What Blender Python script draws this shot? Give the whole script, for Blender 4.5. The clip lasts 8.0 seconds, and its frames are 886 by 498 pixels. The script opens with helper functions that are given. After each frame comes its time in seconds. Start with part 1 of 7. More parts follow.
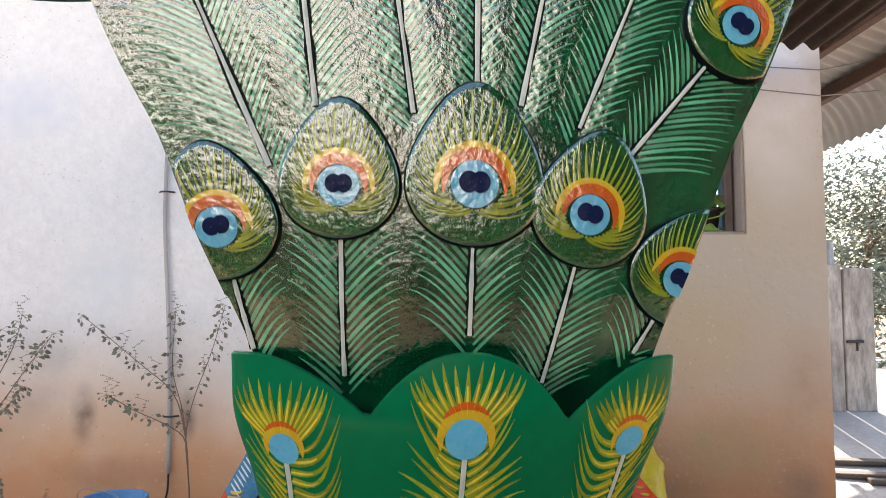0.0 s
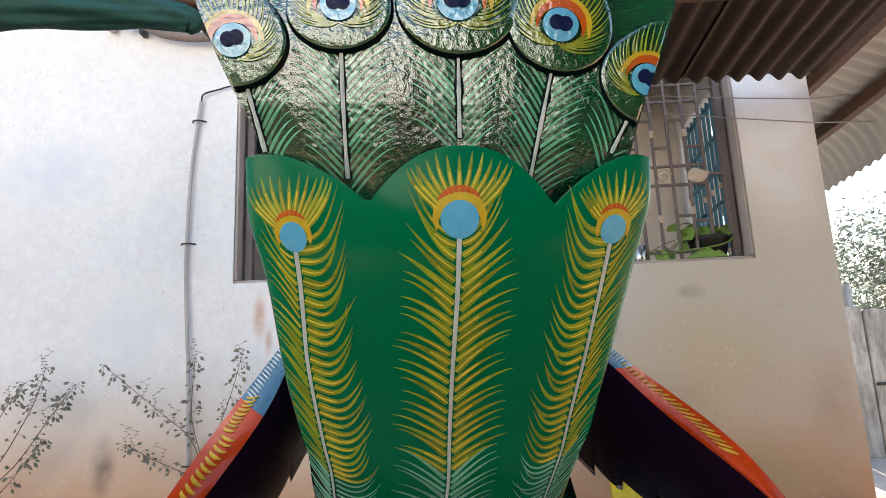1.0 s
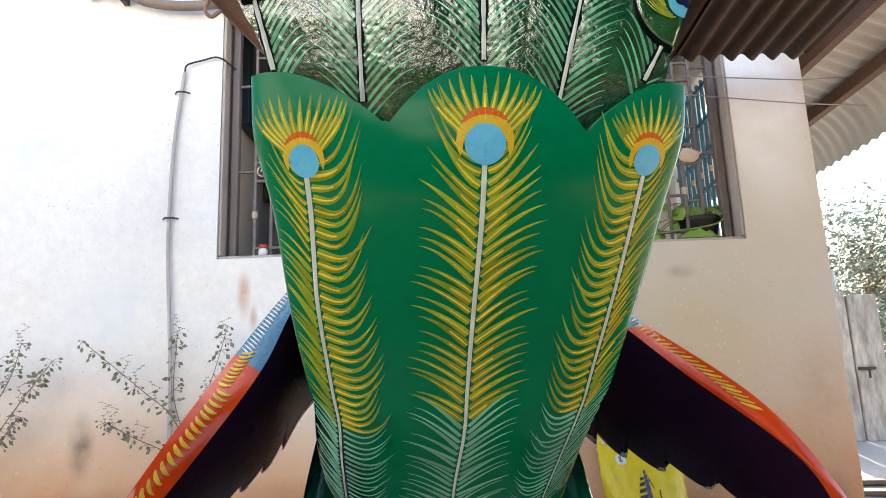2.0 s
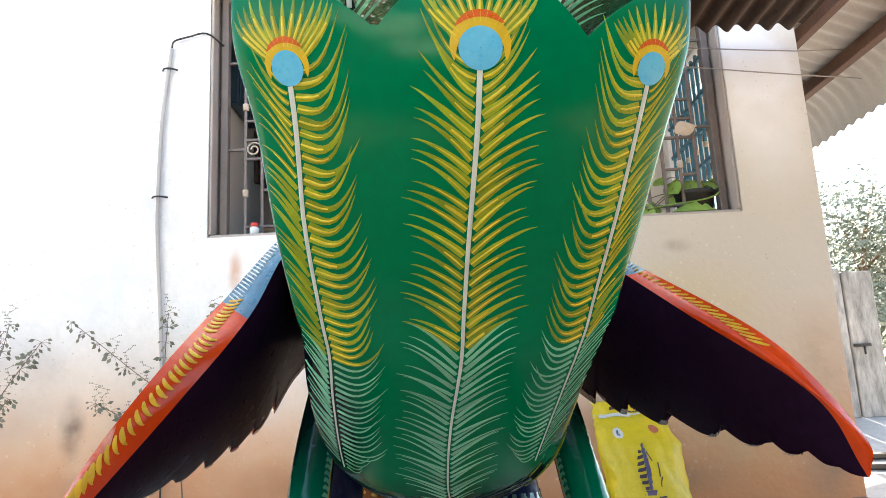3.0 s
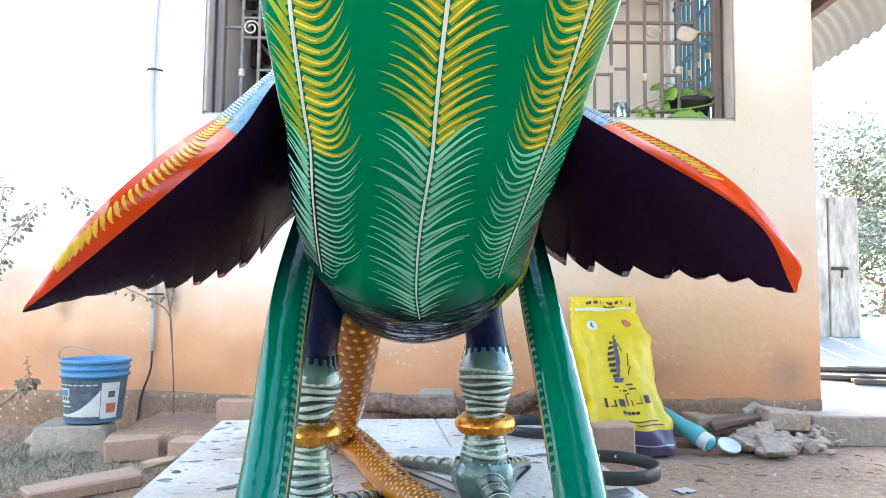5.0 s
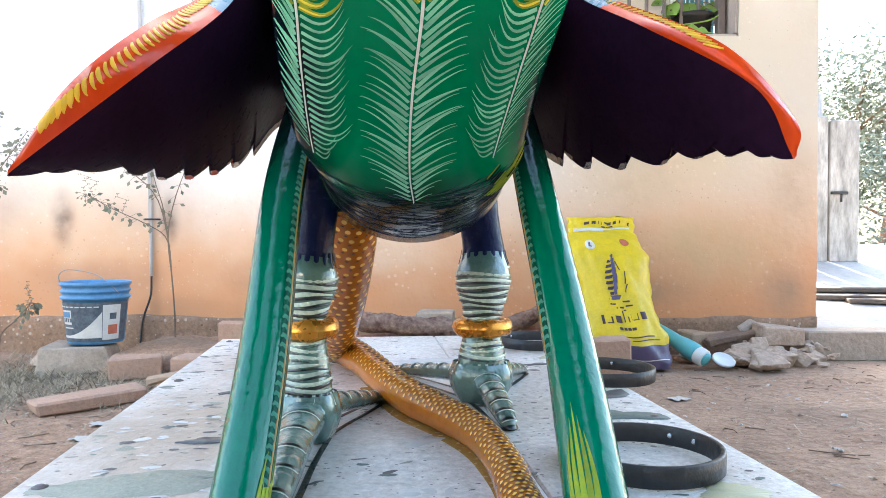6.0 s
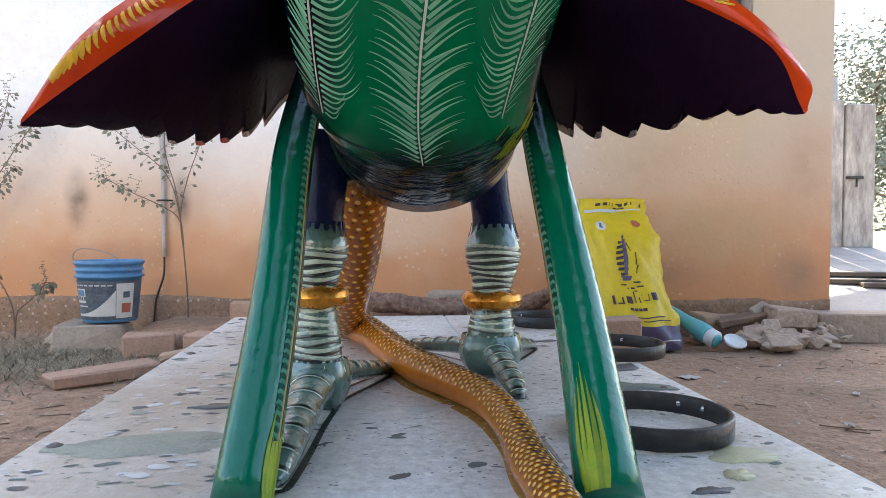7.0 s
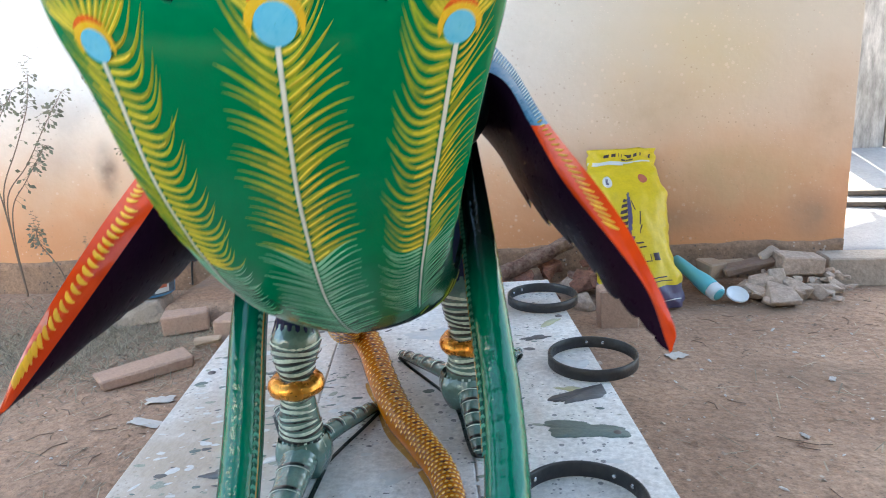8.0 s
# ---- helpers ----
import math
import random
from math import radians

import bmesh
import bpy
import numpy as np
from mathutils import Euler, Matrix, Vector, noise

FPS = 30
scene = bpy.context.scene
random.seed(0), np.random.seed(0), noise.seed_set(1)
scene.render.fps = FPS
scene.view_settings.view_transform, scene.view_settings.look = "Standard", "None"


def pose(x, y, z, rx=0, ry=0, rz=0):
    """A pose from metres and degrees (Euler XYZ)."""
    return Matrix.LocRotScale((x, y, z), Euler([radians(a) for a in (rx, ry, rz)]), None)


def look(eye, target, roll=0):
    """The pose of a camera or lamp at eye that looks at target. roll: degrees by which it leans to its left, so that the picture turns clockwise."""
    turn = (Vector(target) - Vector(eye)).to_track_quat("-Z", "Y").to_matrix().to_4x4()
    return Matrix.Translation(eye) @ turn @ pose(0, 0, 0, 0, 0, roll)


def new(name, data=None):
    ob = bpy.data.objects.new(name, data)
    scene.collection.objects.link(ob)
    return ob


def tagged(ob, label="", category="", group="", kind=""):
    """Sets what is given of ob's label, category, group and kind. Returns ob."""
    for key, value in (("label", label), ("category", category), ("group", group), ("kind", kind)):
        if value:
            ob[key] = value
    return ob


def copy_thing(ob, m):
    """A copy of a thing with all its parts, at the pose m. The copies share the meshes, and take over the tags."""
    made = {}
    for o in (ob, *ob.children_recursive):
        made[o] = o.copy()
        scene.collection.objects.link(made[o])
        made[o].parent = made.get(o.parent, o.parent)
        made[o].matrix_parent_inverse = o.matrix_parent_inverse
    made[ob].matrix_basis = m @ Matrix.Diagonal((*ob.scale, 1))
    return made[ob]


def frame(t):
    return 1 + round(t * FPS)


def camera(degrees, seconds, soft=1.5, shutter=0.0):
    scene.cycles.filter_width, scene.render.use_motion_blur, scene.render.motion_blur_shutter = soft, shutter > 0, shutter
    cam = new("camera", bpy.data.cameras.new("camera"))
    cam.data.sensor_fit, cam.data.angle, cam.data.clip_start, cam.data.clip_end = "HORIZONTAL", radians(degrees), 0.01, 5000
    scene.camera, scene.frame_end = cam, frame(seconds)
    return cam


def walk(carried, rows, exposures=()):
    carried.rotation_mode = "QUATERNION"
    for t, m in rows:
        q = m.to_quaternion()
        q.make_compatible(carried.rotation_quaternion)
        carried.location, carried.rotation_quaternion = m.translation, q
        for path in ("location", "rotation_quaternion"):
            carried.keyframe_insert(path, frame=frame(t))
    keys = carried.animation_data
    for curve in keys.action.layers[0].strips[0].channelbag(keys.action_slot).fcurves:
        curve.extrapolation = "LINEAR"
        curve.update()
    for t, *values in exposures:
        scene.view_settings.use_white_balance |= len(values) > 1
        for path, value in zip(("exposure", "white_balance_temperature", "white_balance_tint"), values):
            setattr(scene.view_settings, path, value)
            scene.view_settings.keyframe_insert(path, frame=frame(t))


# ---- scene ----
cam = camera(65.4, 8.0, 0.6, 0.12)
PATH = [
    (0, (-0.007, 0.001, 1.201), (-0.045, 1.996, 1.339), 0.0),
    (0.2, (0.012, 0.003, 1.093), (-0.07, 1.988, 1.326), -0.5),
    (0.5, (0.017, -0.001, 0.949), (-0.092, 1.959, 1.333), -2.3),
    (1, (0.014, -0.023, 0.86), (-0.068, 1.928, 1.293), -2.4),
    (1.5, (-0.014, 0.014, 0.841), (-0.047, 1.964, 1.285), -2.0),
    (1.7, (-0.025, 0.026, 0.829), (-0.059, 1.981, 1.247), -1.9),
    (2.8, (-0.041, 0.093, 0.76), (-0.04, 2.055, 1.147), -3.0),
    (3, (-0.039, 0.099, 0.744), (-0.05, 2.063, 1.12), -2.8),
    (3.5, (-0.039, 0.085, 0.713), (-0.035, 2.059, 1.036), -1.9),
    (4, (-0.032, 0.067, 0.675), (-0.024, 2.049, 0.938), 0.5),
    (4.5, (-0.023, 0.059, 0.638), (-0.004, 2.048, 0.852), 0.5),
    (5, (-0.014, 0.057, 0.597), (-0.015, 2.052, 0.739), 0.7),
    (5.2, (-0.003, 0.07, 0.579), (-0.006, 2.068, 0.667), 0.4),
    (6.3, (-0.006, 0.073, 0.493), (-0.006, 2.073, 0.452), 0.0),
    (6.5, (-0.005, 0.074, 0.488), (-0.008, 2.073, 0.444), -0.1),
    (7, (-0.001, 0.068, 0.462), (-0.032, 2.066, 0.404), 0.2),
    (7.5, (0.07, 0.067, 0.511), (-0.039, 2.059, 0.376), -1.4),
    (7.7, (0.11, 0.087, 0.681), (0.0, 2.06, 0.377), 0.6),
    (7.8, (0.133, 0.051, 0.768), (-0.04, 2.014, 0.43), -0.6),
    (8, (0.224, 0.029, 0.999), (0.029, 1.959, 0.514), -3.0),
]
EXPOSURES = [(0.0, 1.92, 6950, 9), (1.0, 1.96, 6750, 5), (1.7, 2.2, 6800, 4), (3.0, 2.59, 6900, 2), (4.0, 2.94, 6500, 0), (4.5, 3.08, 6200, -2), (5.2, 3.31, 6100, -2), (6.4, 2.89, 6700, 5), (7.0, 2.46, 6780, 7), (8.0, 2.75, 6500, 1)]
walk(cam, [(t, look(eye, target, roll)) for t, eye, target, roll in PATH], EXPOSURES)

# ---- world and sun ----
world = bpy.data.worlds.new("world")
scene.world = world
world.use_nodes = True
wn = world.node_tree.nodes
sky = wn.new("ShaderNodeTexSky")
sky.sky_type = "NISHITA"
sky.sun_disc = False
sky.sun_elevation, sky.sun_rotation = radians(46), radians(2)
sky.dust_density, sky.air_density = 2.5, 1.0
wn["Background"].inputs["Strength"].default_value = 0.15
world.node_tree.links.new(sky.outputs["Color"], wn["Background"].inputs["Color"])
sun = new("sun", bpy.data.lights.new("sun", "SUN"))
sun.data.energy, sun.data.angle, sun.data.color = 5.0, radians(0.6), (1.0, 0.94, 0.85)
sun.matrix_world = look((0.3, 8.0, 8.3), (0, 0, 0))


# ---- materials ----
def material(name, base, other=None, rough=0.6, metal=0.0, scale=6.0, fine=60.0, mix=0.5, bump=0.15, bump_scale=80.0, coat=0.0, island=0.0, spread=0.25, spec=0.5, coat_ior=1.5, grit=0.0, grit_scale=140.0, stretch=1.0, coat_rough=0.06, ior=1.5):
    """Two colours blended by noise at two scales, with uneven gloss and fine relief."""
    m = bpy.data.materials.new(name)
    m.use_nodes = True
    n, l = m.node_tree.nodes, m.node_tree.links
    p = n["Principled BSDF"]
    other = other or tuple(c * 0.7 for c in base)
    co = n.new("ShaderNodeMapping")
    co.inputs["Scale"].default_value = (1, 1, stretch)
    l.new(n.new("ShaderNodeTexCoord").outputs["Object"], co.inputs["Vector"])
    a, b = n.new("ShaderNodeTexNoise"), n.new("ShaderNodeTexNoise")
    a.inputs["Scale"].default_value, b.inputs["Scale"].default_value = scale, fine
    a.inputs["Detail"].default_value, b.inputs["Detail"].default_value = 6, 4
    add = n.new("ShaderNodeMath")
    add.operation = "MULTIPLY_ADD"
    add.inputs[1].default_value, add.inputs[2].default_value = 0.5, 0.0
    ramp = n.new("ShaderNodeMapRange")
    ramp.inputs["From Min"].default_value, ramp.inputs["From Max"].default_value = 0.5 - spread, 0.5 + spread
    avg = n.new("ShaderNodeMix")
    avg.data_type = "FLOAT"
    avg.inputs["Factor"].default_value = 0.4
    col = n.new("ShaderNodeMix")
    col.data_type = "RGBA"
    col.inputs["A"].default_value, col.inputs["B"].default_value = (*base, 1), (*other, 1)
    for t in (a, b):
        l.new(co.outputs["Vector"], t.inputs["Vector"])
    l.new(a.outputs["Fac"], avg.inputs["A"])
    l.new(b.outputs["Fac"], avg.inputs["B"])
    l.new(avg.outputs["Result"], ramp.inputs["Value"])
    mul = n.new("ShaderNodeMath")
    mul.operation = "MULTIPLY"
    mul.inputs[1].default_value = 2 * mix
    mul.use_clamp = True
    l.new(ramp.outputs["Result"], mul.inputs[0])
    l.new(mul.outputs["Value"], col.inputs["Factor"])
    out = col.outputs["Result"]
    if island:
        geo, hsv, sub = n.new("ShaderNodeNewGeometry"), n.new("ShaderNodeHueSaturation"), n.new("ShaderNodeMapRange")
        sub.inputs["To Min"].default_value, sub.inputs["To Max"].default_value = 1 - island, 1 + island
        l.new(geo.outputs["Random Per Island"], sub.inputs["Value"])
        l.new(sub.outputs["Result"], hsv.inputs["Value"])
        l.new(out, hsv.inputs["Color"])
        out = hsv.outputs["Color"]
    if grit:
        sand, bright, hsv = n.new("ShaderNodeTexNoise"), n.new("ShaderNodeMapRange"), n.new("ShaderNodeHueSaturation")
        sand.inputs["Scale"].default_value, sand.inputs["Detail"].default_value, sand.inputs["Roughness"].default_value = grit_scale, 8, 0.75
        bright.inputs["From Min"].default_value, bright.inputs["From Max"].default_value = 0.3, 0.7
        bright.inputs["To Min"].default_value, bright.inputs["To Max"].default_value = 1 - grit, 1 + grit
        l.new(co.outputs["Vector"], sand.inputs["Vector"])
        l.new(sand.outputs["Fac"], bright.inputs["Value"])
        l.new(bright.outputs["Result"], hsv.inputs["Value"])
        l.new(out, hsv.inputs["Color"])
        out = hsv.outputs["Color"]
    l.new(out, p.inputs["Base Color"])
    gloss = n.new("ShaderNodeMapRange")
    gloss.inputs["To Min"].default_value, gloss.inputs["To Max"].default_value = max(rough - 0.1, 0.03), min(rough + 0.1, 1)
    l.new(b.outputs["Fac"], gloss.inputs["Value"])
    l.new(gloss.outputs["Result"], p.inputs["Roughness"])
    p.inputs["Metallic"].default_value = metal
    p.inputs["Specular IOR Level"].default_value = spec
    p.inputs["IOR"].default_value = ior
    if coat:
        p.inputs["Coat Weight"].default_value, p.inputs["Coat Roughness"].default_value = coat, coat_rough
        p.inputs["Coat IOR"].default_value = coat_ior
    if bump:
        c, bp = n.new("ShaderNodeTexNoise"), n.new("ShaderNodeBump")
        c.inputs["Scale"].default_value, c.inputs["Detail"].default_value = bump_scale, 5
        bp.inputs["Strength"].default_value, bp.inputs["Distance"].default_value = bump, 0.01
        l.new(co.outputs["Vector"], c.inputs["Vector"])
        l.new(c.outputs["Fac"], bp.inputs["Height"])
        l.new(bp.outputs["Normal"], p.inputs["Normal"])
        if coat:
            l.new(bp.outputs["Normal"], p.inputs["Coat Normal"])
    return m


def tint(m, axis, low, high, colour, wobble=0.1, wobble_scale=3.0, strength=1.0):
    """Lays a second colour over a material from height 'high' (none) to 'low' (full), with an uneven border."""
    n, l = m.node_tree.nodes, m.node_tree.links
    p = n["Principled BSDF"]
    before = p.inputs["Base Color"].links[0].from_socket
    co, sep, no = n.new("ShaderNodeTexCoord"), n.new("ShaderNodeSeparateXYZ"), n.new("ShaderNodeTexNoise")
    no.inputs["Scale"].default_value, no.inputs["Detail"].default_value = wobble_scale, 6
    l.new(co.outputs["Object"], sep.inputs[0])
    l.new(co.outputs["Object"], no.inputs["Vector"])
    wob = n.new("ShaderNodeMath")
    wob.operation = "MULTIPLY_ADD"
    wob.inputs[1].default_value = wobble * 2
    l.new(no.outputs["Fac"], wob.inputs[0])
    l.new(sep.outputs[axis], wob.inputs[2])
    r = n.new("ShaderNodeMapRange")
    r.interpolation_type = "SMOOTHSTEP"
    r.inputs["From Min"].default_value, r.inputs["From Max"].default_value = low + wobble, high + wobble
    r.inputs["To Min"].default_value, r.inputs["To Max"].default_value = strength, 0
    l.new(wob.outputs["Value"], r.inputs["Value"])
    col = n.new("ShaderNodeMix")
    col.data_type = "RGBA"
    col.inputs["B"].default_value = (*colour, 1)
    l.new(before, col.inputs["A"])
    l.new(r.outputs["Result"], col.inputs["Factor"])
    l.new(col.outputs["Result"], p.inputs["Base Color"])
    return m


def flecks(m, scale, size, colour, seed=0.0, strength=1.0):
    """Scattered small spots of another colour."""
    n, l = m.node_tree.nodes, m.node_tree.links
    p = n["Principled BSDF"]
    before = p.inputs["Base Color"].links[0].from_socket
    co, mp, vo, no = n.new("ShaderNodeTexCoord"), n.new("ShaderNodeMapping"), n.new("ShaderNodeTexVoronoi"), n.new("ShaderNodeTexNoise")
    mp.inputs["Location"].default_value = (seed, seed * 1.7, seed * 0.3)
    vo.inputs["Scale"].default_value = scale
    no.inputs["Scale"].default_value = scale * 0.13
    l.new(co.outputs["Object"], mp.inputs["Vector"])
    l.new(mp.outputs["Vector"], vo.inputs["Vector"])
    l.new(mp.outputs["Vector"], no.inputs["Vector"])
    lim = n.new("ShaderNodeMapRange")
    lim.inputs["From Min"].default_value, lim.inputs["From Max"].default_value = 0.40, 0.62
    lim.inputs["To Min"].default_value, lim.inputs["To Max"].default_value = 0.0, size
    l.new(no.outputs["Fac"], lim.inputs["Value"])
    less = n.new("ShaderNodeMath")
    less.operation = "LESS_THAN"
    l.new(vo.outputs["Distance"], less.inputs[0])
    l.new(lim.outputs["Result"], less.inputs[1])
    st = n.new("ShaderNodeMath")
    st.operation = "MULTIPLY"
    st.inputs[1].default_value = strength
    l.new(less.outputs["Value"], st.inputs[0])
    col = n.new("ShaderNodeMix")
    col.data_type = "RGBA"
    col.inputs["B"].default_value = (*colour, 1)
    l.new(before, col.inputs["A"])
    l.new(st.outputs["Value"], col.inputs["Factor"])
    l.new(col.outputs["Result"], p.inputs["Base Color"])
    return m


def colour_patch(m, centre, rx, rz, colour, strength, rough_scale=14.0, level=False):
    """A patch of colour of its own shape, for stains and painted sheen, round a point (x, z) of an upright face, or (x,
    y) of a level one.
    """
    n, l = m.node_tree.nodes, m.node_tree.links
    p = n["Principled BSDF"]
    before = p.inputs["Base Color"].links[0].from_socket
    co, mp, no = n.new("ShaderNodeTexCoord"), n.new("ShaderNodeMapping"), n.new("ShaderNodeTexNoise")
    mp.inputs["Location"].default_value = (-centre[0] / rx, -centre[1] / rz, 0) if level else (-centre[0] / rx, 0, -centre[1] / rz)
    mp.inputs["Scale"].default_value = (1 / rx, 1 / rz, 0) if level else (1 / rx, 0, 1 / rz)
    no.inputs["Scale"].default_value, no.inputs["Detail"].default_value = rough_scale, 6
    l.new(co.outputs["Object"], mp.inputs["Vector"])
    l.new(co.outputs["Object"], no.inputs["Vector"])
    dist, mr, mu = n.new("ShaderNodeVectorMath"), n.new("ShaderNodeMapRange"), n.new("ShaderNodeMath")
    dist.operation, mu.operation = "LENGTH", "MULTIPLY"
    l.new(mp.outputs["Vector"], dist.inputs[0])
    mr.interpolation_type = "SMOOTHSTEP"
    mr.inputs["From Min"].default_value, mr.inputs["From Max"].default_value = 0.1, 1.0
    mr.inputs["To Min"].default_value, mr.inputs["To Max"].default_value = 2 * strength, 0.0
    l.new(dist.outputs["Value"], mr.inputs["Value"])
    l.new(mr.outputs["Result"], mu.inputs[0])
    l.new(no.outputs["Fac"], mu.inputs[1])
    mu.use_clamp = True
    col = n.new("ShaderNodeMix")
    col.data_type = "RGBA"
    col.inputs["B"].default_value = (*colour, 1)
    l.new(before, col.inputs["A"])
    l.new(mu.outputs["Value"], col.inputs["Factor"])
    l.new(col.outputs["Result"], p.inputs["Base Color"])
    return m


GREEN = material("green_enamel", (0.0, 0.185, 0.074), (0.0, 0.142, 0.056), rough=0.16, scale=4, bump=0.03, bump_scale=30, spec=0.12)
# turns near-black at the belly's bottom and round the post tops
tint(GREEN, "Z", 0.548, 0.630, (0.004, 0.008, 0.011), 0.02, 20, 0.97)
colour_patch(GREEN, (-0.215, 0.70), 0.085, 0.15, (0.003, 0.008, 0.010), 1.6, 22.0)
colour_patch(GREEN, (0.165, 0.68), 0.085, 0.13, (0.003, 0.008, 0.010), 1.6, 22.0)
POST_GREEN = material("green_post_enamel", (0.0, 0.175, 0.090), (0.0, 0.13, 0.07), rough=0.06, scale=5, bump=0.22, bump_scale=45, spec=0.3, coat=0.45, coat_ior=1.5, coat_rough=0.03)
# fades to black-green towards the top of the post
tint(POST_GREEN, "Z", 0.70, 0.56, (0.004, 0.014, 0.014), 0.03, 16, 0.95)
OLIVE = material("olive_yellow_paint", (0.36, 0.39, 0.014), (0.15, 0.27, 0.02), rough=0.3, scale=60, fine=300, bump=0.2, bump_scale=300, spec=0.3, island=0.22)
YELLOW = material("bright_yellow_paint", (0.76, 0.62, 0.06), (0.58, 0.50, 0.045), rough=0.3, scale=60, bump=0.2, bump_scale=300, spec=0.3, island=0.15)
MINT = material("mint_green_paint", (0.24, 0.54, 0.36), (0.12, 0.40, 0.25), rough=0.3, scale=40, fine=300, bump=0.2, bump_scale=300, spec=0.3, island=0.25)
WHITE_PAINT = material("white_stem_paint", (0.72, 0.76, 0.72), (0.5, 0.58, 0.55), rough=0.35, scale=30, bump=0.2, bump_scale=200, spec=0.3)
BLUE_PAINT = material("sky_blue_paint", (0.07, 0.42, 0.68), (0.16, 0.52, 0.72), rough=0.3, scale=60, fine=200, bump=0.1, bump_scale=40, spec=0.3, coat=0.0, coat_ior=1.6)
BLUE_FAN = material("varnished_sky_blue_paint", (0.07, 0.42, 0.68), (0.16, 0.52, 0.72), rough=0.3, scale=60, fine=200, bump=0.19, bump_scale=120, spec=0.05, coat=1.0, coat_ior=2.5, coat_rough=0.03)
RING_YELLOW = material("yellow_ring_paint", (0.74, 0.52, 0.03), (0.6, 0.38, 0.02), rough=0.3, scale=50, bump=0.1, bump_scale=40, spec=0.3, coat=0.0, coat_ior=1.6)
RING_YELLOW_FAN = material("varnished_yellow_ring_paint", (0.74, 0.52, 0.03), (0.6, 0.38, 0.02), rough=0.3, scale=50, bump=0.19, bump_scale=120, spec=0.05, coat=1.0, coat_ior=2.5, coat_rough=0.03)
RING_ORANGE = material("orange_ring_paint", (0.70, 0.13, 0.01), (0.5, 0.08, 0.01), rough=0.3, scale=50, bump=0.1, bump_scale=40, spec=0.3, coat=0.0, coat_ior=1.6)
RING_ORANGE_FAN = material("varnished_orange_ring_paint", (0.70, 0.13, 0.01), (0.5, 0.08, 0.01), rough=0.3, scale=50, bump=0.19, bump_scale=120, spec=0.05, coat=1.0, coat_ior=2.5, coat_rough=0.03)
NAVY = material("navy_paint", (0.006, 0.009, 0.04), (0.012, 0.02, 0.07), rough=0.25, scale=50, bump=0.28, spec=0.08, coat=0.08, coat_ior=1.5, bump_scale=55)
BLACK_GREEN = material("black_green_paint", (0.002, 0.006, 0.007), (0.003, 0.010, 0.010), rough=0.35, scale=14, bump=0.12, bump_scale=40, spec=0.06)
# grey of the board's reflection, laid on the belly as strokes
BELLY_SHEEN = material("belly_reflection_grey", (0.055, 0.055, 0.085), (0.03, 0.032, 0.05), rough=0.35, scale=30, bump=0.3, bump_scale=80, spec=0.2, island=0.4)
WING_DARK = material("dark_purple_enamel", (0.024, 0.008, 0.021), (0.007, 0.003, 0.007), rough=0.3, scale=4, bump=0.06, bump_scale=26, spec=0.5, ior=1.03)
WING_RED = material("orange_red_enamel", (0.66, 0.060, 0.006), (0.48, 0.036, 0.005), rough=0.22, scale=9, bump=0.14, bump_scale=50, spec=0.22)
WING_PINK = material("pale_pink_red_paint", (0.72, 0.36, 0.26), (0.62, 0.07, 0.02), rough=0.22, scale=22, fine=90, bump=0.4, bump_scale=70, spec=0.5, spread=0.13)
WING_YELLOW = material("wing_stroke_yellow", (0.74, 0.44, 0.025), (0.66, 0.34, 0.02), rough=0.3, scale=60, bump=0.2, bump_scale=200, spec=0.3, island=0.12)
WING_RIM = material("glossy_dark_rim_enamel", (0.030, 0.006, 0.014), (0.008, 0.003, 0.006), rough=0.2, scale=30, bump=0.5, bump_scale=70, spec=0.3, coat=0.5)
STEP_RED = material("dark_red_enamel", (0.10, 0.012, 0.014), (0.04, 0.006, 0.01), rough=0.15, scale=30, bump=0.4, bump_scale=90, spec=0.5, coat=0.6)
WING_WORN = material("worn_tan_undercoat", (0.34, 0.24, 0.15), (0.012, 0.006, 0.009), rough=0.4, scale=34, fine=120, bump=0.4, bump_scale=90, spread=0.10, spec=0.3)
SHOULDER = material("teal_blue_enamel", (0.05, 0.18, 0.27), (0.03, 0.11, 0.18), rough=0.28, scale=14, bump=0.08, spec=0.4)
LEG = material("grey_green_leg_paint", (0.145, 0.25, 0.21), (0.05, 0.11, 0.095), rough=0.18, scale=30, bump=0.3, bump_scale=60, spec=0.45, grit=0.4, grit_scale=60, coat=1.0, coat_ior=1.6, coat_rough=0.04)
LEG_PALE = material("pale_leg_band_paint", (0.62, 0.7, 0.58), (0.36, 0.47, 0.39), rough=0.3, scale=60, bump=0.3, bump_scale=160, spec=0.4, island=0.15, grit=0.25, grit_scale=80, coat=0.8, coat_ior=1.5)
LEG_DARK = material("dark_leg_line_and_toe_shade", (0.006, 0.014, 0.013), rough=0.3, scale=40, bump=0.2, coat=0.4)
GOLD = material("gold_paint", (0.78, 0.33, 0.045), (0.62, 0.22, 0.025), rough=0.27, metal=0.7, scale=18, bump=0.2, bump_scale=30)
SNAKE = material("amber_enamel", (0.56, 0.175, 0.005), (0.32, 0.08, 0.002), rough=0.22, scale=8, bump=0.12, bump_scale=50, spec=0.25, coat=0.15)
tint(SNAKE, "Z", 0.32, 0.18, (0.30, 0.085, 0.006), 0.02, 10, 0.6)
SNAKE_DOT = material("gold_scale_paint", (0.88, 0.54, 0.13), (0.74, 0.38, 0.05), rough=0.25, scale=60, bump=0.1, spec=0.4, island=0.2)
SNAKE_DARK = material("dark_scale_paint", (0.085, 0.02, 0.004), rough=0.3, scale=60, bump=0.1)
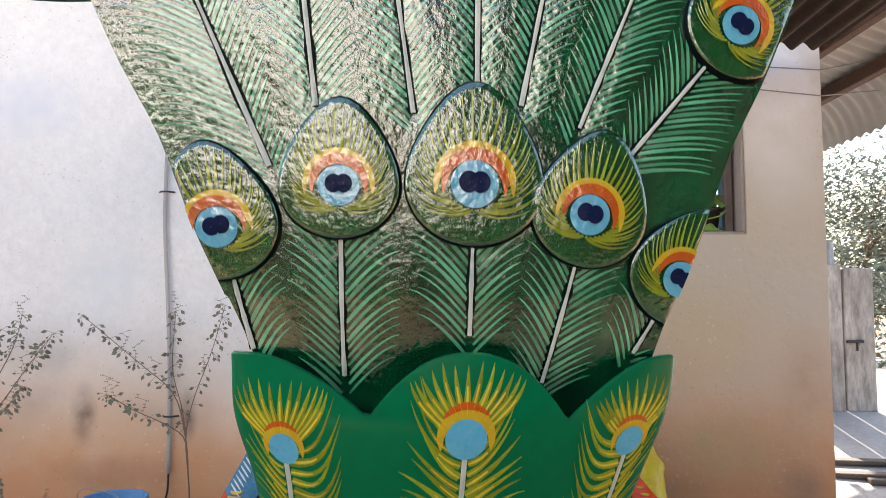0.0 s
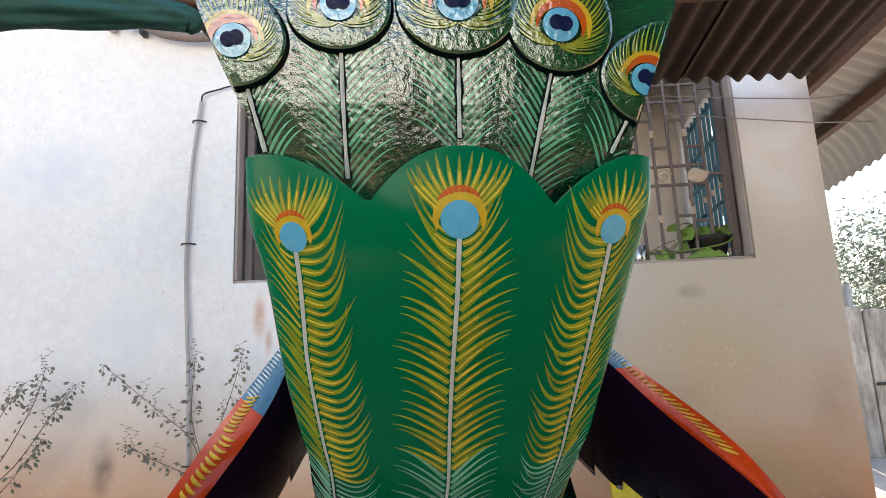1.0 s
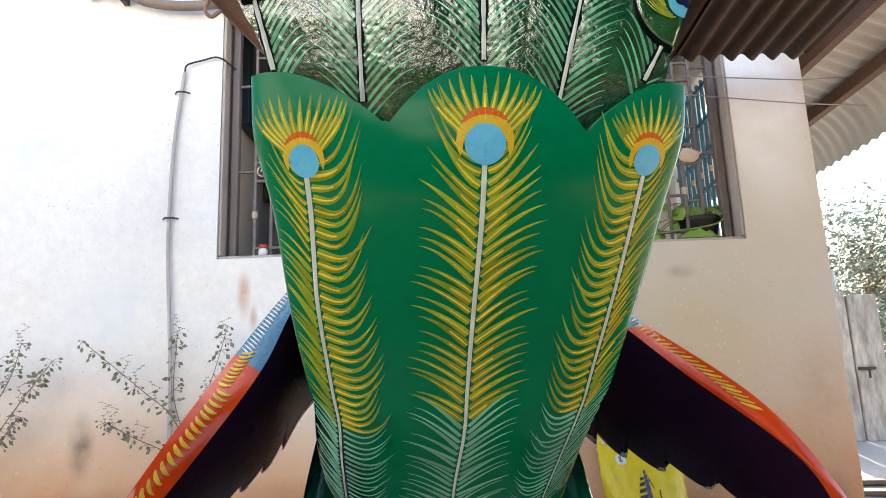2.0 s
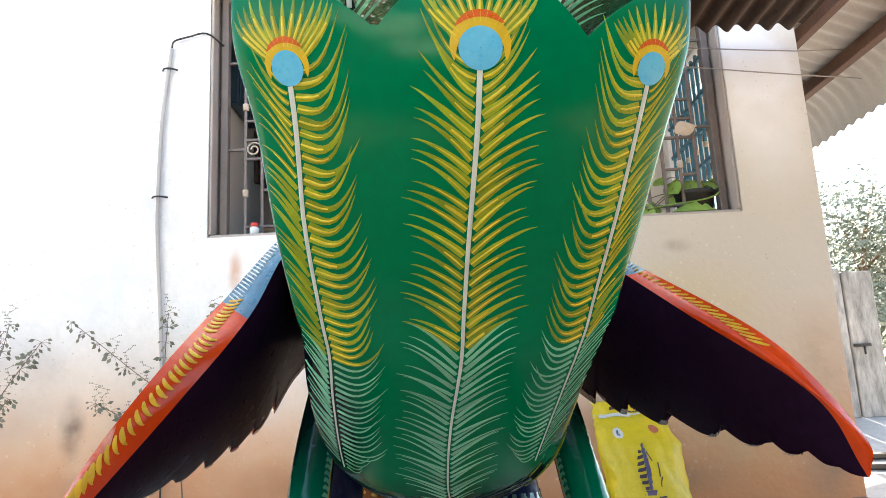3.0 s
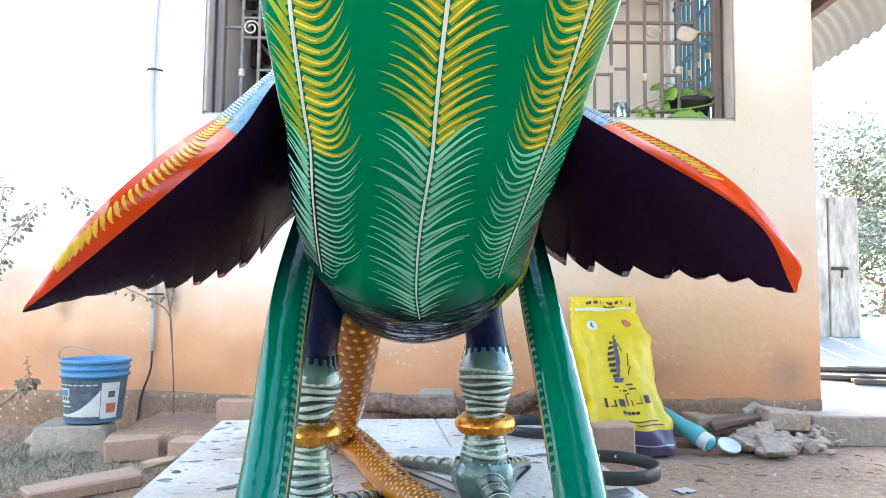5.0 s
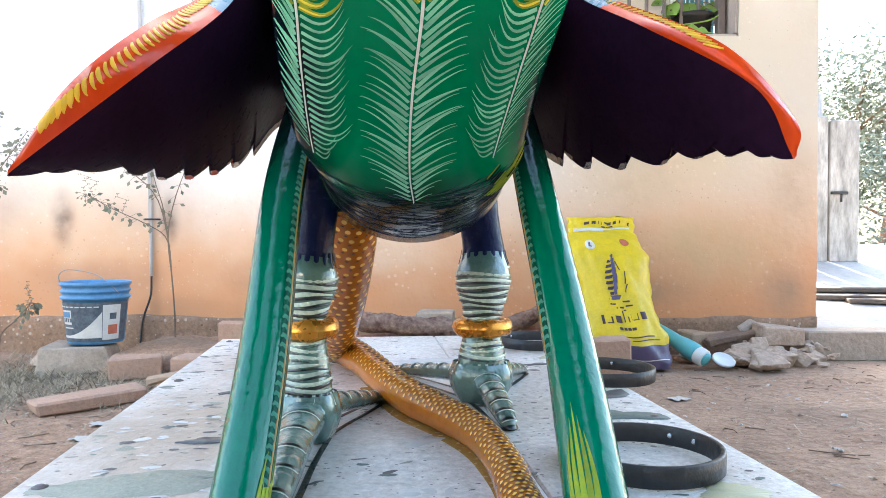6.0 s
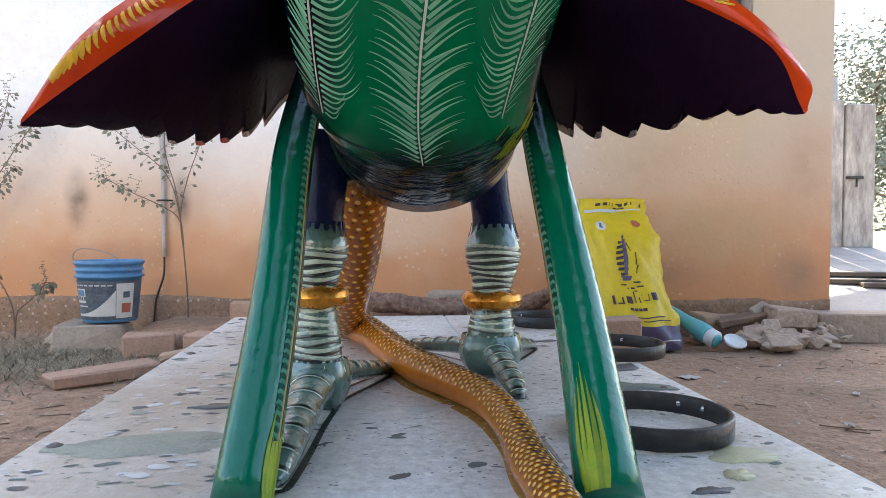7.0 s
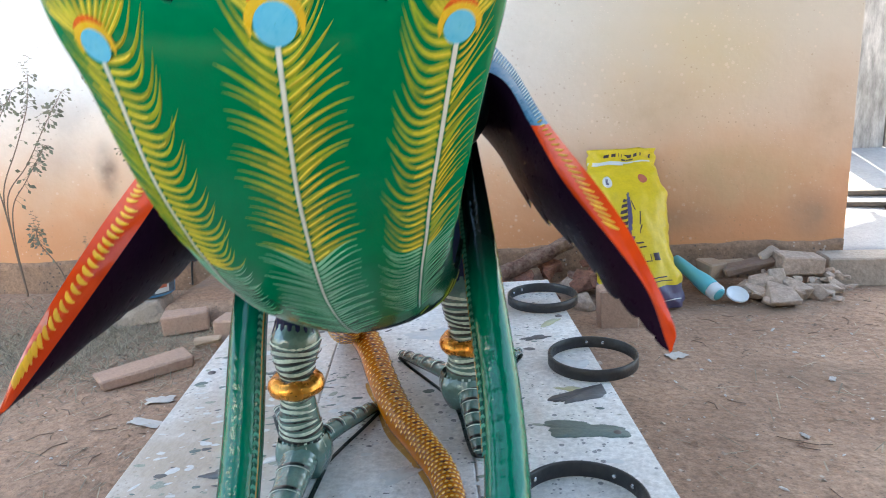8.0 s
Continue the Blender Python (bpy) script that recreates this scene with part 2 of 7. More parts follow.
CRACKLE = material("varnished_fan_green", (0.001, 0.125, 0.046), (0.001, 0.012, 0.008), rough=0.3, scale=11, fine=90, bump=0.19, bump_scale=120, coat=1.0, coat_ior=2.5, spec=0.05, coat_rough=0.03, spread=0.16)
FAN_GREEN = material("fan_feather_green", (0.001, 0.12, 0.028), (0.001, 0.05, 0.014), rough=0.3, scale=14, bump=0.19, bump_scale=120, coat=1.0, coat_ior=2.5, spec=0.05, coat_rough=0.03)
MINT_FAN = material("varnished_mint_paint", (0.15, 0.48, 0.30), (0.07, 0.32, 0.19), rough=0.3, scale=25, fine=200, bump=0.19, bump_scale=120, coat=1.0, coat_ior=2.5, spec=0.05, island=0.35, coat_rough=0.03)
OLIVE_FAN = material("varnished_olive_paint", (0.33, 0.34, 0.012), (0.15, 0.24, 0.02), rough=0.3, scale=60, fine=300, bump=0.19, bump_scale=120, coat=1.0, coat_ior=2.5, spec=0.05, island=0.22, coat_rough=0.03)
POST_STRIP = material("dark_green_strip_paint", (0.004, 0.11, 0.06), (0.006, 0.06, 0.035), rough=0.2, scale=20, bump=0.2, spec=0.3)
POST_LEAF = material("dull_leaf_paint", (0.07, 0.27, 0.175), (0.045, 0.21, 0.13), rough=0.35, scale=40, bump=0.2, spec=0.3, island=0.2)
VARNISH = material("spilled_amber_varnish", (0.34, 0.17, 0.035), (0.42, 0.27, 0.09), rough=0.25, scale=20, bump=0.15)
WALL = material("limewashed_plaster", (0.80, 0.80, 0.80), (0.69, 0.69, 0.70), rough=0.9, scale=1.6, fine=14, bump=0.32, bump_scale=30, mix=0.5, grit=0.09, grit_scale=28)
# beige towards the right, with the shed roof's shade darkened into it
tint(WALL, "X", 1.3, -0.9, (0.52, 0.475, 0.395), 0.5, 1.2, 0.92)
colour_patch(WALL, (1.66, 2.45), 0.42, 1.0, (0.80, 0.82, 0.86), 1.25, 3.0)
flecks(WALL, 120, 0.2, (0.46, 0.36, 0.28), 8.8, 0.30)
colour_patch(WALL, (1.1, 1.0), 0.7, 0.45, (0.56, 0.46, 0.30), 0.7, 5.0)
tint(WALL, "Z", 0.38, 1.22, (0.67, 0.46, 0.30), 0.18, 1.6, 0.9)
tint(WALL, "Z", 0.12, 0.80, (0.60, 0.285, 0.135), 0.22, 5.0, 0.95)
flecks(WALL, 9.0, 0.07, (0.32, 0.2, 0.13), 3.1, 0.2)
flecks(WALL, 24, 0.20, (0.80, 0.66, 0.54), 11.3, 0.30)
flecks(WALL, 34, 0.16, (0.30, 0.19, 0.12), 5.5, 0.34)
flecks(WALL, 60, 0.16, (0.84, 0.74, 0.64), 2.7, 0.30)
# dark patches by the weeds, rust below the window, paler and browner areas
for place, rx_, rz_, c_, k_ in (((-1.90, 0.60), 0.09, 0.20, (0.13, 0.09, 0.07), 0.6), ((-1.37, 0.60), 0.07, 0.17, (0.11, 0.08, 0.065), 0.65), ((-1.11, 1.33), 0.05, 0.17, (0.50, 0.25, 0.14), 0.7),
                               ((-1.06, 1.20), 0.03, 0.10, (0.45, 0.2, 0.1), 0.5), ((1.12, 1.36), 0.10, 0.05, (0.30, 0.24, 0.19), 0.5), ((1.75, 0.75), 0.20, 0.40, (0.42, 0.30, 0.20), 0.4),
                               ((0.95, 0.80), 0.35, 0.25, (0.48, 0.36, 0.24), 0.5), ((-2.3, 2.2), 0.5, 0.3, (0.62, 0.66, 0.74), 0.6), ((-1.8, 1.3), 0.35, 0.30, (0.62, 0.66, 0.72), 0.5), ((-0.4, 0.45), 0.5, 0.2, (0.62, 0.50, 0.38), 0.5)):
    colour_patch(WALL, place, rx_, rz_, c_, k_)
for place, rx_, rz_, c_, k_ in (((1.35, 0.45), 0.55, 0.28, (0.50, 0.36, 0.20), 0.7), ((0.95, 0.24), 0.40, 0.12, (0.36, 0.24, 0.15), 0.6), ((-0.75, 0.30), 0.6, 0.16, (0.42, 0.20, 0.10), 0.6),
                               ((-1.7, 0.30), 0.5, 0.14, (0.40, 0.21, 0.12), 0.6), ((1.70, 0.25), 0.18, 0.20, (0.34, 0.23, 0.15), 0.6), ((-0.15, 0.75), 0.35, 0.25, (0.68, 0.52, 0.38), 0.5)):
    colour_patch(WALL, place, rx_, rz_, c_, k_, 6.0)
LIMEWASH = material("cream_limewash", (0.8, 0.79, 0.76), (0.72, 0.7, 0.66), rough=0.9, scale=1.2, fine=20, bump=0.12, bump_scale=35)
PLINTH = material("rough_mud_plinth", (0.36, 0.215, 0.13), (0.21, 0.135, 0.09), rough=0.95, scale=9, fine=45, bump=0.9, bump_scale=30, grit=0.5, grit_scale=45)
flecks(PLINTH, 42, 0.26, (0.10, 0.075, 0.06), 1.9, 0.8)
flecks(PLINTH, 30, 0.22, (0.52, 0.42, 0.34), 6.3, 0.7)
EARTH = material("red_brown_earth", (0.42, 0.265, 0.17), (0.235, 0.138, 0.086), rough=0.95, scale=2.2, fine=30, bump=1.4, bump_scale=26, grit=0.5, grit_scale=60, spread=0.17)
flecks(EARTH, 26, 0.16, (0.50, 0.42, 0.33), 1.3, 0.7)
flecks(EARTH, 38, 0.16, (0.11, 0.08, 0.06), 7.7, 0.7)
flecks(EARTH, 70, 0.2, (0.20, 0.115, 0.07), 4.4, 0.6)
PATIO = material("pale_cement_floor", (0.46, 0.44, 0.42), (0.33, 0.32, 0.31), rough=0.85, scale=3, fine=30, bump=0.2, grit=0.25, grit_scale=30)
BOARD = material("grey_painted_board", (0.77, 0.75, 0.72), (0.55, 0.51, 0.46), rough=0.4, scale=3.2, fine=40, bump=0.3, bump_scale=60, spread=0.14, grit=0.30, grit_scale=60)
flecks(BOARD, 26, 0.20, (0.13, 0.13, 0.14), 2.2, 0.8)
flecks(BOARD, 17, 0.22, (0.68, 0.68, 0.66), 5.9, 0.85)
flecks(BOARD, 60, 0.22, (0.10, 0.10, 0.11), 9.4, 0.8)
# brown dirt on the board; the one pale patch is its sheen, put in as colour
for place, rx_, ry_, c_, k_ in (((-0.55, 1.55), 0.36, 0.6, (0.36, 0.28, 0.20), 0.95), ((-0.62, 2.35), 0.30, 0.45, (0.36, 0.27, 0.19), 0.7), ((-0.45, 0.95), 0.35, 0.35, (0.35, 0.27, 0.20), 0.6),
                               ((0.25, 2.60), 0.35, 0.25, (0.38, 0.29, 0.21), 0.6), ((0.50, 1.05), 0.20, 0.30, (0.40, 0.36, 0.26), 0.5), ((0.02, 1.95), 0.20, 0.18, (0.74, 0.75, 0.76), 0.6), ((-0.50, 1.35), 0.45, 1.15, (0.47, 0.39, 0.31), 0.55)):
    colour_patch(BOARD, place, rx_, ry_, c_, k_, 9.0, True)
for place, rx_, ry_, c_, k_ in (((-1.75, 2.75), 0.55, 0.42, (0.27, 0.20, 0.14), 0.7), ((1.25, 2.35), 0.35, 0.2, (0.22, 0.14, 0.09), 0.5), ((1.7, 1.7), 0.6, 0.3, (0.30, 0.19, 0.12), 0.5), ((1.35, 3.05), 0.7, 0.15, (0.22, 0.15, 0.10), 0.6), ((-1.3, 3.3), 0.9, 0.2, (0.22, 0.165, 0.12), 0.6)):
    colour_patch(EARTH, place, rx_, ry_, c_, k_, 12.0, True)
STAIN_GREEN = material("dried_green_paint", (0.22, 0.25, 0.19), (0.34, 0.34, 0.28), rough=0.5, scale=12, bump=0.2, grit=0.2)
STAIN_TEAL = material("dried_teal_grey_paint", (0.09, 0.13, 0.115), (0.15, 0.18, 0.16), rough=0.5, scale=14, bump=0.2, grit=0.2)
STAIN_WHITE = material("dried_white_paint", (0.66, 0.66, 0.64), (0.5, 0.5, 0.48), rough=0.5, scale=20, bump=0.2)
STAIN_DARK = material("dried_dark_paint", (0.06, 0.058, 0.058), (0.15, 0.14, 0.135), rough=0.5, scale=20, bump=0.2)
STAIN_YELLOW = material("dried_yellow_paint", (0.46, 0.42, 0.22), (0.42, 0.42, 0.30), rough=0.5, scale=20, bump=0.2)
IRON = material("dark_iron", (0.03, 0.031, 0.034), (0.065, 0.06, 0.058), rough=0.42, metal=0.5, scale=14, bump=0.25, bump_scale=60)
STEEL_BROWN = material("brown_painted_steel", (0.11, 0.09, 0.085), (0.17, 0.135, 0.125), rough=0.5, scale=12, bump=0.15)
CABINET_BLUE = material("dark_blue_enamel", (0.02, 0.055, 0.085), (0.012, 0.03, 0.05), rough=0.4, scale=8, bump=0.1)
STEEL_BLUE = material("blue_painted_steel", (0.035, 0.15, 0.24), (0.05, 0.2, 0.3), rough=0.45, scale=12, bump=0.1)
REVEAL = material("brown_frame_plaster", (0.46, 0.40, 0.365), (0.34, 0.29, 0.26), rough=0.85, scale=5, bump=0.2)
ROOM = material("dim_room_plaster", (0.74, 0.67, 0.61), (0.62, 0.55, 0.49), rough=0.9, scale=3, bump=0.1)
TIN_BROWN = material("brown_corrugated_sheet", (0.085, 0.062, 0.048), (0.05, 0.036, 0.029), rough=0.7, scale=4, fine=40, bump=0.3, bump_scale=40, spec=0.2)
TIN_GREY = material("grey_corrugated_sheet", (0.5, 0.48, 0.46), (0.38, 0.365, 0.35), rough=0.55, scale=3, bump=0.1)
TIMBER = material("red_brown_timber", (0.11, 0.05, 0.032), (0.06, 0.03, 0.02), rough=0.7, scale=9, fine=70, bump=0.3, bump_scale=50)
BARK = material("weathered_wood", (0.16, 0.098, 0.068), (0.27, 0.185, 0.135), rough=0.9, scale=14, fine=80, bump=0.6, bump_scale=50)
OLD_PLANK = material("dark_weathered_plank", (0.085, 0.070, 0.060), (0.15, 0.125, 0.105), rough=0.9, scale=6, fine=60, bump=0.5, bump_scale=50)
LOG_BARK = material("flaking_red_bark", (0.30, 0.20, 0.15), (0.10, 0.045, 0.032), rough=0.9, scale=16, fine=60, bump=1.0, bump_scale=40, spread=0.14, grit=0.4, grit_scale=40)
PALE_WOOD = material("pale_sawn_wood", (0.40, 0.29, 0.20), (0.30, 0.2, 0.13), rough=0.8, scale=8, fine=70, bump=0.3)
BRICK = material("salmon_brick", (0.47, 0.29, 0.2), (0.36, 0.24, 0.175), rough=0.92, scale=12, fine=70, bump=0.5, bump_scale=60, grit=0.25, grit_scale=70)
BLOCK = material("grey_cement_block", (0.44, 0.355, 0.28), (0.28, 0.22, 0.17), rough=0.95, scale=12, fine=60, bump=0.6, bump_scale=50, grit=0.35, grit_scale=60)
STONE = material("dusty_rubble", (0.50, 0.38, 0.29), (0.34, 0.25, 0.19), rough=0.95, scale=10, fine=60, bump=0.8, bump_scale=45, grit=0.4, grit_scale=38)
RUBBLE = material("broken_red_brick", (0.30, 0.13, 0.085), (0.17, 0.085, 0.06), rough=0.95, scale=8, fine=60, bump=0.7, bump_scale=45, grit=0.55, grit_scale=38)
CLOTH = material("dark_green_cloth", (0.010, 0.085, 0.075), (0.005, 0.05, 0.045), rough=0.75, scale=12, bump=0.25, bump_scale=60)
PIPE = material("grey_plastic_pipe", (0.45, 0.43, 0.42), (0.36, 0.34, 0.33), rough=0.5, scale=8, bump=0.08)
PIPE_DARK = material("dirty_pipe", (0.23, 0.19, 0.17), (0.15, 0.12, 0.11), rough=0.6, scale=12, bump=0.2)
CABLE = material("black_cable", (0.03, 0.028, 0.027), rough=0.5, bump=0)
WIRE = material("grey_wire", (0.32, 0.31, 0.31), rough=0.5, metal=0.4, bump=0)
BUCKET_BLUE = material("blue_bucket_plastic", (0.055, 0.19, 0.38), (0.1, 0.25, 0.42), rough=0.45, scale=16, bump=0.15, grit=0.2, grit_scale=40)
BUCKET_GREY = material("dusty_bucket_label", (0.045, 0.065, 0.09), (0.11, 0.135, 0.16), rough=0.5, scale=14, fine=60, bump=0.1, grit=0.4, grit_scale=60)
LABEL_WHITE = material("white_print", (0.66, 0.65, 0.62), (0.5, 0.49, 0.46), rough=0.5, scale=30, bump=0.05, grit=0.2, grit_scale=60)
LABEL_RED = material("red_print", (0.50, 0.13, 0.07), rough=0.5, scale=30, bump=0.05)
BAG_YELLOW = material("yellow_woven_bag", (0.70, 0.50, 0.008), (0.58, 0.42, 0.01), rough=0.42, scale=10, fine=120, bump=0.25, bump_scale=30, grit=0.12, grit_scale=40)
BAG_PURPLE = material("purple_woven_bag", (0.055, 0.04, 0.10), (0.09, 0.07, 0.13), rough=0.45, scale=14, bump=0.2, bump_scale=30)
PRINT_DARK = material("dark_print", (0.05, 0.028, 0.035), rough=0.5, scale=60, bump=0.05)
TEAL = material("teal_plastic", (0.10, 0.42, 0.48), (0.14, 0.46, 0.5), rough=0.35, scale=10, bump=0.04)
WHITE_PLASTIC = material("white_plastic", (0.74, 0.76, 0.76), (0.62, 0.64, 0.64), rough=0.4, scale=20, bump=0.04)
RED_PLASTIC = material("red_plastic", (0.55, 0.04, 0.03), rough=0.4, scale=20, bump=0.04)
BLACK_POT = material("black_pot_plastic", (0.018, 0.017, 0.016), rough=0.55, scale=20, bump=0.15)
STEEL = material("polished_steel", (0.6, 0.6, 0.6), (0.5, 0.5, 0.5), rough=0.25, metal=0.9, scale=20, bump=0.05)
LEAF = material("fresh_leaf", (0.16, 0.29, 0.045), (0.25, 0.36, 0.07), rough=0.5, scale=20, bump=0.2, island=0.25)
DRY_LEAF = material("grey_green_leaf", (0.13, 0.14, 0.09), (0.2, 0.18, 0.13), rough=0.7, scale=20, bump=0.2, island=0.3)
TREE_LEAF = material("tree_leaf", (0.13, 0.15, 0.10), (0.21, 0.23, 0.16), rough=0.6, scale=1.5, bump=0.2, island=0.4)
# kept dark for the unseen trees and hedge that the fan mirrors
SCREEN_LEAF = material("dark_tree_leaf", (0.030, 0.045, 0.020), (0.045, 0.060, 0.028), rough=0.6, scale=1.5, bump=0.2, island=0.4, spec=0.2)
TWIG = material("thin_stem", (0.20, 0.14, 0.10), (0.14, 0.10, 0.075), rough=0.85, scale=20, bump=0.2)
STRAW = material("dry_grass", (0.42, 0.34, 0.24), (0.17, 0.145, 0.09), rough=0.9, scale=20, bump=0.2, island=0.5)
PAPER = material("scrap_paper", (0.58, 0.54, 0.49), (0.45, 0.4, 0.35), rough=0.85, scale=20, bump=0.3)
GATE = material("weathered_grey_boards", (0.52, 0.50, 0.47), (0.24, 0.23, 0.215), rough=0.9, scale=7, fine=18, bump=0.6, bump_scale=20, spread=0.16, grit=0.45, grit_scale=26, stretch=0.25)
ORNAMENT = material("cream_casting", (0.55, 0.48, 0.40), (0.42, 0.34, 0.26), rough=0.6, scale=30, bump=0.3)


# ---- mesh tools ----
class Build:
    """Collects faces with a material slot each, and links them as one mesh."""

    def __init__(self, *mats):
        self.mats, self.v, self.f, self.s, self.k = list(mats), [], [], [], []

    def slot(self, m):
        if m not in self.mats:
            self.mats.append(m)
        return self.mats.index(m)

    def add(self, verts, faces, m=None, smooth=True):
        o, s = len(self.v), self.slot(m) if m else 0
        self.v += [tuple(p) for p in verts]
        self.f += [tuple(i + o for i in f) for f in faces]
        self.s += [s] * len(faces)
        self.k += [smooth] * len(faces)

    def grid(self, rows, m=None, smooth=True, loop=False):
        w = len(rows[0])
        faces = []
        for j in range(len(rows) - 1):
            for i in range(w if loop else w - 1):
                a, b = j * w + i, j * w + (i + 1) % w
                faces.append((a, b, b + w, a + w))
        self.add([p for r in rows for p in r], faces, m, smooth)

    def tube(self, path, radii, m=None, seg=10, flat=1.0, cap=True, up=(0.0, 0.0, 1.0)):
        path = [Vector(p) for p in path]
        if isinstance(radii, (int, float)):
            radii = [radii] * len(path)
        rows, side = [], None
        for i, p in enumerate(path):
            t = (path[min(i + 1, len(path) - 1)] - path[max(i - 1, 0)]).normalized()
            if side is None:
                ref = Vector(up) if abs(t.dot(Vector(up))) < 0.95 else Vector((1, 0, 0))
                side = t.cross(ref).normalized()
            side = (side - t * side.dot(t)).normalized()
            q = t.cross(side)
            rows.append([p + float(radii[i]) * (math.cos(a) * side + math.sin(a) * flat * q) for a in (2 * math.pi * k / seg for k in range(seg))])
        self.grid(rows, m, True, True)
        if cap:
            for r in (rows[0], rows[-1]):
                self.add(r, [tuple(range(seg)) if r is rows[-1] else tuple(reversed(range(seg)))], m)

    def box(self, size, at=None, m=None, bevel=0.004, jitter=0.0):
        """A box with chamfered edges, centred on the pose 'at'."""
        at = at or Matrix()
        h = [s / 2 for s in size]
        b = min(bevel, min(h) * 0.8)
        verts, ids = [], {}
        for sx in (-1, 1):
            for sy in (-1, 1):
                for sz in (-1, 1):
                    c = Vector((sx * h[0], sy * h[1], sz * h[2]))
                    j = Vector([random.uniform(-jitter, jitter) for _ in range(3)])
                    for ax in range(3):
                        p = Vector([c[k] - (0 if k == ax else (sx, sy, sz)[k] * b) for k in range(3)])
                        ids[(sx, sy, sz, ax)] = len(verts)
                        verts.append(at @ (p + j))
        F = []
        g = lambda s, ax: ids[(*s, ax)]
        for ax in range(3):
            u, w = [k for k in range(3) if k != ax]
            for s in (-1, 1):
                ring = []
                for a, c in ((-1, -1), (1, -1), (1, 1), (-1, 1)):
                    t = [0, 0, 0]
                    t[ax], t[u], t[w] = s, a, c
                    ring.append(g(t, ax))
                F.append(tuple(ring))
            for a in (-1, 1):
                for c in (-1, 1):
                    t0, t1 = [0, 0, 0], [0, 0, 0]
                    t0[u], t0[w], t0[ax] = a, c, -1
                    t1[u], t1[w], t1[ax] = a, c, 1
                    F.append((g(t0, u), g(t1, u), g(t1, w), g(t0, w)))
        for sx in (-1, 1):
            for sy in (-1, 1):
                for sz in (-1, 1):
                    F.append(tuple(g((sx, sy, sz), ax) for ax in range(3)))
        self.add(verts, F, m, False)

    def lathe(self, profile, at=None, m=None, seg=24, close=True):
        at = at or Matrix()
        rows = [[at @ Vector((r * math.cos(a), r * math.sin(a), z)) for a in (2 * math.pi * k / seg for k in range(seg))] for r, z in profile]
        self.grid(rows, m, True, True)
        if close:
            self.add(rows[0], [tuple(reversed(range(seg)))], m)
            self.add(rows[-1], [tuple(range(seg))], m)

    def stroke(self, pts, nors, widths, m, lift=0.0006):
        """A brush stroke with a raised middle along points on a surface."""
        rows = []
        for i, p in enumerate(pts):
            t = (pts[min(i + 1, len(pts) - 1)] - pts[max(i - 1, 0)]).normalized()
            side = nors[i].cross(t).normalized() * widths[i]
            rows.append([p - side + nors[i] * lift * 0.5, p + nors[i] * lift * 1.7, p + side + nors[i] * lift * 0.5])
        self.grid(rows, m)

    def patch(self, ring, centre, m, smooth=True):
        n = len(ring)
        self.add(list(ring) + [centre], [(i, (i + 1) % n, n) for i in range(n)], m, smooth)

    def mesh(self, name):
        me = bpy.data.meshes.new(name)
        me.from_pydata(self.v, [], self.f)
        for m in self.mats:
            me.materials.append(m)
        me.polygons.foreach_set("material_index", self.s)
        me.polygons.foreach_set("use_smooth", self.k)
        bm = bmesh.new()
        bm.from_mesh(me)
        if len(self.f) < 60000:
            bmesh.ops.remove_doubles(bm, verts=bm.verts, dist=1e-6)
            bmesh.ops.recalc_face_normals(bm, faces=bm.faces)
        bm.to_mesh(me)
        bm.free()
        return me


def part(name, build, parent=None, label=""):
    ob = new(name, build.mesh(name))
    if parent:
        ob.parent = parent
    return tagged(ob, label)


def share(name, me, m, parent):
    """Another object on a shared mesh, at the pose m, under its parent."""
    ob = new(name, me)
    ob.parent, ob.matrix_basis = parent, m
    return ob


def thing(name, label, category, group="", kind="", at=None):
    ob = new(name)
    ob.empty_display_size = 0.1
    if at:
        ob.matrix_basis = at
    return tagged(ob, label, category, group, kind)


def spline(keys, n):
    """A smooth curve through rows of numbers, as n rows."""
    k = np.array(keys, float)
    k = np.vstack([2 * k[0] - k[1], k, 2 * k[-1] - k[-2]])
    out = []
    for x in np.linspace(0, len(keys) - 1, n):
        i = min(int(x), len(keys) - 2)
        t = x - i
        a, b, c, d = k[i : i + 4]
        out.append(0.5 * (2 * b + (c - a) * t + (2 * a - 5 * b + 4 * c - d) * t * t + (3 * b - a - 3 * c + d) * t**3))
    return np.array(out)


def wobble(x, y, z, s):
    return noise.noise(Vector((x, y, z)) * s)

# ---- ground and house ----
GROUND = -0.06


def ground_height(x, y):
    far = max(0.0, max(abs(x), abs(y - 1)) - 5)
    bumps = 0.020 * wobble(x, y, 0, 1.3) + 0.008 * wobble(x, y, 3, 5.0) + 0.004 * wobble(x, y, 7, 14)
    return GROUND - 0.005 + bumps * max(0.0, 1 - far / 3)


def lines(near, step, reach):
    out = list(np.arange(-near, near + step / 2, step))
    d, s = near, step
    while d < reach:
        s *= 1.5
        d += s
        out = [-d] + out + [d]
    return out


g = Build(EARTH)
gx, gy = lines(3.4, 0.04, 500), [v + 1.4 for v in lines(2.6, 0.04, 500)]
g.grid([[(x, y, ground_height(x, y)) for x in gx] for y in gy])
tagged(part("ground", g), "dusty red-brown bare earth yard with litter", "ground", kind="structure")

WALL_Y, WX0, WX1, WZ0, WZ1, CORNER, TOP, THICK = 3.53, -1.257, 1.472, 1.517, 2.92, 1.872, 4.3, 0.23
w = Build(WALL)


def slab(b, x0, x1, y0, y1, z0, z1, m=None, bevel=0.003):
    b.box((x1 - x0, y1 - y0, z1 - z0), pose((x0 + x1) / 2, (y0 + y1) / 2, (z0 + z1) / 2), m, bevel)


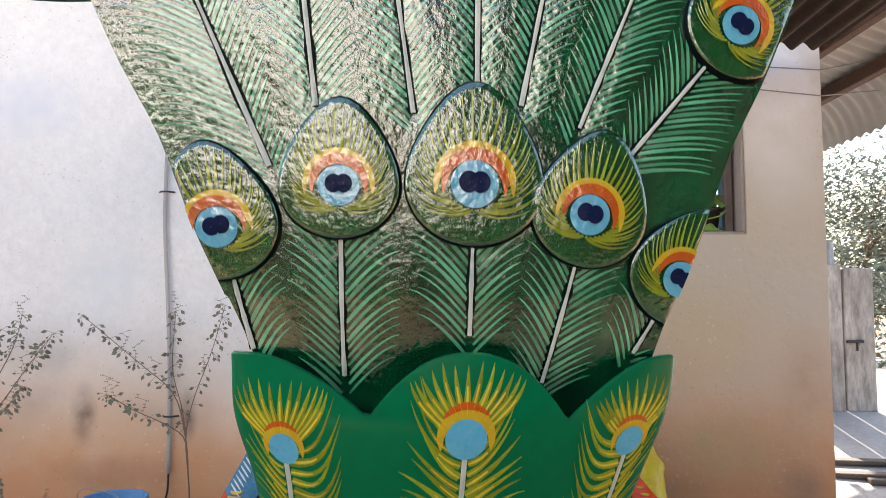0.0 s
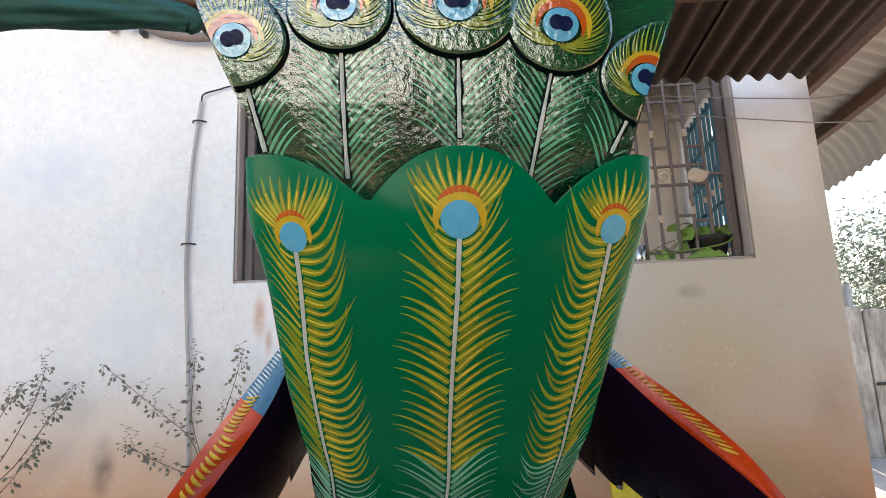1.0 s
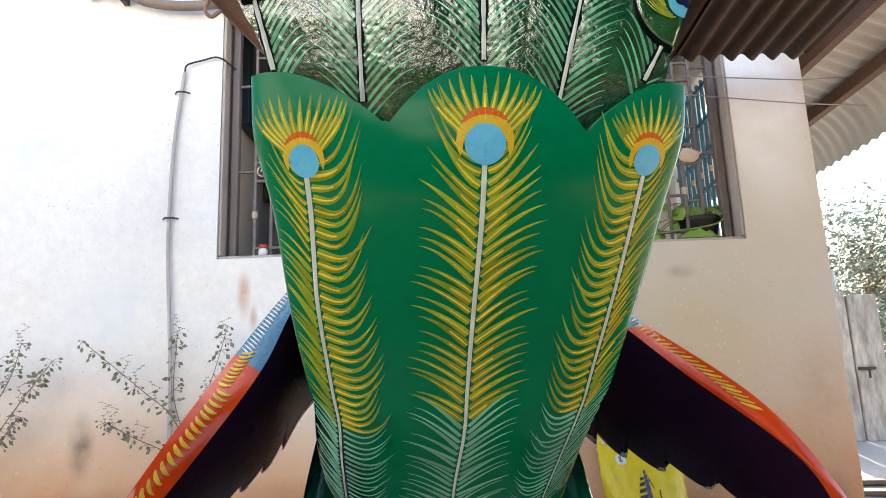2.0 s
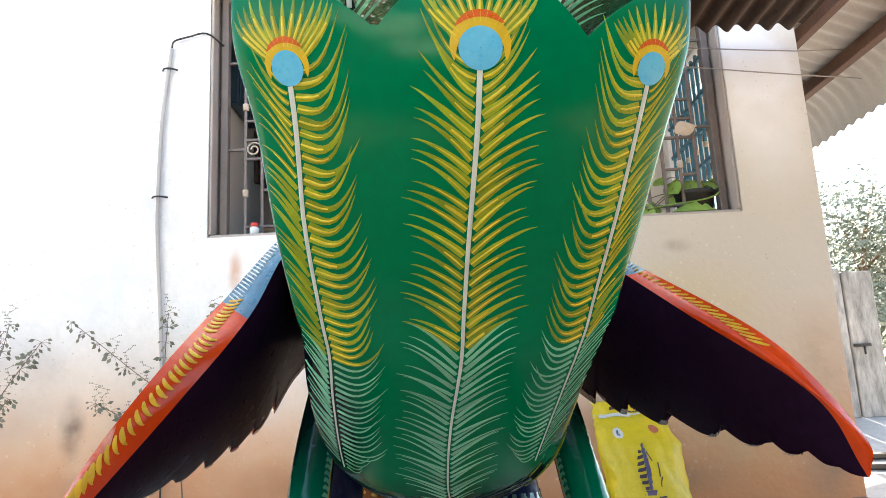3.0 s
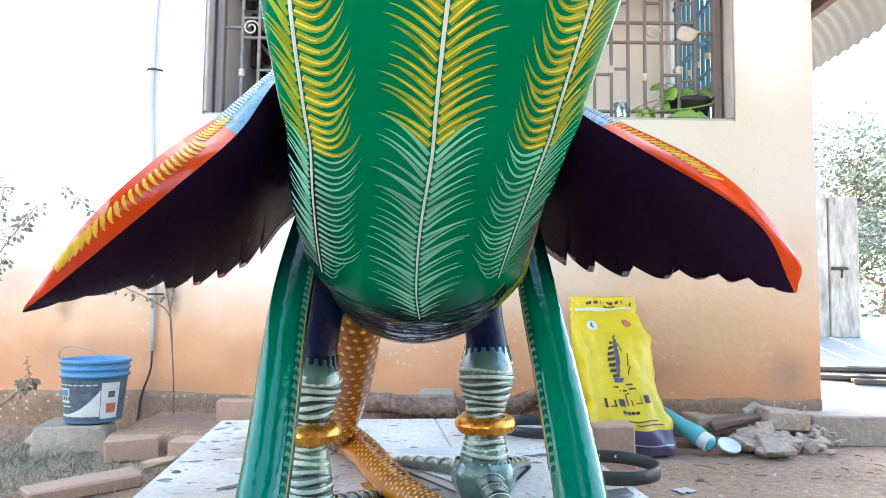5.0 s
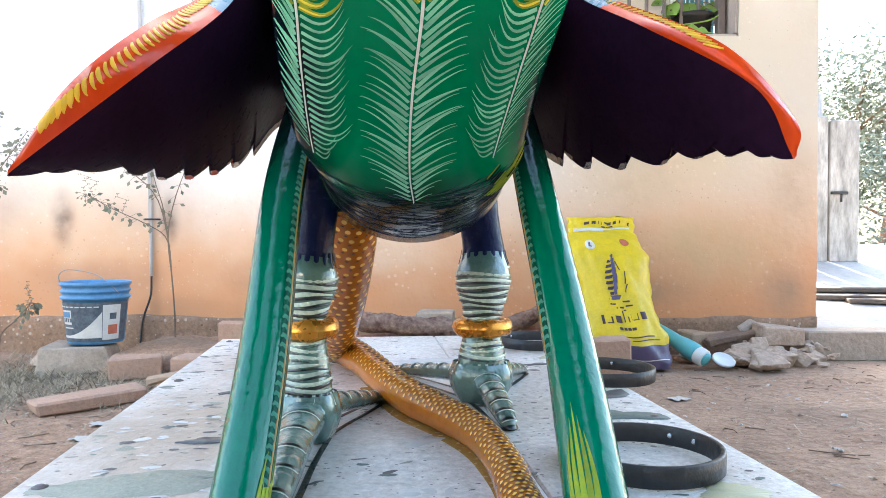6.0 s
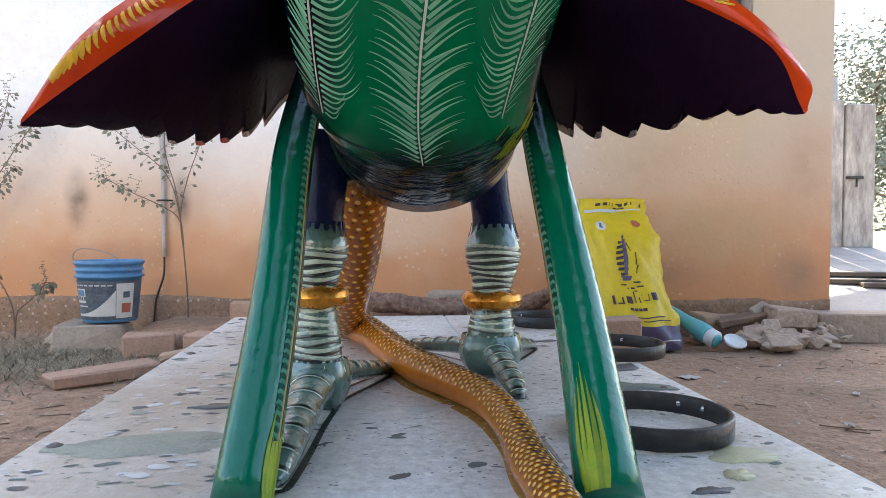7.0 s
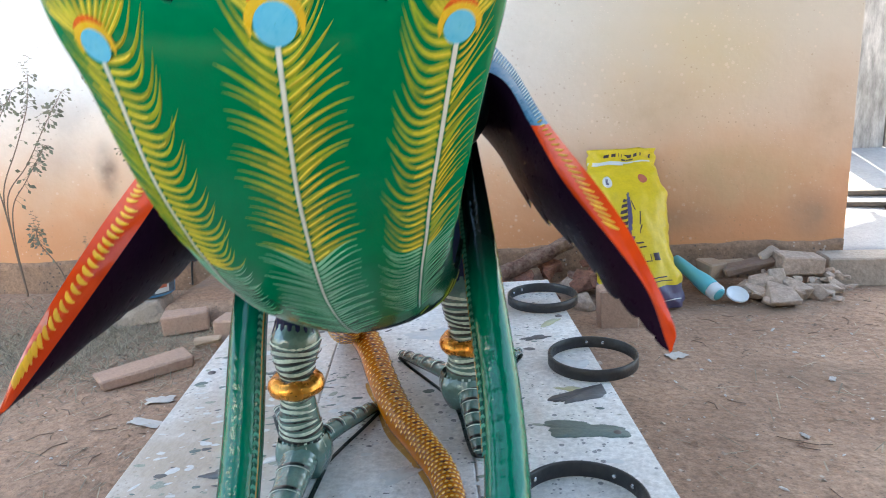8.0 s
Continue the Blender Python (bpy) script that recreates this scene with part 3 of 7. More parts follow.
def sheet_wall(b, xs, zs, y, m, rough=0.004):
    """An uneven plaster face."""
    b.grid([[(x, y + rough * wobble(x, 0, z, 2.0) + 0.4 * rough * wobble(x, 5, z, 9), z) for x in xs] for z in zs], m)


Y1 = WALL_Y + THICK
slab(w, -9.0, WX0, WALL_Y, Y1, -0.1, TOP)
slab(w, WX1, CORNER, WALL_Y, Y1, -0.1, TOP)
slab(w, WX0, WX1, WALL_Y, Y1, -0.1, WZ0)
slab(w, WX0, WX1, WALL_Y, Y1, WZ1, TOP)
LOWX = np.concatenate([np.linspace(-6.0, WX0, 70), np.linspace(WX0, WX1, 50)[1:], np.linspace(WX1, CORNER - 0.002, 12)[1:]])
sheet_wall(w, LOWX, np.linspace(-0.1, WZ0, 36), WALL_Y - 0.006, WALL)
sheet_wall(w, np.linspace(-6.0, WX0, 70), np.linspace(WZ0, TOP - 0.01, 50), WALL_Y - 0.006, WALL)
sheet_wall(w, np.linspace(WX1, CORNER - 0.002, 12), np.linspace(WZ0, TOP - 0.01, 50), WALL_Y - 0.006, WALL)
tagged(part("wall_north", w), "whitewashed plaster house wall stained orange by soil", "wall", kind="structure")

w = Build(WALL)
slab(w, CORNER - 0.23, CORNER, Y1 + 0.002, 3.93, -0.1, 4.2)
slab(w, CORNER - 0.23, CORNER, 5.03, 9.0, -0.1, 4.2)
slab(w, CORNER - 0.23, CORNER, 3.93, 5.03, -0.1, 1.35)
slab(w, CORNER - 0.23, CORNER, 3.93, 5.03, 2.80, 4.2)
tagged(part("wall_east", w), "whitewashed plaster side wall of the house", "wall", kind="structure")
w = Build(ROOM)
slab(w, -1.298, 1.64, 5.1, 5.25, 0.0, 3.4)
tagged(part("wall_room", w), "dim beige plaster wall of the porch room", "wall", kind="structure")
w = Build(ROOM)
slab(w, -1.45, -1.30, Y1 + 0.002, 5.25, 0.0, 3.4)
tagged(part("wall_west", w), "dim beige plaster end wall of the porch room", "wall", kind="structure")
w = Build(ROOM)
slab(w, -1.298, 1.64, Y1 + 0.002, 5.098, 0.8, 0.9)
tagged(part("floor", w), "plain cement floor of the porch room", "floor", kind="structure")
w = Build(ROOM)
slab(w, -1.45, 1.64, Y1 + 0.002, 5.25, 3.402, 3.5)
tagged(part("ceiling", w), "plain plaster ceiling of the porch room", "ceiling", kind="structure")

# rough plinth along the foot of the wall
p = Build(PLINTH)
px = np.linspace(-6.0, CORNER - 0.01, 260)
rows = []
for k in range(9):
    f = k / 8
    row = []
    for x in px:
        top = 0.115 + 0.025 * wobble(x, 1, 0, 2.2) + 0.012 * wobble(x, 4, 0, 9)
        z = -0.1 + (top + 0.1) * min(1, f * 1.15)
        y = WALL_Y - 0.045 + 0.02 * wobble(x, z, 2, 8) + (0.05 if f == 1 else 0.0) + 0.02 * f
        row.append((x, y, z))
    rows.append(row)
p.grid(rows)
tagged(part("plinth", p), "crumbling mud and stone plinth under the plaster", "plinth", kind="structure")

# roof slab of the house, out of view, its height chosen to shade the yard
r = Build(ROOM)
slab(r, -9.0, CORNER + 0.1, WALL_Y - 0.25, 9.0, TOP + 0.002, TOP + 0.12)
tagged(part("roof_slab", r), "flat cement roof slab of the house, unseen, added to shade the yard", "roof", kind="structure")


# patio beside the house, rising away from the yard
def patio_height(y):
    return 0.045 + 0.155 * min(max(y - 3.5, 0), 2.6)


p = Build(PATIO)
rows = []
for y in np.linspace(3.5, 9.5, 60):
    rows.append([(x, y, patio_height(y) + 0.006 * wobble(x, y, 0, 3)) for x in np.linspace(CORNER + 0.002, 9.0, 50)])
p.grid(rows)
p.grid([[(x, 3.5, -0.1) for x in np.linspace(CORNER + 0.002, 9, 50)], [(x, 3.5, 0.045 + 0.006 * wobble(x, 3.5, 0, 3)) for x in np.linspace(CORNER + 0.002, 9, 50)]])
tagged(part("patio", p), "sunlit pale cement patio beside the house", "patio", kind="structure")

# ---- the window with its grille ----
win = thing("window_1", "wide barred window with a brown steel grille", "window", kind="structure")
b = Build(REVEAL)
slab(b, WX0 + 0.002, WX0 + 0.018, WALL_Y + 0.002, Y1 - 0.01, WZ0 + 0.02, WZ1 - 0.02)
slab(b, WX1 - 0.018, WX1 - 0.002, WALL_Y + 0.002, Y1 - 0.01, WZ0 + 0.02, WZ1 - 0.02)
part("reveal", b, win, "grey-brown rendered window reveal")
b = Build(REVEAL)
slab(b, WX0 + 0.002, WX1 - 0.002, WALL_Y + 0.01, Y1 + 0.03, WZ0 + 0.001, WZ0 + 0.017)
part("window_sill", b, win, "bare cement window sill")
GY = WALL_Y + 0.10
b = Build(STEEL_BROWN)
for x in (WX0 + 0.055, WX1 - 0.055):
    slab(b, x - 0.019, x + 0.019, GY - 0.025, GY + 0.025, WZ0 + 0.018, WZ1 - 0.002)
slab(b, WX0 + 0.075, WX1 - 0.075, GY - 0.025, GY + 0.025, WZ1 - 0.05, WZ1 - 0.003)
part("window_frame", b, win, "dark brown steel frame")
bar = Build(STEEL_BROWN)
bar.box((0.016, 0.016, WZ1 - WZ0 - 0.09), None, None, 0.002)
bar_me = bar.mesh("bar")
stub = Build(STEEL_BROWN)
stub.box((0.074, 0.014, 0.014), None, None, 0.002)
stub_me = stub.mesh("stub")
tie = Build(STEEL_BROWN)
tie.box((0.10, 0.014, 0.014), None, None, 0.002)
tie_me = tie.mesh("tie")
collar = Build(ORNAMENT)
collar.lathe([(0.013, -0.020), (0.018, -0.015), (0.014, -0.006), (0.019, 0.0), (0.014, 0.006), (0.018, 0.015), (0.013, 0.020)], None, None, 10)
collar_me = collar.mesh("collar")
scroll = Build(STEEL_BROWN)
scroll.tube([((0.042 - 0.030 * a / 9.5) * math.cos(a), 0, (0.042 - 0.030 * a / 9.5) * math.sin(a)) for a in np.linspace(0, 9.5, 40)], 0.005, ORNAMENT, 6)
scroll_me = scroll.mesh("scroll")
castleaf = Build(ORNAMENT)
castleaf.grid([[(u * 0.045 * math.sin(math.pi * min(v + 0.05, 0.98)) + 0.03 * v * v, -0.012 * (1 - u * u) * math.sin(math.pi * v), (v - 0.5) * 0.12) for u in np.linspace(-1, 1, 7)] for v in np.linspace(0, 1, 11)])
castleaf.grid([[(u * 0.045 * math.sin(math.pi * min(v + 0.05, 0.98)) + 0.03 * v * v, 0.004, (v - 0.5) * 0.12) for u in np.linspace(-1, 1, 7)] for v in np.linspace(0, 1, 11)])
leaf_me = castleaf.mesh("cast_leaf")
BX0, BX1, STEP = WX0 + 0.165, WX1 - 0.165, 0.0875
zc = (WZ0 + 0.02 + WZ1 - 0.05) / 2
RAILS = (0.072, 0.445, 0.552, 0.93, 1.03, 1.30)
nb = int(round((BX1 - BX0) / STEP))
for i in range(nb + 1):
    x = BX0 + (BX1 - BX0) * i / nb
    share("bar", bar_me, pose(x, GY, zc), win)
    if i % 2 == 0:
        share("collar", collar_me, pose(x, GY, WZ0 + 0.255 + 0.02 * (i % 4)), win)
        share("collar", collar_me, pose(x, GY, WZ0 + 0.74), win)
    if i < nb:
        xm = x + STEP / 2
        rnd = random.Random(i)
        for z in (0.17 + 0.1 * (i % 2), 0.36 - 0.06 * (i % 3), 0.66 + 0.05 * (i % 2), 0.82, 1.17):
            if rnd.random() < 0.6:
                share("stub", stub_me, pose(xm, GY, WZ0 + z), win)
        if i % 3 == 0:
            share("scroll", scroll_me, pose(xm, GY - 0.004, WZ0 + 0.498), win)
        if i in (2, 26):
            share("cast_leaf", leaf_me, pose(xm, GY - 0.012, WZ0 + 0.50, 0, 60), win)
        if i in (27,):
            share("cast_leaf", leaf_me, pose(xm, GY - 0.012, WZ0 + 0.62 + 0.06 * (i % 3), 0, 15), win)
rail = Build(STEEL_BROWN)
rail.box((BX1 - BX0 + 0.016, 0.018, 0.014), None, None, 0.002)
rail_me = rail.mesh("rail")
for z in RAILS:
    share("rail", rail_me, pose((BX0 + BX1) / 2, GY + 0.001, WZ0 + z), win)
for z in (0.50, 1.0):
    for x in (BX0 - 0.052, BX1 + 0.052):
        share("tie", tie_me, pose(x, GY, WZ0 + z), win)

# inner window of the porch room, with blue bars
win2 = thing("window_2", "inner window opening with blue steel bars", "window", kind="structure")
bb = Build(STEEL_BLUE)
bb.box((0.020, 0.020, 1.43), None, None, 0.002)
bb_me = bb.mesh("bar")
for i in range(13):
    share("bar", bb_me, pose(CORNER - 0.20, 3.97 + i * 0.085, 2.075), win2)
br = Build(STEEL_BLUE)
br.box((0.024, 1.09, 0.026), None, None, 0.002)
br_me = br.mesh("rail")
for z in (1.40, 1.62, 1.84, 2.06, 2.28, 2.50, 2.74):
    share("rail", br_me, pose(CORNER - 0.202, 4.48, z), win2)
for i in range(5):
    share("collar", collar_me, pose(CORNER - 0.20, 4.055 + i * 0.17, 1.73), win2)
    share("collar", collar_me, pose(CORNER - 0.20, 4.055 + i * 0.17, 2.17), win2)
# blue door leaning open inside, and hanging cloth
d = thing("room_door", "open blue-grey door inside the porch room", "door")
b = Build(STEEL_BLUE)
slab(b, -1.02, -0.985, 4.2, 4.95, 0.902, 2.75)
part("door_leaf", b, d)
b = Build(IRON)
b.tube([(-0.97, 4.25, 1.75), (-0.94, 4.25, 1.76), (-0.94, 4.25, 1.88), (-0.97, 4.25, 1.89)], 0.008, None, 6)
part("door_handle", b, d, "dark iron handle")

cab = thing("wall_cabinet", "dark blue steel cabinet hung on the room wall", "cabinet")
b = Build(CABINET_BLUE)
slab(b, -1.298, -1.235, 3.95, 4.38, 2.43, 3.05, None, 0.004)
part("cabinet_body", b, cab)
b = Build(CABINET_BLUE)
slab(b, -1.233, -1.222, 3.965, 4.365, 2.445, 3.035, None, 0.003)
part("cabinet_door", b, cab, "dark blue door")
b = Build(TIMBER)
for z in (2.12, 2.24, 2.36):
    slab(b, -1.298, -1.262, 4.55, 4.88, z, z + 0.045, None, 0.003)
slab(b, -1.298, -1.27, 4.50, 4.545, 2.10, 2.46, None, 0.003)
tagged(part("slatted_rack", b), "dark slatted wooden rack on the room wall", "rack")

# things on the window sill
SILL = WZ0 + 0.0175
pot = thing("potted_plant", "black plastic pot with a trailing money plant on the sill", "plant", at=pose(1.30, WALL_Y + 0.17, SILL))
b = Build(BLACK_POT)
b.lathe([(0.075, 0.0), (0.085, 0.01), (0.10, 0.11), (0.11, 0.115), (0.11, 0.135), (0.10, 0.135), (0.095, 0.115), (0.02, 0.11)])
part("pot", b, pot, "black plastic pot")
b = Build(LEAF, TWIG)
rnd = random.Random(4)
PLACES = [(-0.13, -0.05, 0.15, 0.062), (-0.19, -0.04, 0.19, 0.046), (-0.16, -0.06, 0.10, 0.05), (0.10, -0.05, 0.17, 0.058), (0.13, -0.04, 0.14, 0.05), (0.03, -0.03, 0.15, 0.045), (-0.03, -0.04, 0.16, 0.045), (-0.24, -0.07, 0.05, 0.045),
          (-0.28, -0.08, 0.03, 0.05), (-0.36, -0.06, 0.05, 0.042), (0.05, 0.03, 0.18, 0.05), (-0.08, 0.02, 0.18, 0.05)]
for x, y, z, s in PLACES:
    c = Vector((x, y, z))
    m = Matrix.Translation(c) @ pose(0, 0, 0, rnd.uniform(35, 85), rnd.uniform(-40, 40), rnd.uniform(-50, 50))
    b.grid([[m @ Vector((u * s * 0.8 * math.sin(math.pi * min(0.10 + v * 0.9, 1)) ** 0.8, (v - 0.5) * 2 * s, 0.016 * abs(u) - 0.016 * v * v)) for u in (-1, -0.5, 0, 0.5, 1)] for v in np.linspace(0, 1, 9)], LEAF)
    b.tube(spline([(0, 0, 0.11), (c.x * 0.5, c.y * 0.5, max(c.z, 0.1) + 0.03), tuple(c)], 7), 0.0025, TWIG, 5)
b.tube(spline([(0.14, -0.06, 0.15), (0.06, -0.115, 0.085), (-0.06, -0.12, 0.06), (-0.16, -0.10, 0.055), (-0.28, -0.08, 0.04)], 20), 0.0045, LEAF, 6)
part("foliage", b, pot, "heart-shaped green leaves on thin stems")
b = Build(LEAF)
rows = []
for v in np.linspace(0, 1, 8):
    rows.append([(1.13 + 0.24 * u, WALL_Y + 0.016 + 0.075 * v, SILL + 0.004 + 0.075 * math.sin(math.pi * v) * (0.6 + 0.5 * wobble(u * 3, v * 3, 0, 2)) * math.sin(math.pi * min(max(u, 0.02), 0.98))) for u in np.linspace(0, 1, 16)])
b.grid(rows)
tagged(part("green_cloth", b), "crumpled light green cloth on the sill", "cloth")
b = Build(STEEL)
b.lathe([(0.028, 0), (0.03, 0.004), (0.036, 0.085), (0.034, 0.085), (0.027, 0.008), (0.0, 0.006)], pose(0.90, WALL_Y + 0.06, SILL), None, 20, False)
tagged(part("steel_tumbler", b), "shiny steel tumbler on the window sill", "tumbler")
bt = thing("small_bottle", "small white bottle with a red cap on the sill", "bottle", at=pose(-1.03, WALL_Y + 0.05, SILL))
b = Build(WHITE_PLASTIC)
b.lathe([(0.020, 0), (0.024, 0.004), (0.024, 0.035), (0.016, 0.042)])
part("bottle_body", b, bt)
b = Build(RED_PLASTIC)
b.lathe([(0.019, 0.0425), (0.020, 0.045), (0.020, 0.060), (0.017, 0.062)])
part("cap", b, bt, "red screw cap")

# ---- the peacock statue: one painted mesh ----
LEANX, LEANY = 0.9936, 0.1132
RIGHT, AHEAD = Vector((LEANX, LEANY, 0)), Vector((-LEANY, LEANX, 0))


def local(x, y, z):
    """From the statue's own axes (right, ahead, up) to the yard's."""
    return Vector((-0.03, 0.96, 0)) + RIGHT * x + AHEAD * y + Vector((0, 0, z))


# middle line of the tail shield from its top down to the belly: x, y, z, half width, depth of the curve
SHIELD = spline([
    (-0.003, 0.712, 1.146, 0.239, 0.034), (-0.006, 0.712, 1.069, 0.236, 0.052), (-0.010, 0.737, 0.984, 0.219, 0.060),
    (-0.020, 0.790, 0.882, 0.201, 0.053), (-0.026, 0.840, 0.811, 0.189, 0.052), (-0.030, 0.879, 0.760, 0.182, 0.062),
    (-0.044, 0.972, 0.687, 0.182, 0.074), (-0.052, 1.090, 0.606, 0.181, 0.091), (-0.049, 1.171, 0.563, 0.179, 0.110),
    (-0.051, 1.276, 0.538, 0.182, 0.138), (-0.060, 1.405, 0.513, 0.191, 0.167), (-0.069, 1.552, 0.498, 0.206, 0.171)], 400)
LEN = np.concatenate([[0], np.cumsum(np.linalg.norm(np.diff(SHIELD[:, :3], axis=0), axis=1))])
END = LEN[-1]


def shield(u, l):
    """A point of the shield: u from -1 to 1 across it, l metres down its middle line."""
    x, y, z, hw, d = [np.interp(l, LEN, SHIELD[:, k]) for k in range(5)]
    e = 0.006
    ty = np.interp(l + e, LEN, SHIELD[:, 1]) - np.interp(l - e, LEN, SHIELD[:, 1])
    tz = np.interp(l + e, LEN, SHIELD[:, 2]) - np.interp(l - e, LEN, SHIELD[:, 2])
    k = math.hypot(ty, tz) or 1
    inward = Vector((0, -tz / k, ty / k))
    u = max(-1.0, min(1.0, u))
    if l < 0:
        z -= l
    return Vector((x, y, z)) + RIGHT * float(hw * u) + inward * float(d * (1 - math.sqrt(max(0.0, 1 - u * u))))


def shield_normal(u, l):
    u = max(-0.97, min(0.97, u))
    a = shield(u + 0.02, l) - shield(u - 0.02, l)
    b = shield(u, l + 0.004) - shield(u, l - 0.004)
    n = b.cross(a).normalized()
    return n if n.y < 0.2 else -n


def half_width(l):
    return float(np.interp(l, LEN, SHIELD[:, 3]))


def scallop(u):
    """How far the scalloped upper edge lies below the top."""
    if u < -0.40:
        f = (-0.40 - u) / 0.60
        return 0.067 - 0.064 * math.sin(min(1, f * 1.12) * math.pi / 2) ** 0.9
    if u > 0.49:
        f = (u - 0.49) / 0.51
        return 0.079 - 0.069 * math.sin(min(1, f * 1.10) * math.pi / 2) ** 0.9
    f = abs(u - 0.045) / 0.445
    return 0.004 + 0.071 * f ** 2.3


st = Build(GREEN, BLACK_GREEN)
us = [math.sin(a) for a in np.linspace(-math.pi / 2, math.pi / 2, 91)]
front, back = [], []
for j in range(111):
    f = j / 110
    row, brow = [], []
    for u in us:
        l = scallop(u) + (END - scallop(u)) * f
        q = shield(u, l)
        n = shield_normal(u, l)
        row.append(q)
        brow.append(q - n * 0.008)
    front.append(row)
    back.append(brow)
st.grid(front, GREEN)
st.grid(back, BLACK_GREEN)
st.grid([front[0], [a.lerp(c, 0.5) + Vector((0, 0, 0.002)) for a, c in zip(front[0], back[0])], back[0]], GREEN)
for s in (0, -1):
    st.grid([[r[s] for r in front], [r[s] for r in back]], GREEN)

# trunk of the bird behind the shield
rows = []
for k in range(25):
    f = k / 24
    y = 0.13 + 1.15 * f
    rad = math.sin(math.pi * min(0.985, 0.06 + 0.9 * f)) ** 0.6
    zc_ = 0.76 + 0.10 * f
    rows.append([local(0.165 * rad * math.cos(a), y, zc_ + 0.235 * rad * math.sin(a)) for a in np.linspace(0, 2 * math.pi, 33)[:-1]])
st.grid(rows, BLACK_GREEN, True, True)
st.patch(rows[-1], local(0, 1.30, 0.86), BLACK_GREEN)
# neck and head, out of sight beyond the tail
neck = spline([(0, 1.10, 0.90, 0.10), (0, 1.28, 1.08, 0.085), (0, 1.36, 1.30, 0.062), (0, 1.36, 1.46, 0.055), (0, 1.42, 1.52, 0.05), (0, 1.52, 1.50, 0.025), (0, 1.60, 1.47, 0.006)], 30)
st.tube([local(*r[:3]) for r in neck], [r[3] for r in neck], SHOULDER, 16)


# -- painted tail feathers on the shield --
def paint(path, widths, m, lift=0.0006):
    pts = [shield(u, l) for u, l in path]
    st.stroke(pts, [shield_normal(u, l) for u, l in path], widths[: len(pts)], m, lift)


def taper(n, w, fat=0.25):
    return [w * (min(1, (i / (n - 1) + 0.12) / fat) ** 0.6) * (1 - i / (n - 1)) ** 0.75 + 0.0001 for i in range(n)]


def blob(u0, l0, rx, ry, m, lift, tilt=0.0, a0=0, a1=2 * math.pi, inner=0.0, seg=28):
    """An ellipse or crescent painted on the shield."""
    h = half_width(l0)
    rings = []
    for k in ((inner, (inner + 1) / 2, 1.0) if inner else (0.02, 0.5, 1.0)):
        ring = []
        for i in range(seg + 1):
            a = a0 + (a1 - a0) * i / seg
            kk = k if not inner else 1 - (1 - k) * max(0.03, math.sin(math.pi * i / seg) ** 0.5 if a1 - a0 < 6 else 1)
            x, z = rx * kk * math.cos(a), ry * kk * math.sin(a)
            x, z = x * math.cos(tilt) - z * math.sin(tilt), x * math.sin(tilt) + z * math.cos(tilt)
            u, l = u0 + x / h, l0 - z
            ring.append(shield(u, l) + shield_normal(u, l) * lift)
        rings.append(ring)
    st.grid(rings, m)


rnd = random.Random(11)
FEATHERS = [  # across, eye's place down the line, end of stem, inner side reach, outer side reach, where the yellow turns to mint
    ((0.04, 0.02, 0.0, -0.01, -0.01), 0.090, 0.785, 0.060, 0.062, 0.412),
    ((-0.765, -0.81, -0.815, -0.79, -0.80), 0.105, 0.700, 0.056, 0.036, 0.432),
    ((0.805, 0.800, 0.780, 0.745, 0.68), 0.105, 0.690, 0.050, 0.034, 0.414)]


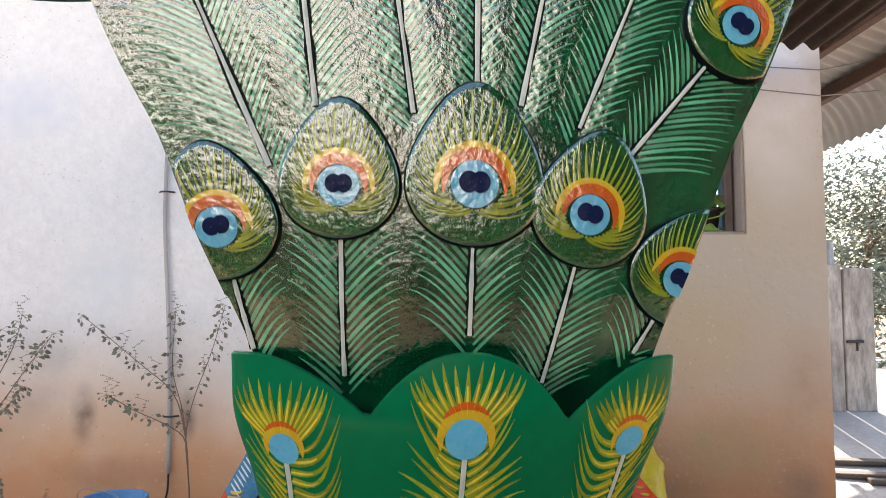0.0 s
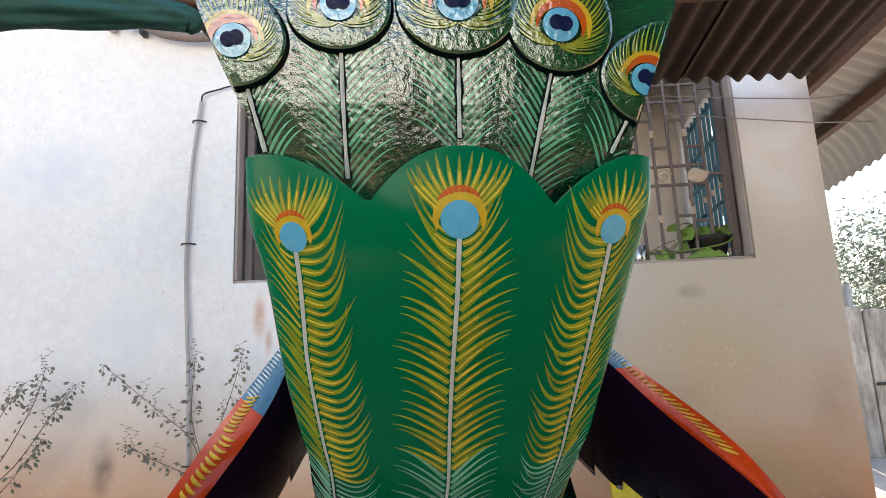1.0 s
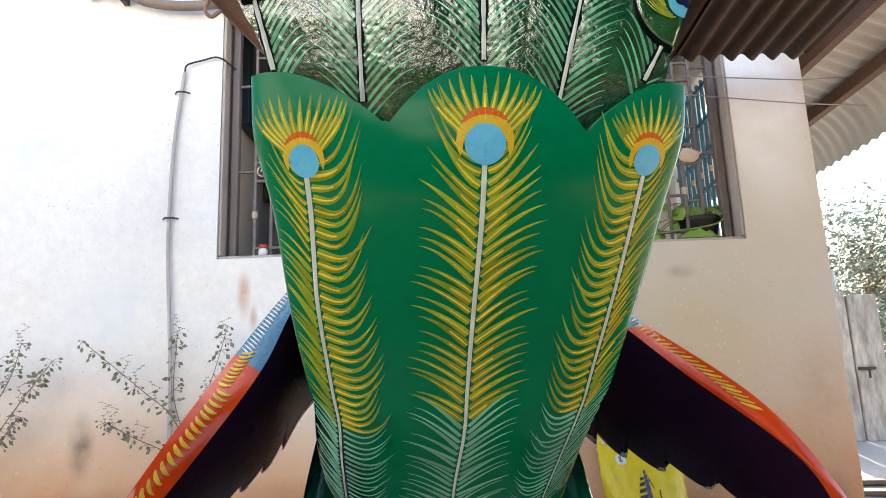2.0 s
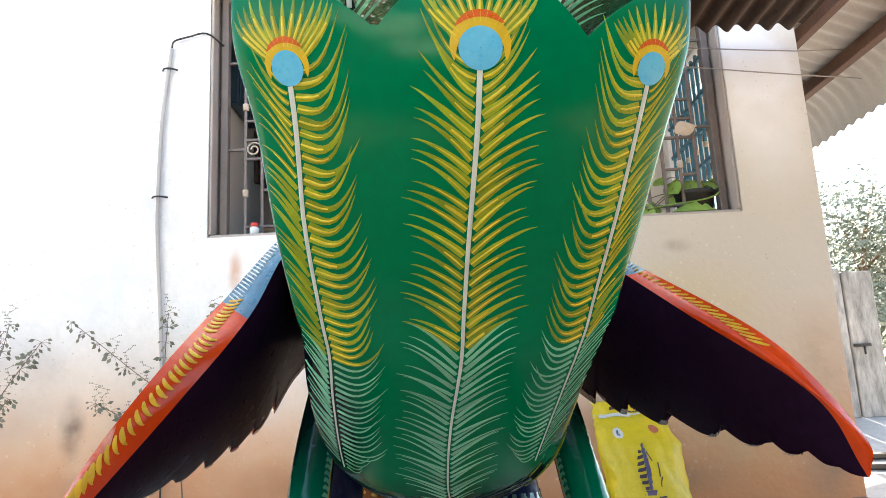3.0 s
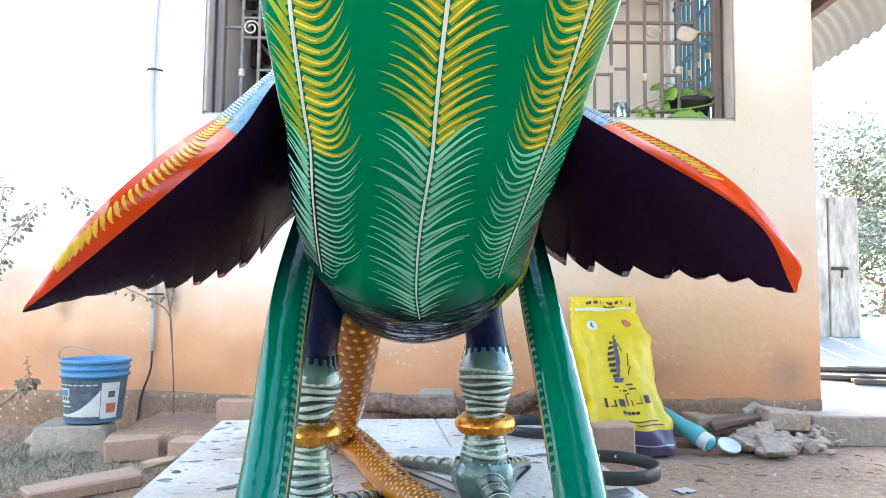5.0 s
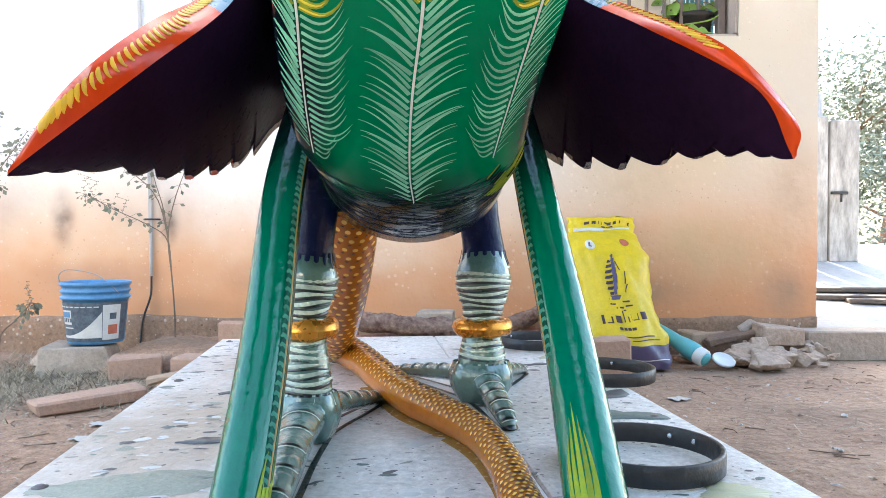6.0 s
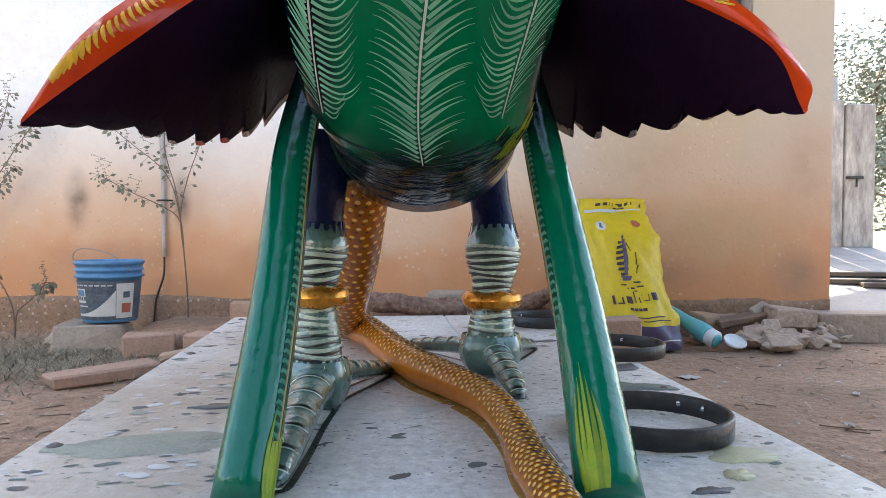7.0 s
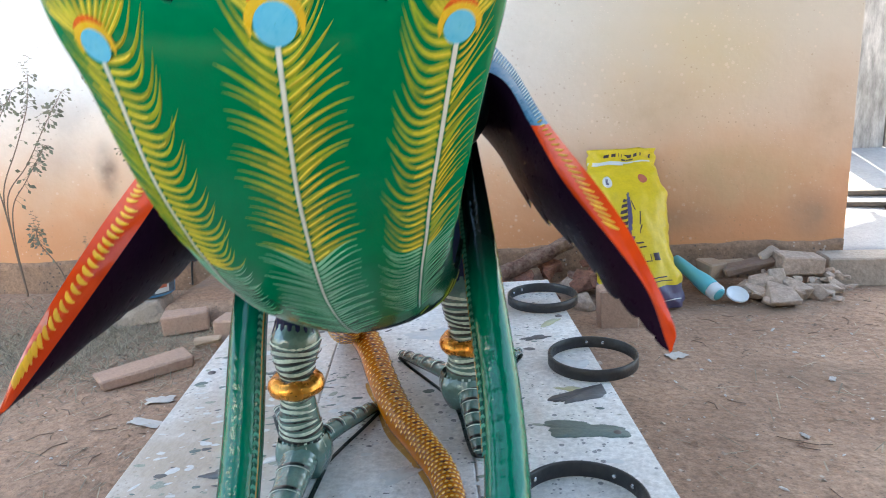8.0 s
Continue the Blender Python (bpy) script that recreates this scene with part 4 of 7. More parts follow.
for which, (us_, eye, end, reach_in, reach_out, change) in enumerate(FEATHERS):
    at = lambda l: float(np.interp(l, np.linspace(eye, end, 5), us_))
    sgn = 0 if which == 0 else (1 if us_[0] < 0 else -1)
    n = 40
    path = [(at(l), l) for l in np.linspace(eye + 0.018, end, n)]
    paint(path, [0.0028 * (1 - 0.65 * i / n) for i in range(n)], WHITE_PAINT, 0.0011)
    for side in (-1, 1):
        inner = side == sgn or sgn == 0
        l = eye + 0.003
        k = 0
        while l < end - 0.004:
            mint = l > change + rnd.uniform(-0.010, 0.010)
            near_eye = min(1.0, max(0.0, 1 - (l - eye - 0.020) / 0.085))
            fade = min(1.0, 0.35 + (end - l) / 0.09)
            W = (reach_in if inner else reach_out) * rnd.uniform(0.86, 1.1) * fade
            H = (0.034 if sgn == 0 else 0.030 if inner else 0.040) * rnd.uniform(0.85, 1.15) * fade + 0.030 * near_eye
            if mint and sgn == 0:
                W, H = W * 1.02, H * 1.30
            bow = rnd.uniform(0.9, 1.15)
            pts = []
            for i in range(9):
                t = i / 8
                if inner and sgn:
                    dx, dl = 0.004 + W * t ** 0.9, 0.0075 * math.sin(t * 3.6) * min(1.0, 3 * (1 - near_eye)) - H * t ** 3.0
                else:
                    dx, dl = 0.004 + W * (t * (1 - 0.25 * near_eye * t)), -H * ((1 - (1 - t) ** 1.5) * (1 - near_eye) + near_eye * t ** 1.8) * bow
                pts.append((at(l) + side * dx / half_width(l), l + dl))
            if all(abs(q[0]) < 0.985 for q in pts):
                wd = (0.0056 if inner and sgn else 0.0052 if inner else 0.0026) * (0.62 if mint else 1.0) * rnd.uniform(0.75, 1.15) * (0.6 + 0.4 * fade)
                paint(pts, [w * (1 - 0.35 * i / 8) for i, w in enumerate(taper(9, wd, 0.16))], MINT if mint else OLIVE, 0.0005)
                if not mint:
                    paint(pts[: rnd.choice((4, 5, 6))], taper(6, wd * rnd.uniform(0.22, 0.42), 0.4), YELLOW, 0.0012)
            else:
                pts = [q for q in pts if abs(q[0]) < 0.985]
                if len(pts) > 3:
                    paint(pts, taper(len(pts), 0.0032), MINT if mint else OLIVE, 0.0005)
            l += (0.0125 if not mint else 0.0122) * rnd.uniform(0.9, 1.1) * (1.0 if sgn == 0 else 0.97 if inner else 0.86)
            k += 1
    # flames round the eye
    h = half_width(eye)
    squeeze, small = (1.0, 1.0) if which == 0 else (0.86, 0.84)
    for k in range(-6, 7):
        ang = k * 0.185
        r0, r1 = 0.026 * small, 0.030 * small + 0.054 * rnd.uniform(0.85, 1.05) * (1 - 0.035 * abs(k))
        pts = []
        for i in range(9):
            t = i / 8
            r = r0 + (r1 - r0) * t
            x = math.sin(ang) * (r * 1.0 + 0.004 * math.sin(math.pi * t) * 2) * squeeze
            y = math.cos(ang) * r0 + (r - r0) * (0.55 + 0.45 * math.cos(ang)) + 0.004 * abs(k) * t
            pts.append((at(eye) + x / h, eye - y))
        pts = [q for q in pts if abs(q[0]) < 0.985 and q[1] > scallop(q[0]) + 0.004]
        if len(pts) > 3:
            wd = [w * 1.45 for w in taper(len(pts), 0.0030, 0.35)]
            paint(pts, wd, OLIVE, 0.0005)
            paint(pts[: max(3, len(pts) - 3)], [w * 0.4 for w in wd[: max(3, len(pts) - 3)]], YELLOW, 0.0012)
    u0 = at(eye)
    k = squeeze * small
    blob(u0, eye - 0.003, 0.0300 * k, 0.0295 * small, RING_YELLOW, 0.0016, 0, 0.15 * math.pi - 1.0, 0.85 * math.pi + 1.0, 0.58)
    blob(u0, eye - 0.010 * small, 0.0275 * k, 0.0285 * small, RING_ORANGE, 0.0019, 0.05, 0.15 * math.pi, 0.85 * math.pi, 0.72)
    blob(u0, eye, 0.0215 * k, 0.0215 * small, BLUE_PAINT, 0.0022)


# streaks painted on the dark belly for its grey reflection, and a yellow fringe at one end
rnd = random.Random(17)
turn_l = float(np.interp(-0.575, -SHIELD[:, 2], LEN))
for _ in range(420):
    u0, l0 = rnd.uniform(-0.95, 0.75), turn_l + (END - 0.10 - turn_l) * rnd.random() ** 1.3
    w = rnd.uniform(0.05, 0.34)
    rise = rnd.gauss(0, 0.012)
    arc = [(min(0.97, u0 + w * q), l0 + rise * q - 0.03 * (u0 + w * q) ** 2) for q in np.linspace(0, 1, 7)]
    paint(arc, taper(7, rnd.uniform(0.0004, 0.0012), 0.4), rnd.choice((BLACK_GREEN, BLACK_GREEN, NAVY, BELLY_SHEEN)), rnd.uniform(0.0002, 0.0005))
for _ in range(60):
    u0, l0 = rnd.uniform(0.62, 0.95), turn_l + rnd.uniform(-0.02, 0.13)
    arc = [(min(0.98, u0 + 0.10 * q), l0 - 0.030 * q) for q in np.linspace(0, 1, 6)]
    paint(arc, taper(6, rnd.uniform(0.0006, 0.0014), 0.4), rnd.choice((OLIVE, OLIVE, BLACK_GREEN)), 0.0012)


# -- wings --
# three lines along each wing, from the shoulder to the tip: the top of the broad front edge, its foot, and the trailing edge
LEADS = {1: spline([(0.245, 0.572, 1.113), (0.319, 0.450, 1.013), (0.353, 0.265, 0.917), (0.425, 0.038, 0.782), (0.468, -0.063, 0.660), (0.471, -0.063, 0.613)], 90),
         -1: spline([(0.181, 0.460, 1.112), (0.268, 0.364, 1.002), (0.332, 0.244, 0.887), (0.365, 0.086, 0.796), (0.409, -0.050, 0.685), (0.460, -0.085, 0.581)], 90)}
CREASES = {1: spline([(0.191, 0.537, 1.030), (0.292, 0.425, 0.991), (0.327, 0.285, 0.912), (0.359, 0.129, 0.825), (0.434, -0.026, 0.708), (0.466, -0.060, 0.615)], 90),
           -1: spline([(0.146, 0.442, 1.084), (0.238, 0.324, 0.987), (0.287, 0.206, 0.856), (0.347, 0.057, 0.737), (0.428, -0.072, 0.610), (0.464, -0.078, 0.577)], 90)}
TRAILS = {1: spline([(0.317, 1.062, 0.842), (0.356, 0.853, 0.749), (0.395, 0.638, 0.669), (0.436, 0.387, 0.637), (0.433, 0.140, 0.627), (0.467, -0.062, 0.608)], 90),
          -1: spline([(0.190, 0.961, 0.880), (0.285, 0.810, 0.777), (0.339, 0.653, 0.665), (0.402, 0.411, 0.609), (0.439, 0.165, 0.598), (0.466, -0.070, 0.574)], 90)}
BULGE = {1: Vector((-0.035, -0.050, -0.020)), -1: Vector((-0.030, -0.036, -0.030))}
LOBES = {1: (0.0, 0.36, 0.466, 0.575, 0.718, 0.819, 0.891, 0.96, 1.01), -1: (0.0, 0.34, 0.434, 0.512, 0.589, 0.672, 0.745, 0.838, 0.91, 1.01)}
CUT = 0.405
ES = np.concatenate([np.linspace(0.0, 0.90, 130), np.linspace(0.90, 1.0, 22)[1:]])


def along(lines_, s, side):
    i = min(max(s, 0), 1) * 89
    k = min(int(i), 88)
    return Vector(lines_[side][k]).lerp(Vector(lines_[side][k + 1]), i - k)


def lobe_at(s, side):
    """How far along its feather a place lies, from 0 to 1, and how deep the step between the feathers is there."""
    cuts = LOBES[side]
    k = max(i for i in range(len(cuts) - 1) if cuts[i] <= s)
    f = min((s - cuts[k]) / (cuts[k + 1] - cuts[k]), 1.0)
    return f, 1.0 if k > 0 else 0.0


def front(s, f, side):
    """The broad front face of the leading edge: f from 0 at its top to 1 at its foot."""
    a, c = along(LEADS, s, side), along(CREASES, s, side)
    p = a.lerp(c, f) + Vector((-0.25, -1, -0.2)) * (0.16 * (c - a).length * math.sin(math.pi * f))
    return local(p.x * side, p.y, p.z)


def chord(root, s, v, side, thick):
    a, c = root, along(TRAILS, s, side)
    lobe, step = lobe_at(s, side)
    reach = v * 1.02 - min(0.3, 0.030 / max((c - a).length, 0.02)) * step * (1 - lobe) ** 1.5 * v ** 7 * min(1.0, (1 - s) * 12)
    reach -= min(0.2, 0.014 / max((c - a).length, 0.02)) * step * max(0.0, (lobe - 0.62) / 0.38) ** 2.2 * v ** 7 * min(1.0, (1 - s) * 12)
    p = a.lerp(c, reach) + BULGE[side] * (math.sin(math.pi * min(max(reach, 0.0), 1) ** 0.8) * max(0.0, 1 - 1.1 * s))
    p.z += 0.024 * step * (1 - lobe) ** 1.3 * v ** 5 * min(1.0, (1 - s) * 8)
    p += Vector((0.25, 0.9, 0.3)) * thick + Vector((0.6, 0.2, 0.5)) * (0.014 * step * (lobe - 0.5) * v ** 6)
    return local(p.x * side, p.y, p.z)


def under(s, v, side):
    groove = 0.0025 * abs(math.sin(math.pi * lobe_at(s, side)[0])) * v ** 2
    return chord(along(CREASES, s, side), s, v, side, -groove)


def over(s, v, side):
    thin = 1.0 if s < 0.85 else math.sqrt(max(0.0, 1 - ((s - 0.85) / 0.15) ** 2))
    return chord(along(LEADS, s, side), s, v, side, (0.014 + 0.030 * (1 - v)) * thin * min(1.0, v * 8))


for side in (1, -1):
    band = [[front(s, f, side) for f in np.linspace(0, 1, 11)] for s in ES]
    low = [[under(s, v, side) for v in np.linspace(0, 1, 24)] for s in ES]
    top = [[over(s, v, side) for v in np.linspace(0, 1, 24)] for s in ES]
    cut = next(i for i, s in enumerate(ES) if s >= CUT)
    st.grid(band[: cut + 1], SHOULDER)
    st.grid(band[cut:], WING_RED)
    st.grid(low, WING_DARK)
    st.grid(top[: cut + 1], SHOULDER)
    st.grid([row[:9] for row in top[cut:]], WING_RED)
    st.grid([row[8:] for row in top[cut:]], WING_DARK)
    for i in range(len(ES) - 1):
        steep = (low[i + 1][-1] - low[i][-1]).length > 0.016
        m = WING_RED if side < 0 and 0.22 < ES[i] < 0.5 and steep else WING_RIM
        st.grid([[low[i][-1], low[i + 1][-1]], [top[i][-1], top[i + 1][-1]]], m, False)
    rim = band[-1] + low[-1][1:] + list(reversed(top[-1]))
    st.patch(rim, sum(rim, Vector()) / len(rim), WING_RED)
    # root of the wing, drawn in to the trunk
    inner = [local(side * (0.10 - 0.04 * q), 0.55 + 0.62 * q, 1.02 - 0.18 * q) for q in np.linspace(0, 1, 24)]
    for edge in (low[0], top[0]):
        st.grid([[a.lerp(c, q) for a, c in zip(edge, inner)] for q in np.linspace(0, 1, 8)], BLACK_GREEN)
    # faces of the steps between the feathers
    for k, cut_s in enumerate(LOBES[side][1:-1]):
        face = [[under(cut_s - 0.0015, v, side) + AHEAD * -0.0008, under(cut_s + 0.0012, v, side) + AHEAD * -0.0008] for v in np.linspace(0.86, 1.0, 6)]
        st.grid(face, WING_RED if side < 0 and k in (1, 2) else STEP_RED, False)
    # shoulder mass between the tail shield and the wing
    rows = []
    for k in range(15):
        q = -1 + 2 * k / 14
        w_ = math.sqrt(max(0.004, 1 - q * q))
        rows.append([local(side * (0.165 + 0.125 * w_ * math.cos(a)), 0.66 + 0.40 * q, 0.945 - 0.02 * q + 0.135 * w_ * math.sin(a)) for a in np.linspace(0, 2 * math.pi, 25)[:-1]])
    st.grid(rows, BLACK_GREEN, True, True)
    # worn paint along the inner trailing edge, and the cut ends of the feathers
    near = Vector((-0.7 * side, -0.3, -0.6)) * 0.0016
    st.grid([[under(s, v - 0.02 * wobble(s * 60, v * 3, side, 1.0) * (1 - v) * 12, side) + near for v in np.linspace(0.945, 1.0, 6)] for s in np.linspace(0.07, 0.46 if side < 0 else 0.40, 90)], WING_WORN)
    for cut_s in LOBES[side][2:-2]:
        bright = side < 0 and 0.5 < cut_s < 0.6
        st.grid([[under(cut_s - w_ * (1 - 0.35 * (1 - v) / 0.07), v, side) + near * 1.4 for v in np.linspace(0.93, 1.0, 4)] for w_ in np.linspace(0.026, 0.003, 5)], WING_RED if bright else STEP_RED)
    # pale pink patches along the front edge near the tip
    if side < 0:
        st.grid([[front(s, f, side) + Vector((0.2, -0.8, 0.1)) * 0.0012 for f in np.linspace(0.02, 0.30 + 0.3 * (s - 0.74), 7)] for s in np.linspace(0.74, 0.975, 50)], WING_PINK)
    # short strokes painted across the front edge
    s = 0.10
    rs = random.Random(5 + side)
    while s < (0.86 if side < 0 else 0.64):
        blue = s < CUT - 0.01
        f0, f1 = (0.06, 0.44) if blue else (0.16, 0.48) if side < 0 and s < 0.5 else (0.24, 0.66) if side < 0 else (0.20, 0.52)
        skew = 0.004 if blue or side > 0 else -0.020
        arc = [front(min(0.998, s + skew * q ** 1.5), f0 + (f1 - f0) * q, side) for q in np.linspace(0, 1, 9)]
        e1, e2 = arc[-1] - arc[0], front(min(0.999, s + 0.015), f0, side) - arc[0]
        nn = e1.cross(e2).normalized()
        nn = nn if nn.y < 0 else -nn
        wd = 0.0014 if blue else (0.0042 if side < 0 else 0.0024) * rs.uniform(0.8, 1.1)
        st.stroke(arc, [nn] * 9, [wd * math.sin(math.pi * (0.06 + 0.90 * q / 8)) ** 0.8 * (1.1 - 0.3 * q / 8) + 0.0002 for q in range(9)], WHITE_PAINT if blue else WING_YELLOW, 0.0016)
        s += 0.010 if blue else (0.0120 if side > 0 else 0.0125 if s < 0.50 else 0.0150) * rs.uniform(0.92, 1.08)

# -- legs --
def leg(top, knee, ankle, foot, toes, fat=1.0):
    keys = spline([(*top, 0.050), (*Vector(top).lerp(Vector(knee), 0.55), 0.044), (*knee, 0.047), (*Vector(knee).lerp(Vector(ankle), 0.35), 0.060), (*Vector(knee).lerp(Vector(ankle), 0.8), 0.041), (*ankle, 0.037), (*Vector(ankle).lerp(Vector(foot), 0.5), 0.050), (*Vector(ankle).lerp(Vector(foot), 0.8), 0.055), (*foot, 0.066)], 60)
    keys[:, 3] *= fat
    split = 15
    st.tube([r[:3] for r in keys[: split + 1]], [r[3] for r in keys[: split + 1]], NAVY, 20)
    st.tube([r[:3] for r in keys[split:]], [r[3] for r in keys[split:]], LEG, 20)
    # jagged lower border of the dark thigh
    for i in range(16):
        a = i / 16 * 2 * math.pi
        d = Vector((math.cos(a), math.sin(a), 0))
        c0, c1 = Vector(keys[split - 1][:3]), Vector(keys[split + 3][:3])
        st.stroke([c0 + d * keys[split - 1][3] * 1.0, c0.lerp(c1, 0.5) + d * keys[split + 1][3] * 1.0, c1 + d * keys[split + 3][3]], [d] * 3, [0.006, 0.005, 0.0005], NAVY, 0.0015)
    # pale bands with dark lines between
    j = split + 4
    z = keys[j][2]
    rr = random.Random(int(top[1] * 100))
    while z > foot[2] + 0.062:
        k = min(range(split, 60), key=lambda i: abs(keys[i][2] - z))
        c, r = Vector(keys[k][:3]), keys[k][3]
        c.z = z
        for m, dz, wd in ((LEG_PALE, 0.0, rr.uniform(0.0034, 0.0050)), (LEG_DARK, -0.0078, rr.uniform(0.0022, 0.0040))):
            a0 = rr.uniform(-0.3, 0.3) - math.pi * 1.02
            span = rr.uniform(2.9, 3.7)
            pts, nor = [], []
            for q in range(15):
                a = a0 + (-0.1 + span) * q / 14
                d = Vector((math.cos(a), math.sin(a), 0))
                pts.append(c + d * r + Vector((0, 0, dz + 0.0035 * math.sin(a * 2 + z * 90))))
                nor.append(d)
            st.stroke(pts, nor, [wd * math.sin(math.pi * (0.08 + 0.84 * i / 14)) ** 0.5 for i in range(15)], m, 0.0014)
        z -= 0.0155
    # gold anklet: a fat faceted ring
    rings = []
    for i in range(28):
        a = 2 * math.pi * i / 28
        d = Vector((math.cos(a), math.sin(a), 0))
        rings.append([Vector(ankle) + d * (0.048 * fat + 0.020 * math.cos(b_)) + Vector((0, 0, 0.022 * math.sin(b_) * (1 + 0.12 * math.cos(5 * a)))) for b_ in np.linspace(0, 2 * math.pi, 13)])
    rings.append(rings[0])
    st.grid(rings, GOLD)
    # swollen foot under the shank, with a frilled rim
    rows = []
    for k in range(13):
        q = k / 12
        rad_ = 0.064 * fat * (0.80 + 0.28 * math.sin(math.pi * min(1, 0.15 + 0.85 * q)))
        rows.append([Vector((foot[0], foot[1], 0)) + Vector((math.cos(a) * rad_ * (1 + 0.05 * math.sin(7 * a)), math.sin(a) * rad_ * (1 + 0.05 * math.sin(7 * a)), foot[2] + 0.052 - 0.094 * q)) for a in np.linspace(0, 2 * math.pi, 29)[:-1]])
    st.grid(rows, LEG, True, True)
    for i in range(22):
        a = i / 22 * 2 * math.pi
        d = Vector((math.cos(a), math.sin(a), 0))
        c0 = Vector((foot[0], foot[1], foot[2] + 0.055))
        st.stroke([c0 + d * 0.052 * fat, c0 + d * 0.058 * fat - Vector((0, 0, 0.012)), c0 + d * 0.064 * fat - Vector((0, 0, 0.026))], [d] * 3, [0.0034, 0.0028, 0.0004], rr.choice((LEG_DARK, LEG_PALE, LEG)), 0.0016)
    # toes with scaly cross bands
    base = Vector(foot)
    for tip, plump in toes:
        tip = Vector(tip)
        k = spline([(*(base + Vector((0, 0, 0.012))), 0.046 * plump), (*base.lerp(tip, 0.35) + Vector((0, 0, 0.010)), 0.034 * plump), (*base.lerp(tip, 0.7) + Vector((0, 0, 0.0)), 0.029 * plump), (*tip + Vector((0, 0, -0.012)), 0.020 * plump), (*(base.lerp(tip, 1.06) + Vector((0, 0, -0.022))), 0.006 * plump)], 26)
        pts = [Vector(r[:3]) for r in k]
        st.tube(pts, [r[3] for r in k], LEG, 14, 0.85)
        for i in range(4, 25, 3):
            t = (pts[min(i + 1, 25)] - pts[i - 1]).normalized()
            s_ = t.cross(Vector((0, 0, 1))).normalized()
            up = s_.cross(t)
            for m, off, wd in ((LEG_DARK, 0.0, 0.0056), (LEG_PALE, 0.010, 0.0013)):
                arc, nor = [], []
                for q in np.linspace(-1.15, 1.15, 9):
                    d = s_ * math.sin(q) + up * math.cos(q)
                    arc.append(pts[i] + t * (off + 0.008 * math.cos(q)) + (s_ * math.sin(q) + up * math.cos(q) * 0.85) * k[i][3])
                    nor.append(d)
                st.stroke(arc, nor, [wd * math.sin(math.pi * (0.1 + 0.8 * x / 8)) for x in range(9)], m, 0.0014)
        # contact shade painted as dark strips on the board along the toe
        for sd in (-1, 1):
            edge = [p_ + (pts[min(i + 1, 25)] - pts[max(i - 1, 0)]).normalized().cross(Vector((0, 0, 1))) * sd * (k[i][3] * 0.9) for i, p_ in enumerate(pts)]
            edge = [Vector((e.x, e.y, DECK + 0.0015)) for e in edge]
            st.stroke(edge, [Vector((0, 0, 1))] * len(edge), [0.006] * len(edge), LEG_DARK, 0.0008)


DECK = 0.10
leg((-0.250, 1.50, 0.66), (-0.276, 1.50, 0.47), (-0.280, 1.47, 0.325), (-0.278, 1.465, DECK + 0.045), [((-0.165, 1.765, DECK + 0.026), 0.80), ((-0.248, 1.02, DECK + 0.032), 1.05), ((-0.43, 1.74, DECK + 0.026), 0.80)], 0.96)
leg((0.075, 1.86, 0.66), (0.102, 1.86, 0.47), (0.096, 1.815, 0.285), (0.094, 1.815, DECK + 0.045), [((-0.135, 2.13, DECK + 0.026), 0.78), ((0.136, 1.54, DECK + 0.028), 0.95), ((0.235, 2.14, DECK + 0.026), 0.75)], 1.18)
tagged(part("peacock_statue", st), "glossy painted peacock statue with raised green tail and spread wings", "statue")

# ---- the tail fan that rises out of the shield ----
fan = thing("tail_fan", "varnished fan of carved peacock feathers with blue eyes", "tail fan")


FAN_FEATHERS = [
    ((-0.150, 1.395), (-0.178, 1.66), 0.050, 0.062, 0.028, 8),
    ((-0.051, 1.390), (-0.092, 1.70), 0.048, 0.060, 0.028, 9),
    ((0.015, 1.418), (0.018, 1.72), 0.040, 0.056, 0.028, 10),
    ((0.061, 1.400), (0.118, 1.68), 0.046, 0.058, 0.028, 12),
    ((0.123, 1.378), (0.215, 1.60), 0.050, 0.060, 0.027, 13),
    ((-0.196, 1.333), (-0.300, 1.575), 0.070, 0.075, 0.028, 7),
    ((0.176, 1.348), (0.290, 1.482), 0.085, 0.080, 0.024, 14),
    ((-0.216, 1.148), (-0.242, 1.262), 0.040, 0.045, 0.0235, 1),
    ((-0.125, 1.118), (-0.125, 1.305), 0.055, 0.058, 0.0240, 2),
    ((0.007, 1.160), (0.012, 1.308), 0.055, 0.060, 0.0285, 3),
    ((0.086, 1.108), (0.130, 1.278), 0.055, 0.058, 0.0245, 4),
    ((0.185, 1.140), (0.226, 1.212), 0.045, 0.048, 0.0220, 5),
]

FAN_N = Vector((0.11, -1, -0.09)).normalized()
EDGE = spline([(0.200, 1.05), (0.222, 1.150), (0.266, 1.258), (0.302, 1.355), (0.340, 1.430), (0.372, 1.503), (0.420, 1.62), (0.440, 1.76), (0.385, 1.90), (0.24, 2.00), (0.0, 2.045)], 60)


def carve():
    """Height of the carved relief over a grid: the vanes swell between the quills, which lie in shallow valleys."""
    gx_, gz_ = np.linspace(-0.46, 0.46, 369), np.linspace(1.0, 2.08, 433)
    X, Z = np.meshgrid(gx_, gz_)
    ds = []
    for base, tip, *_ in FAN_FEATHERS:
        dx, dz = tip[0] - base[0], tip[1] - base[1]
        t = np.clip(((X - base[0]) * dx + (Z - base[1]) * dz) / (dx * dx + dz * dz), 0.0, 1.3)
        ds.append(np.hypot(X - base[0] - dx * t, Z - base[1] - dz * t))
    ds = np.sort(np.array(ds), axis=0)
    ratio = ds[0] / (ds[0] + ds[1] + 1e-6)
    return np.minimum(0.0022, 0.03 * (ds[0] + ds[1])) * (1 - (1 - 2 * ratio) ** 2.6)


RELIEF = carve()


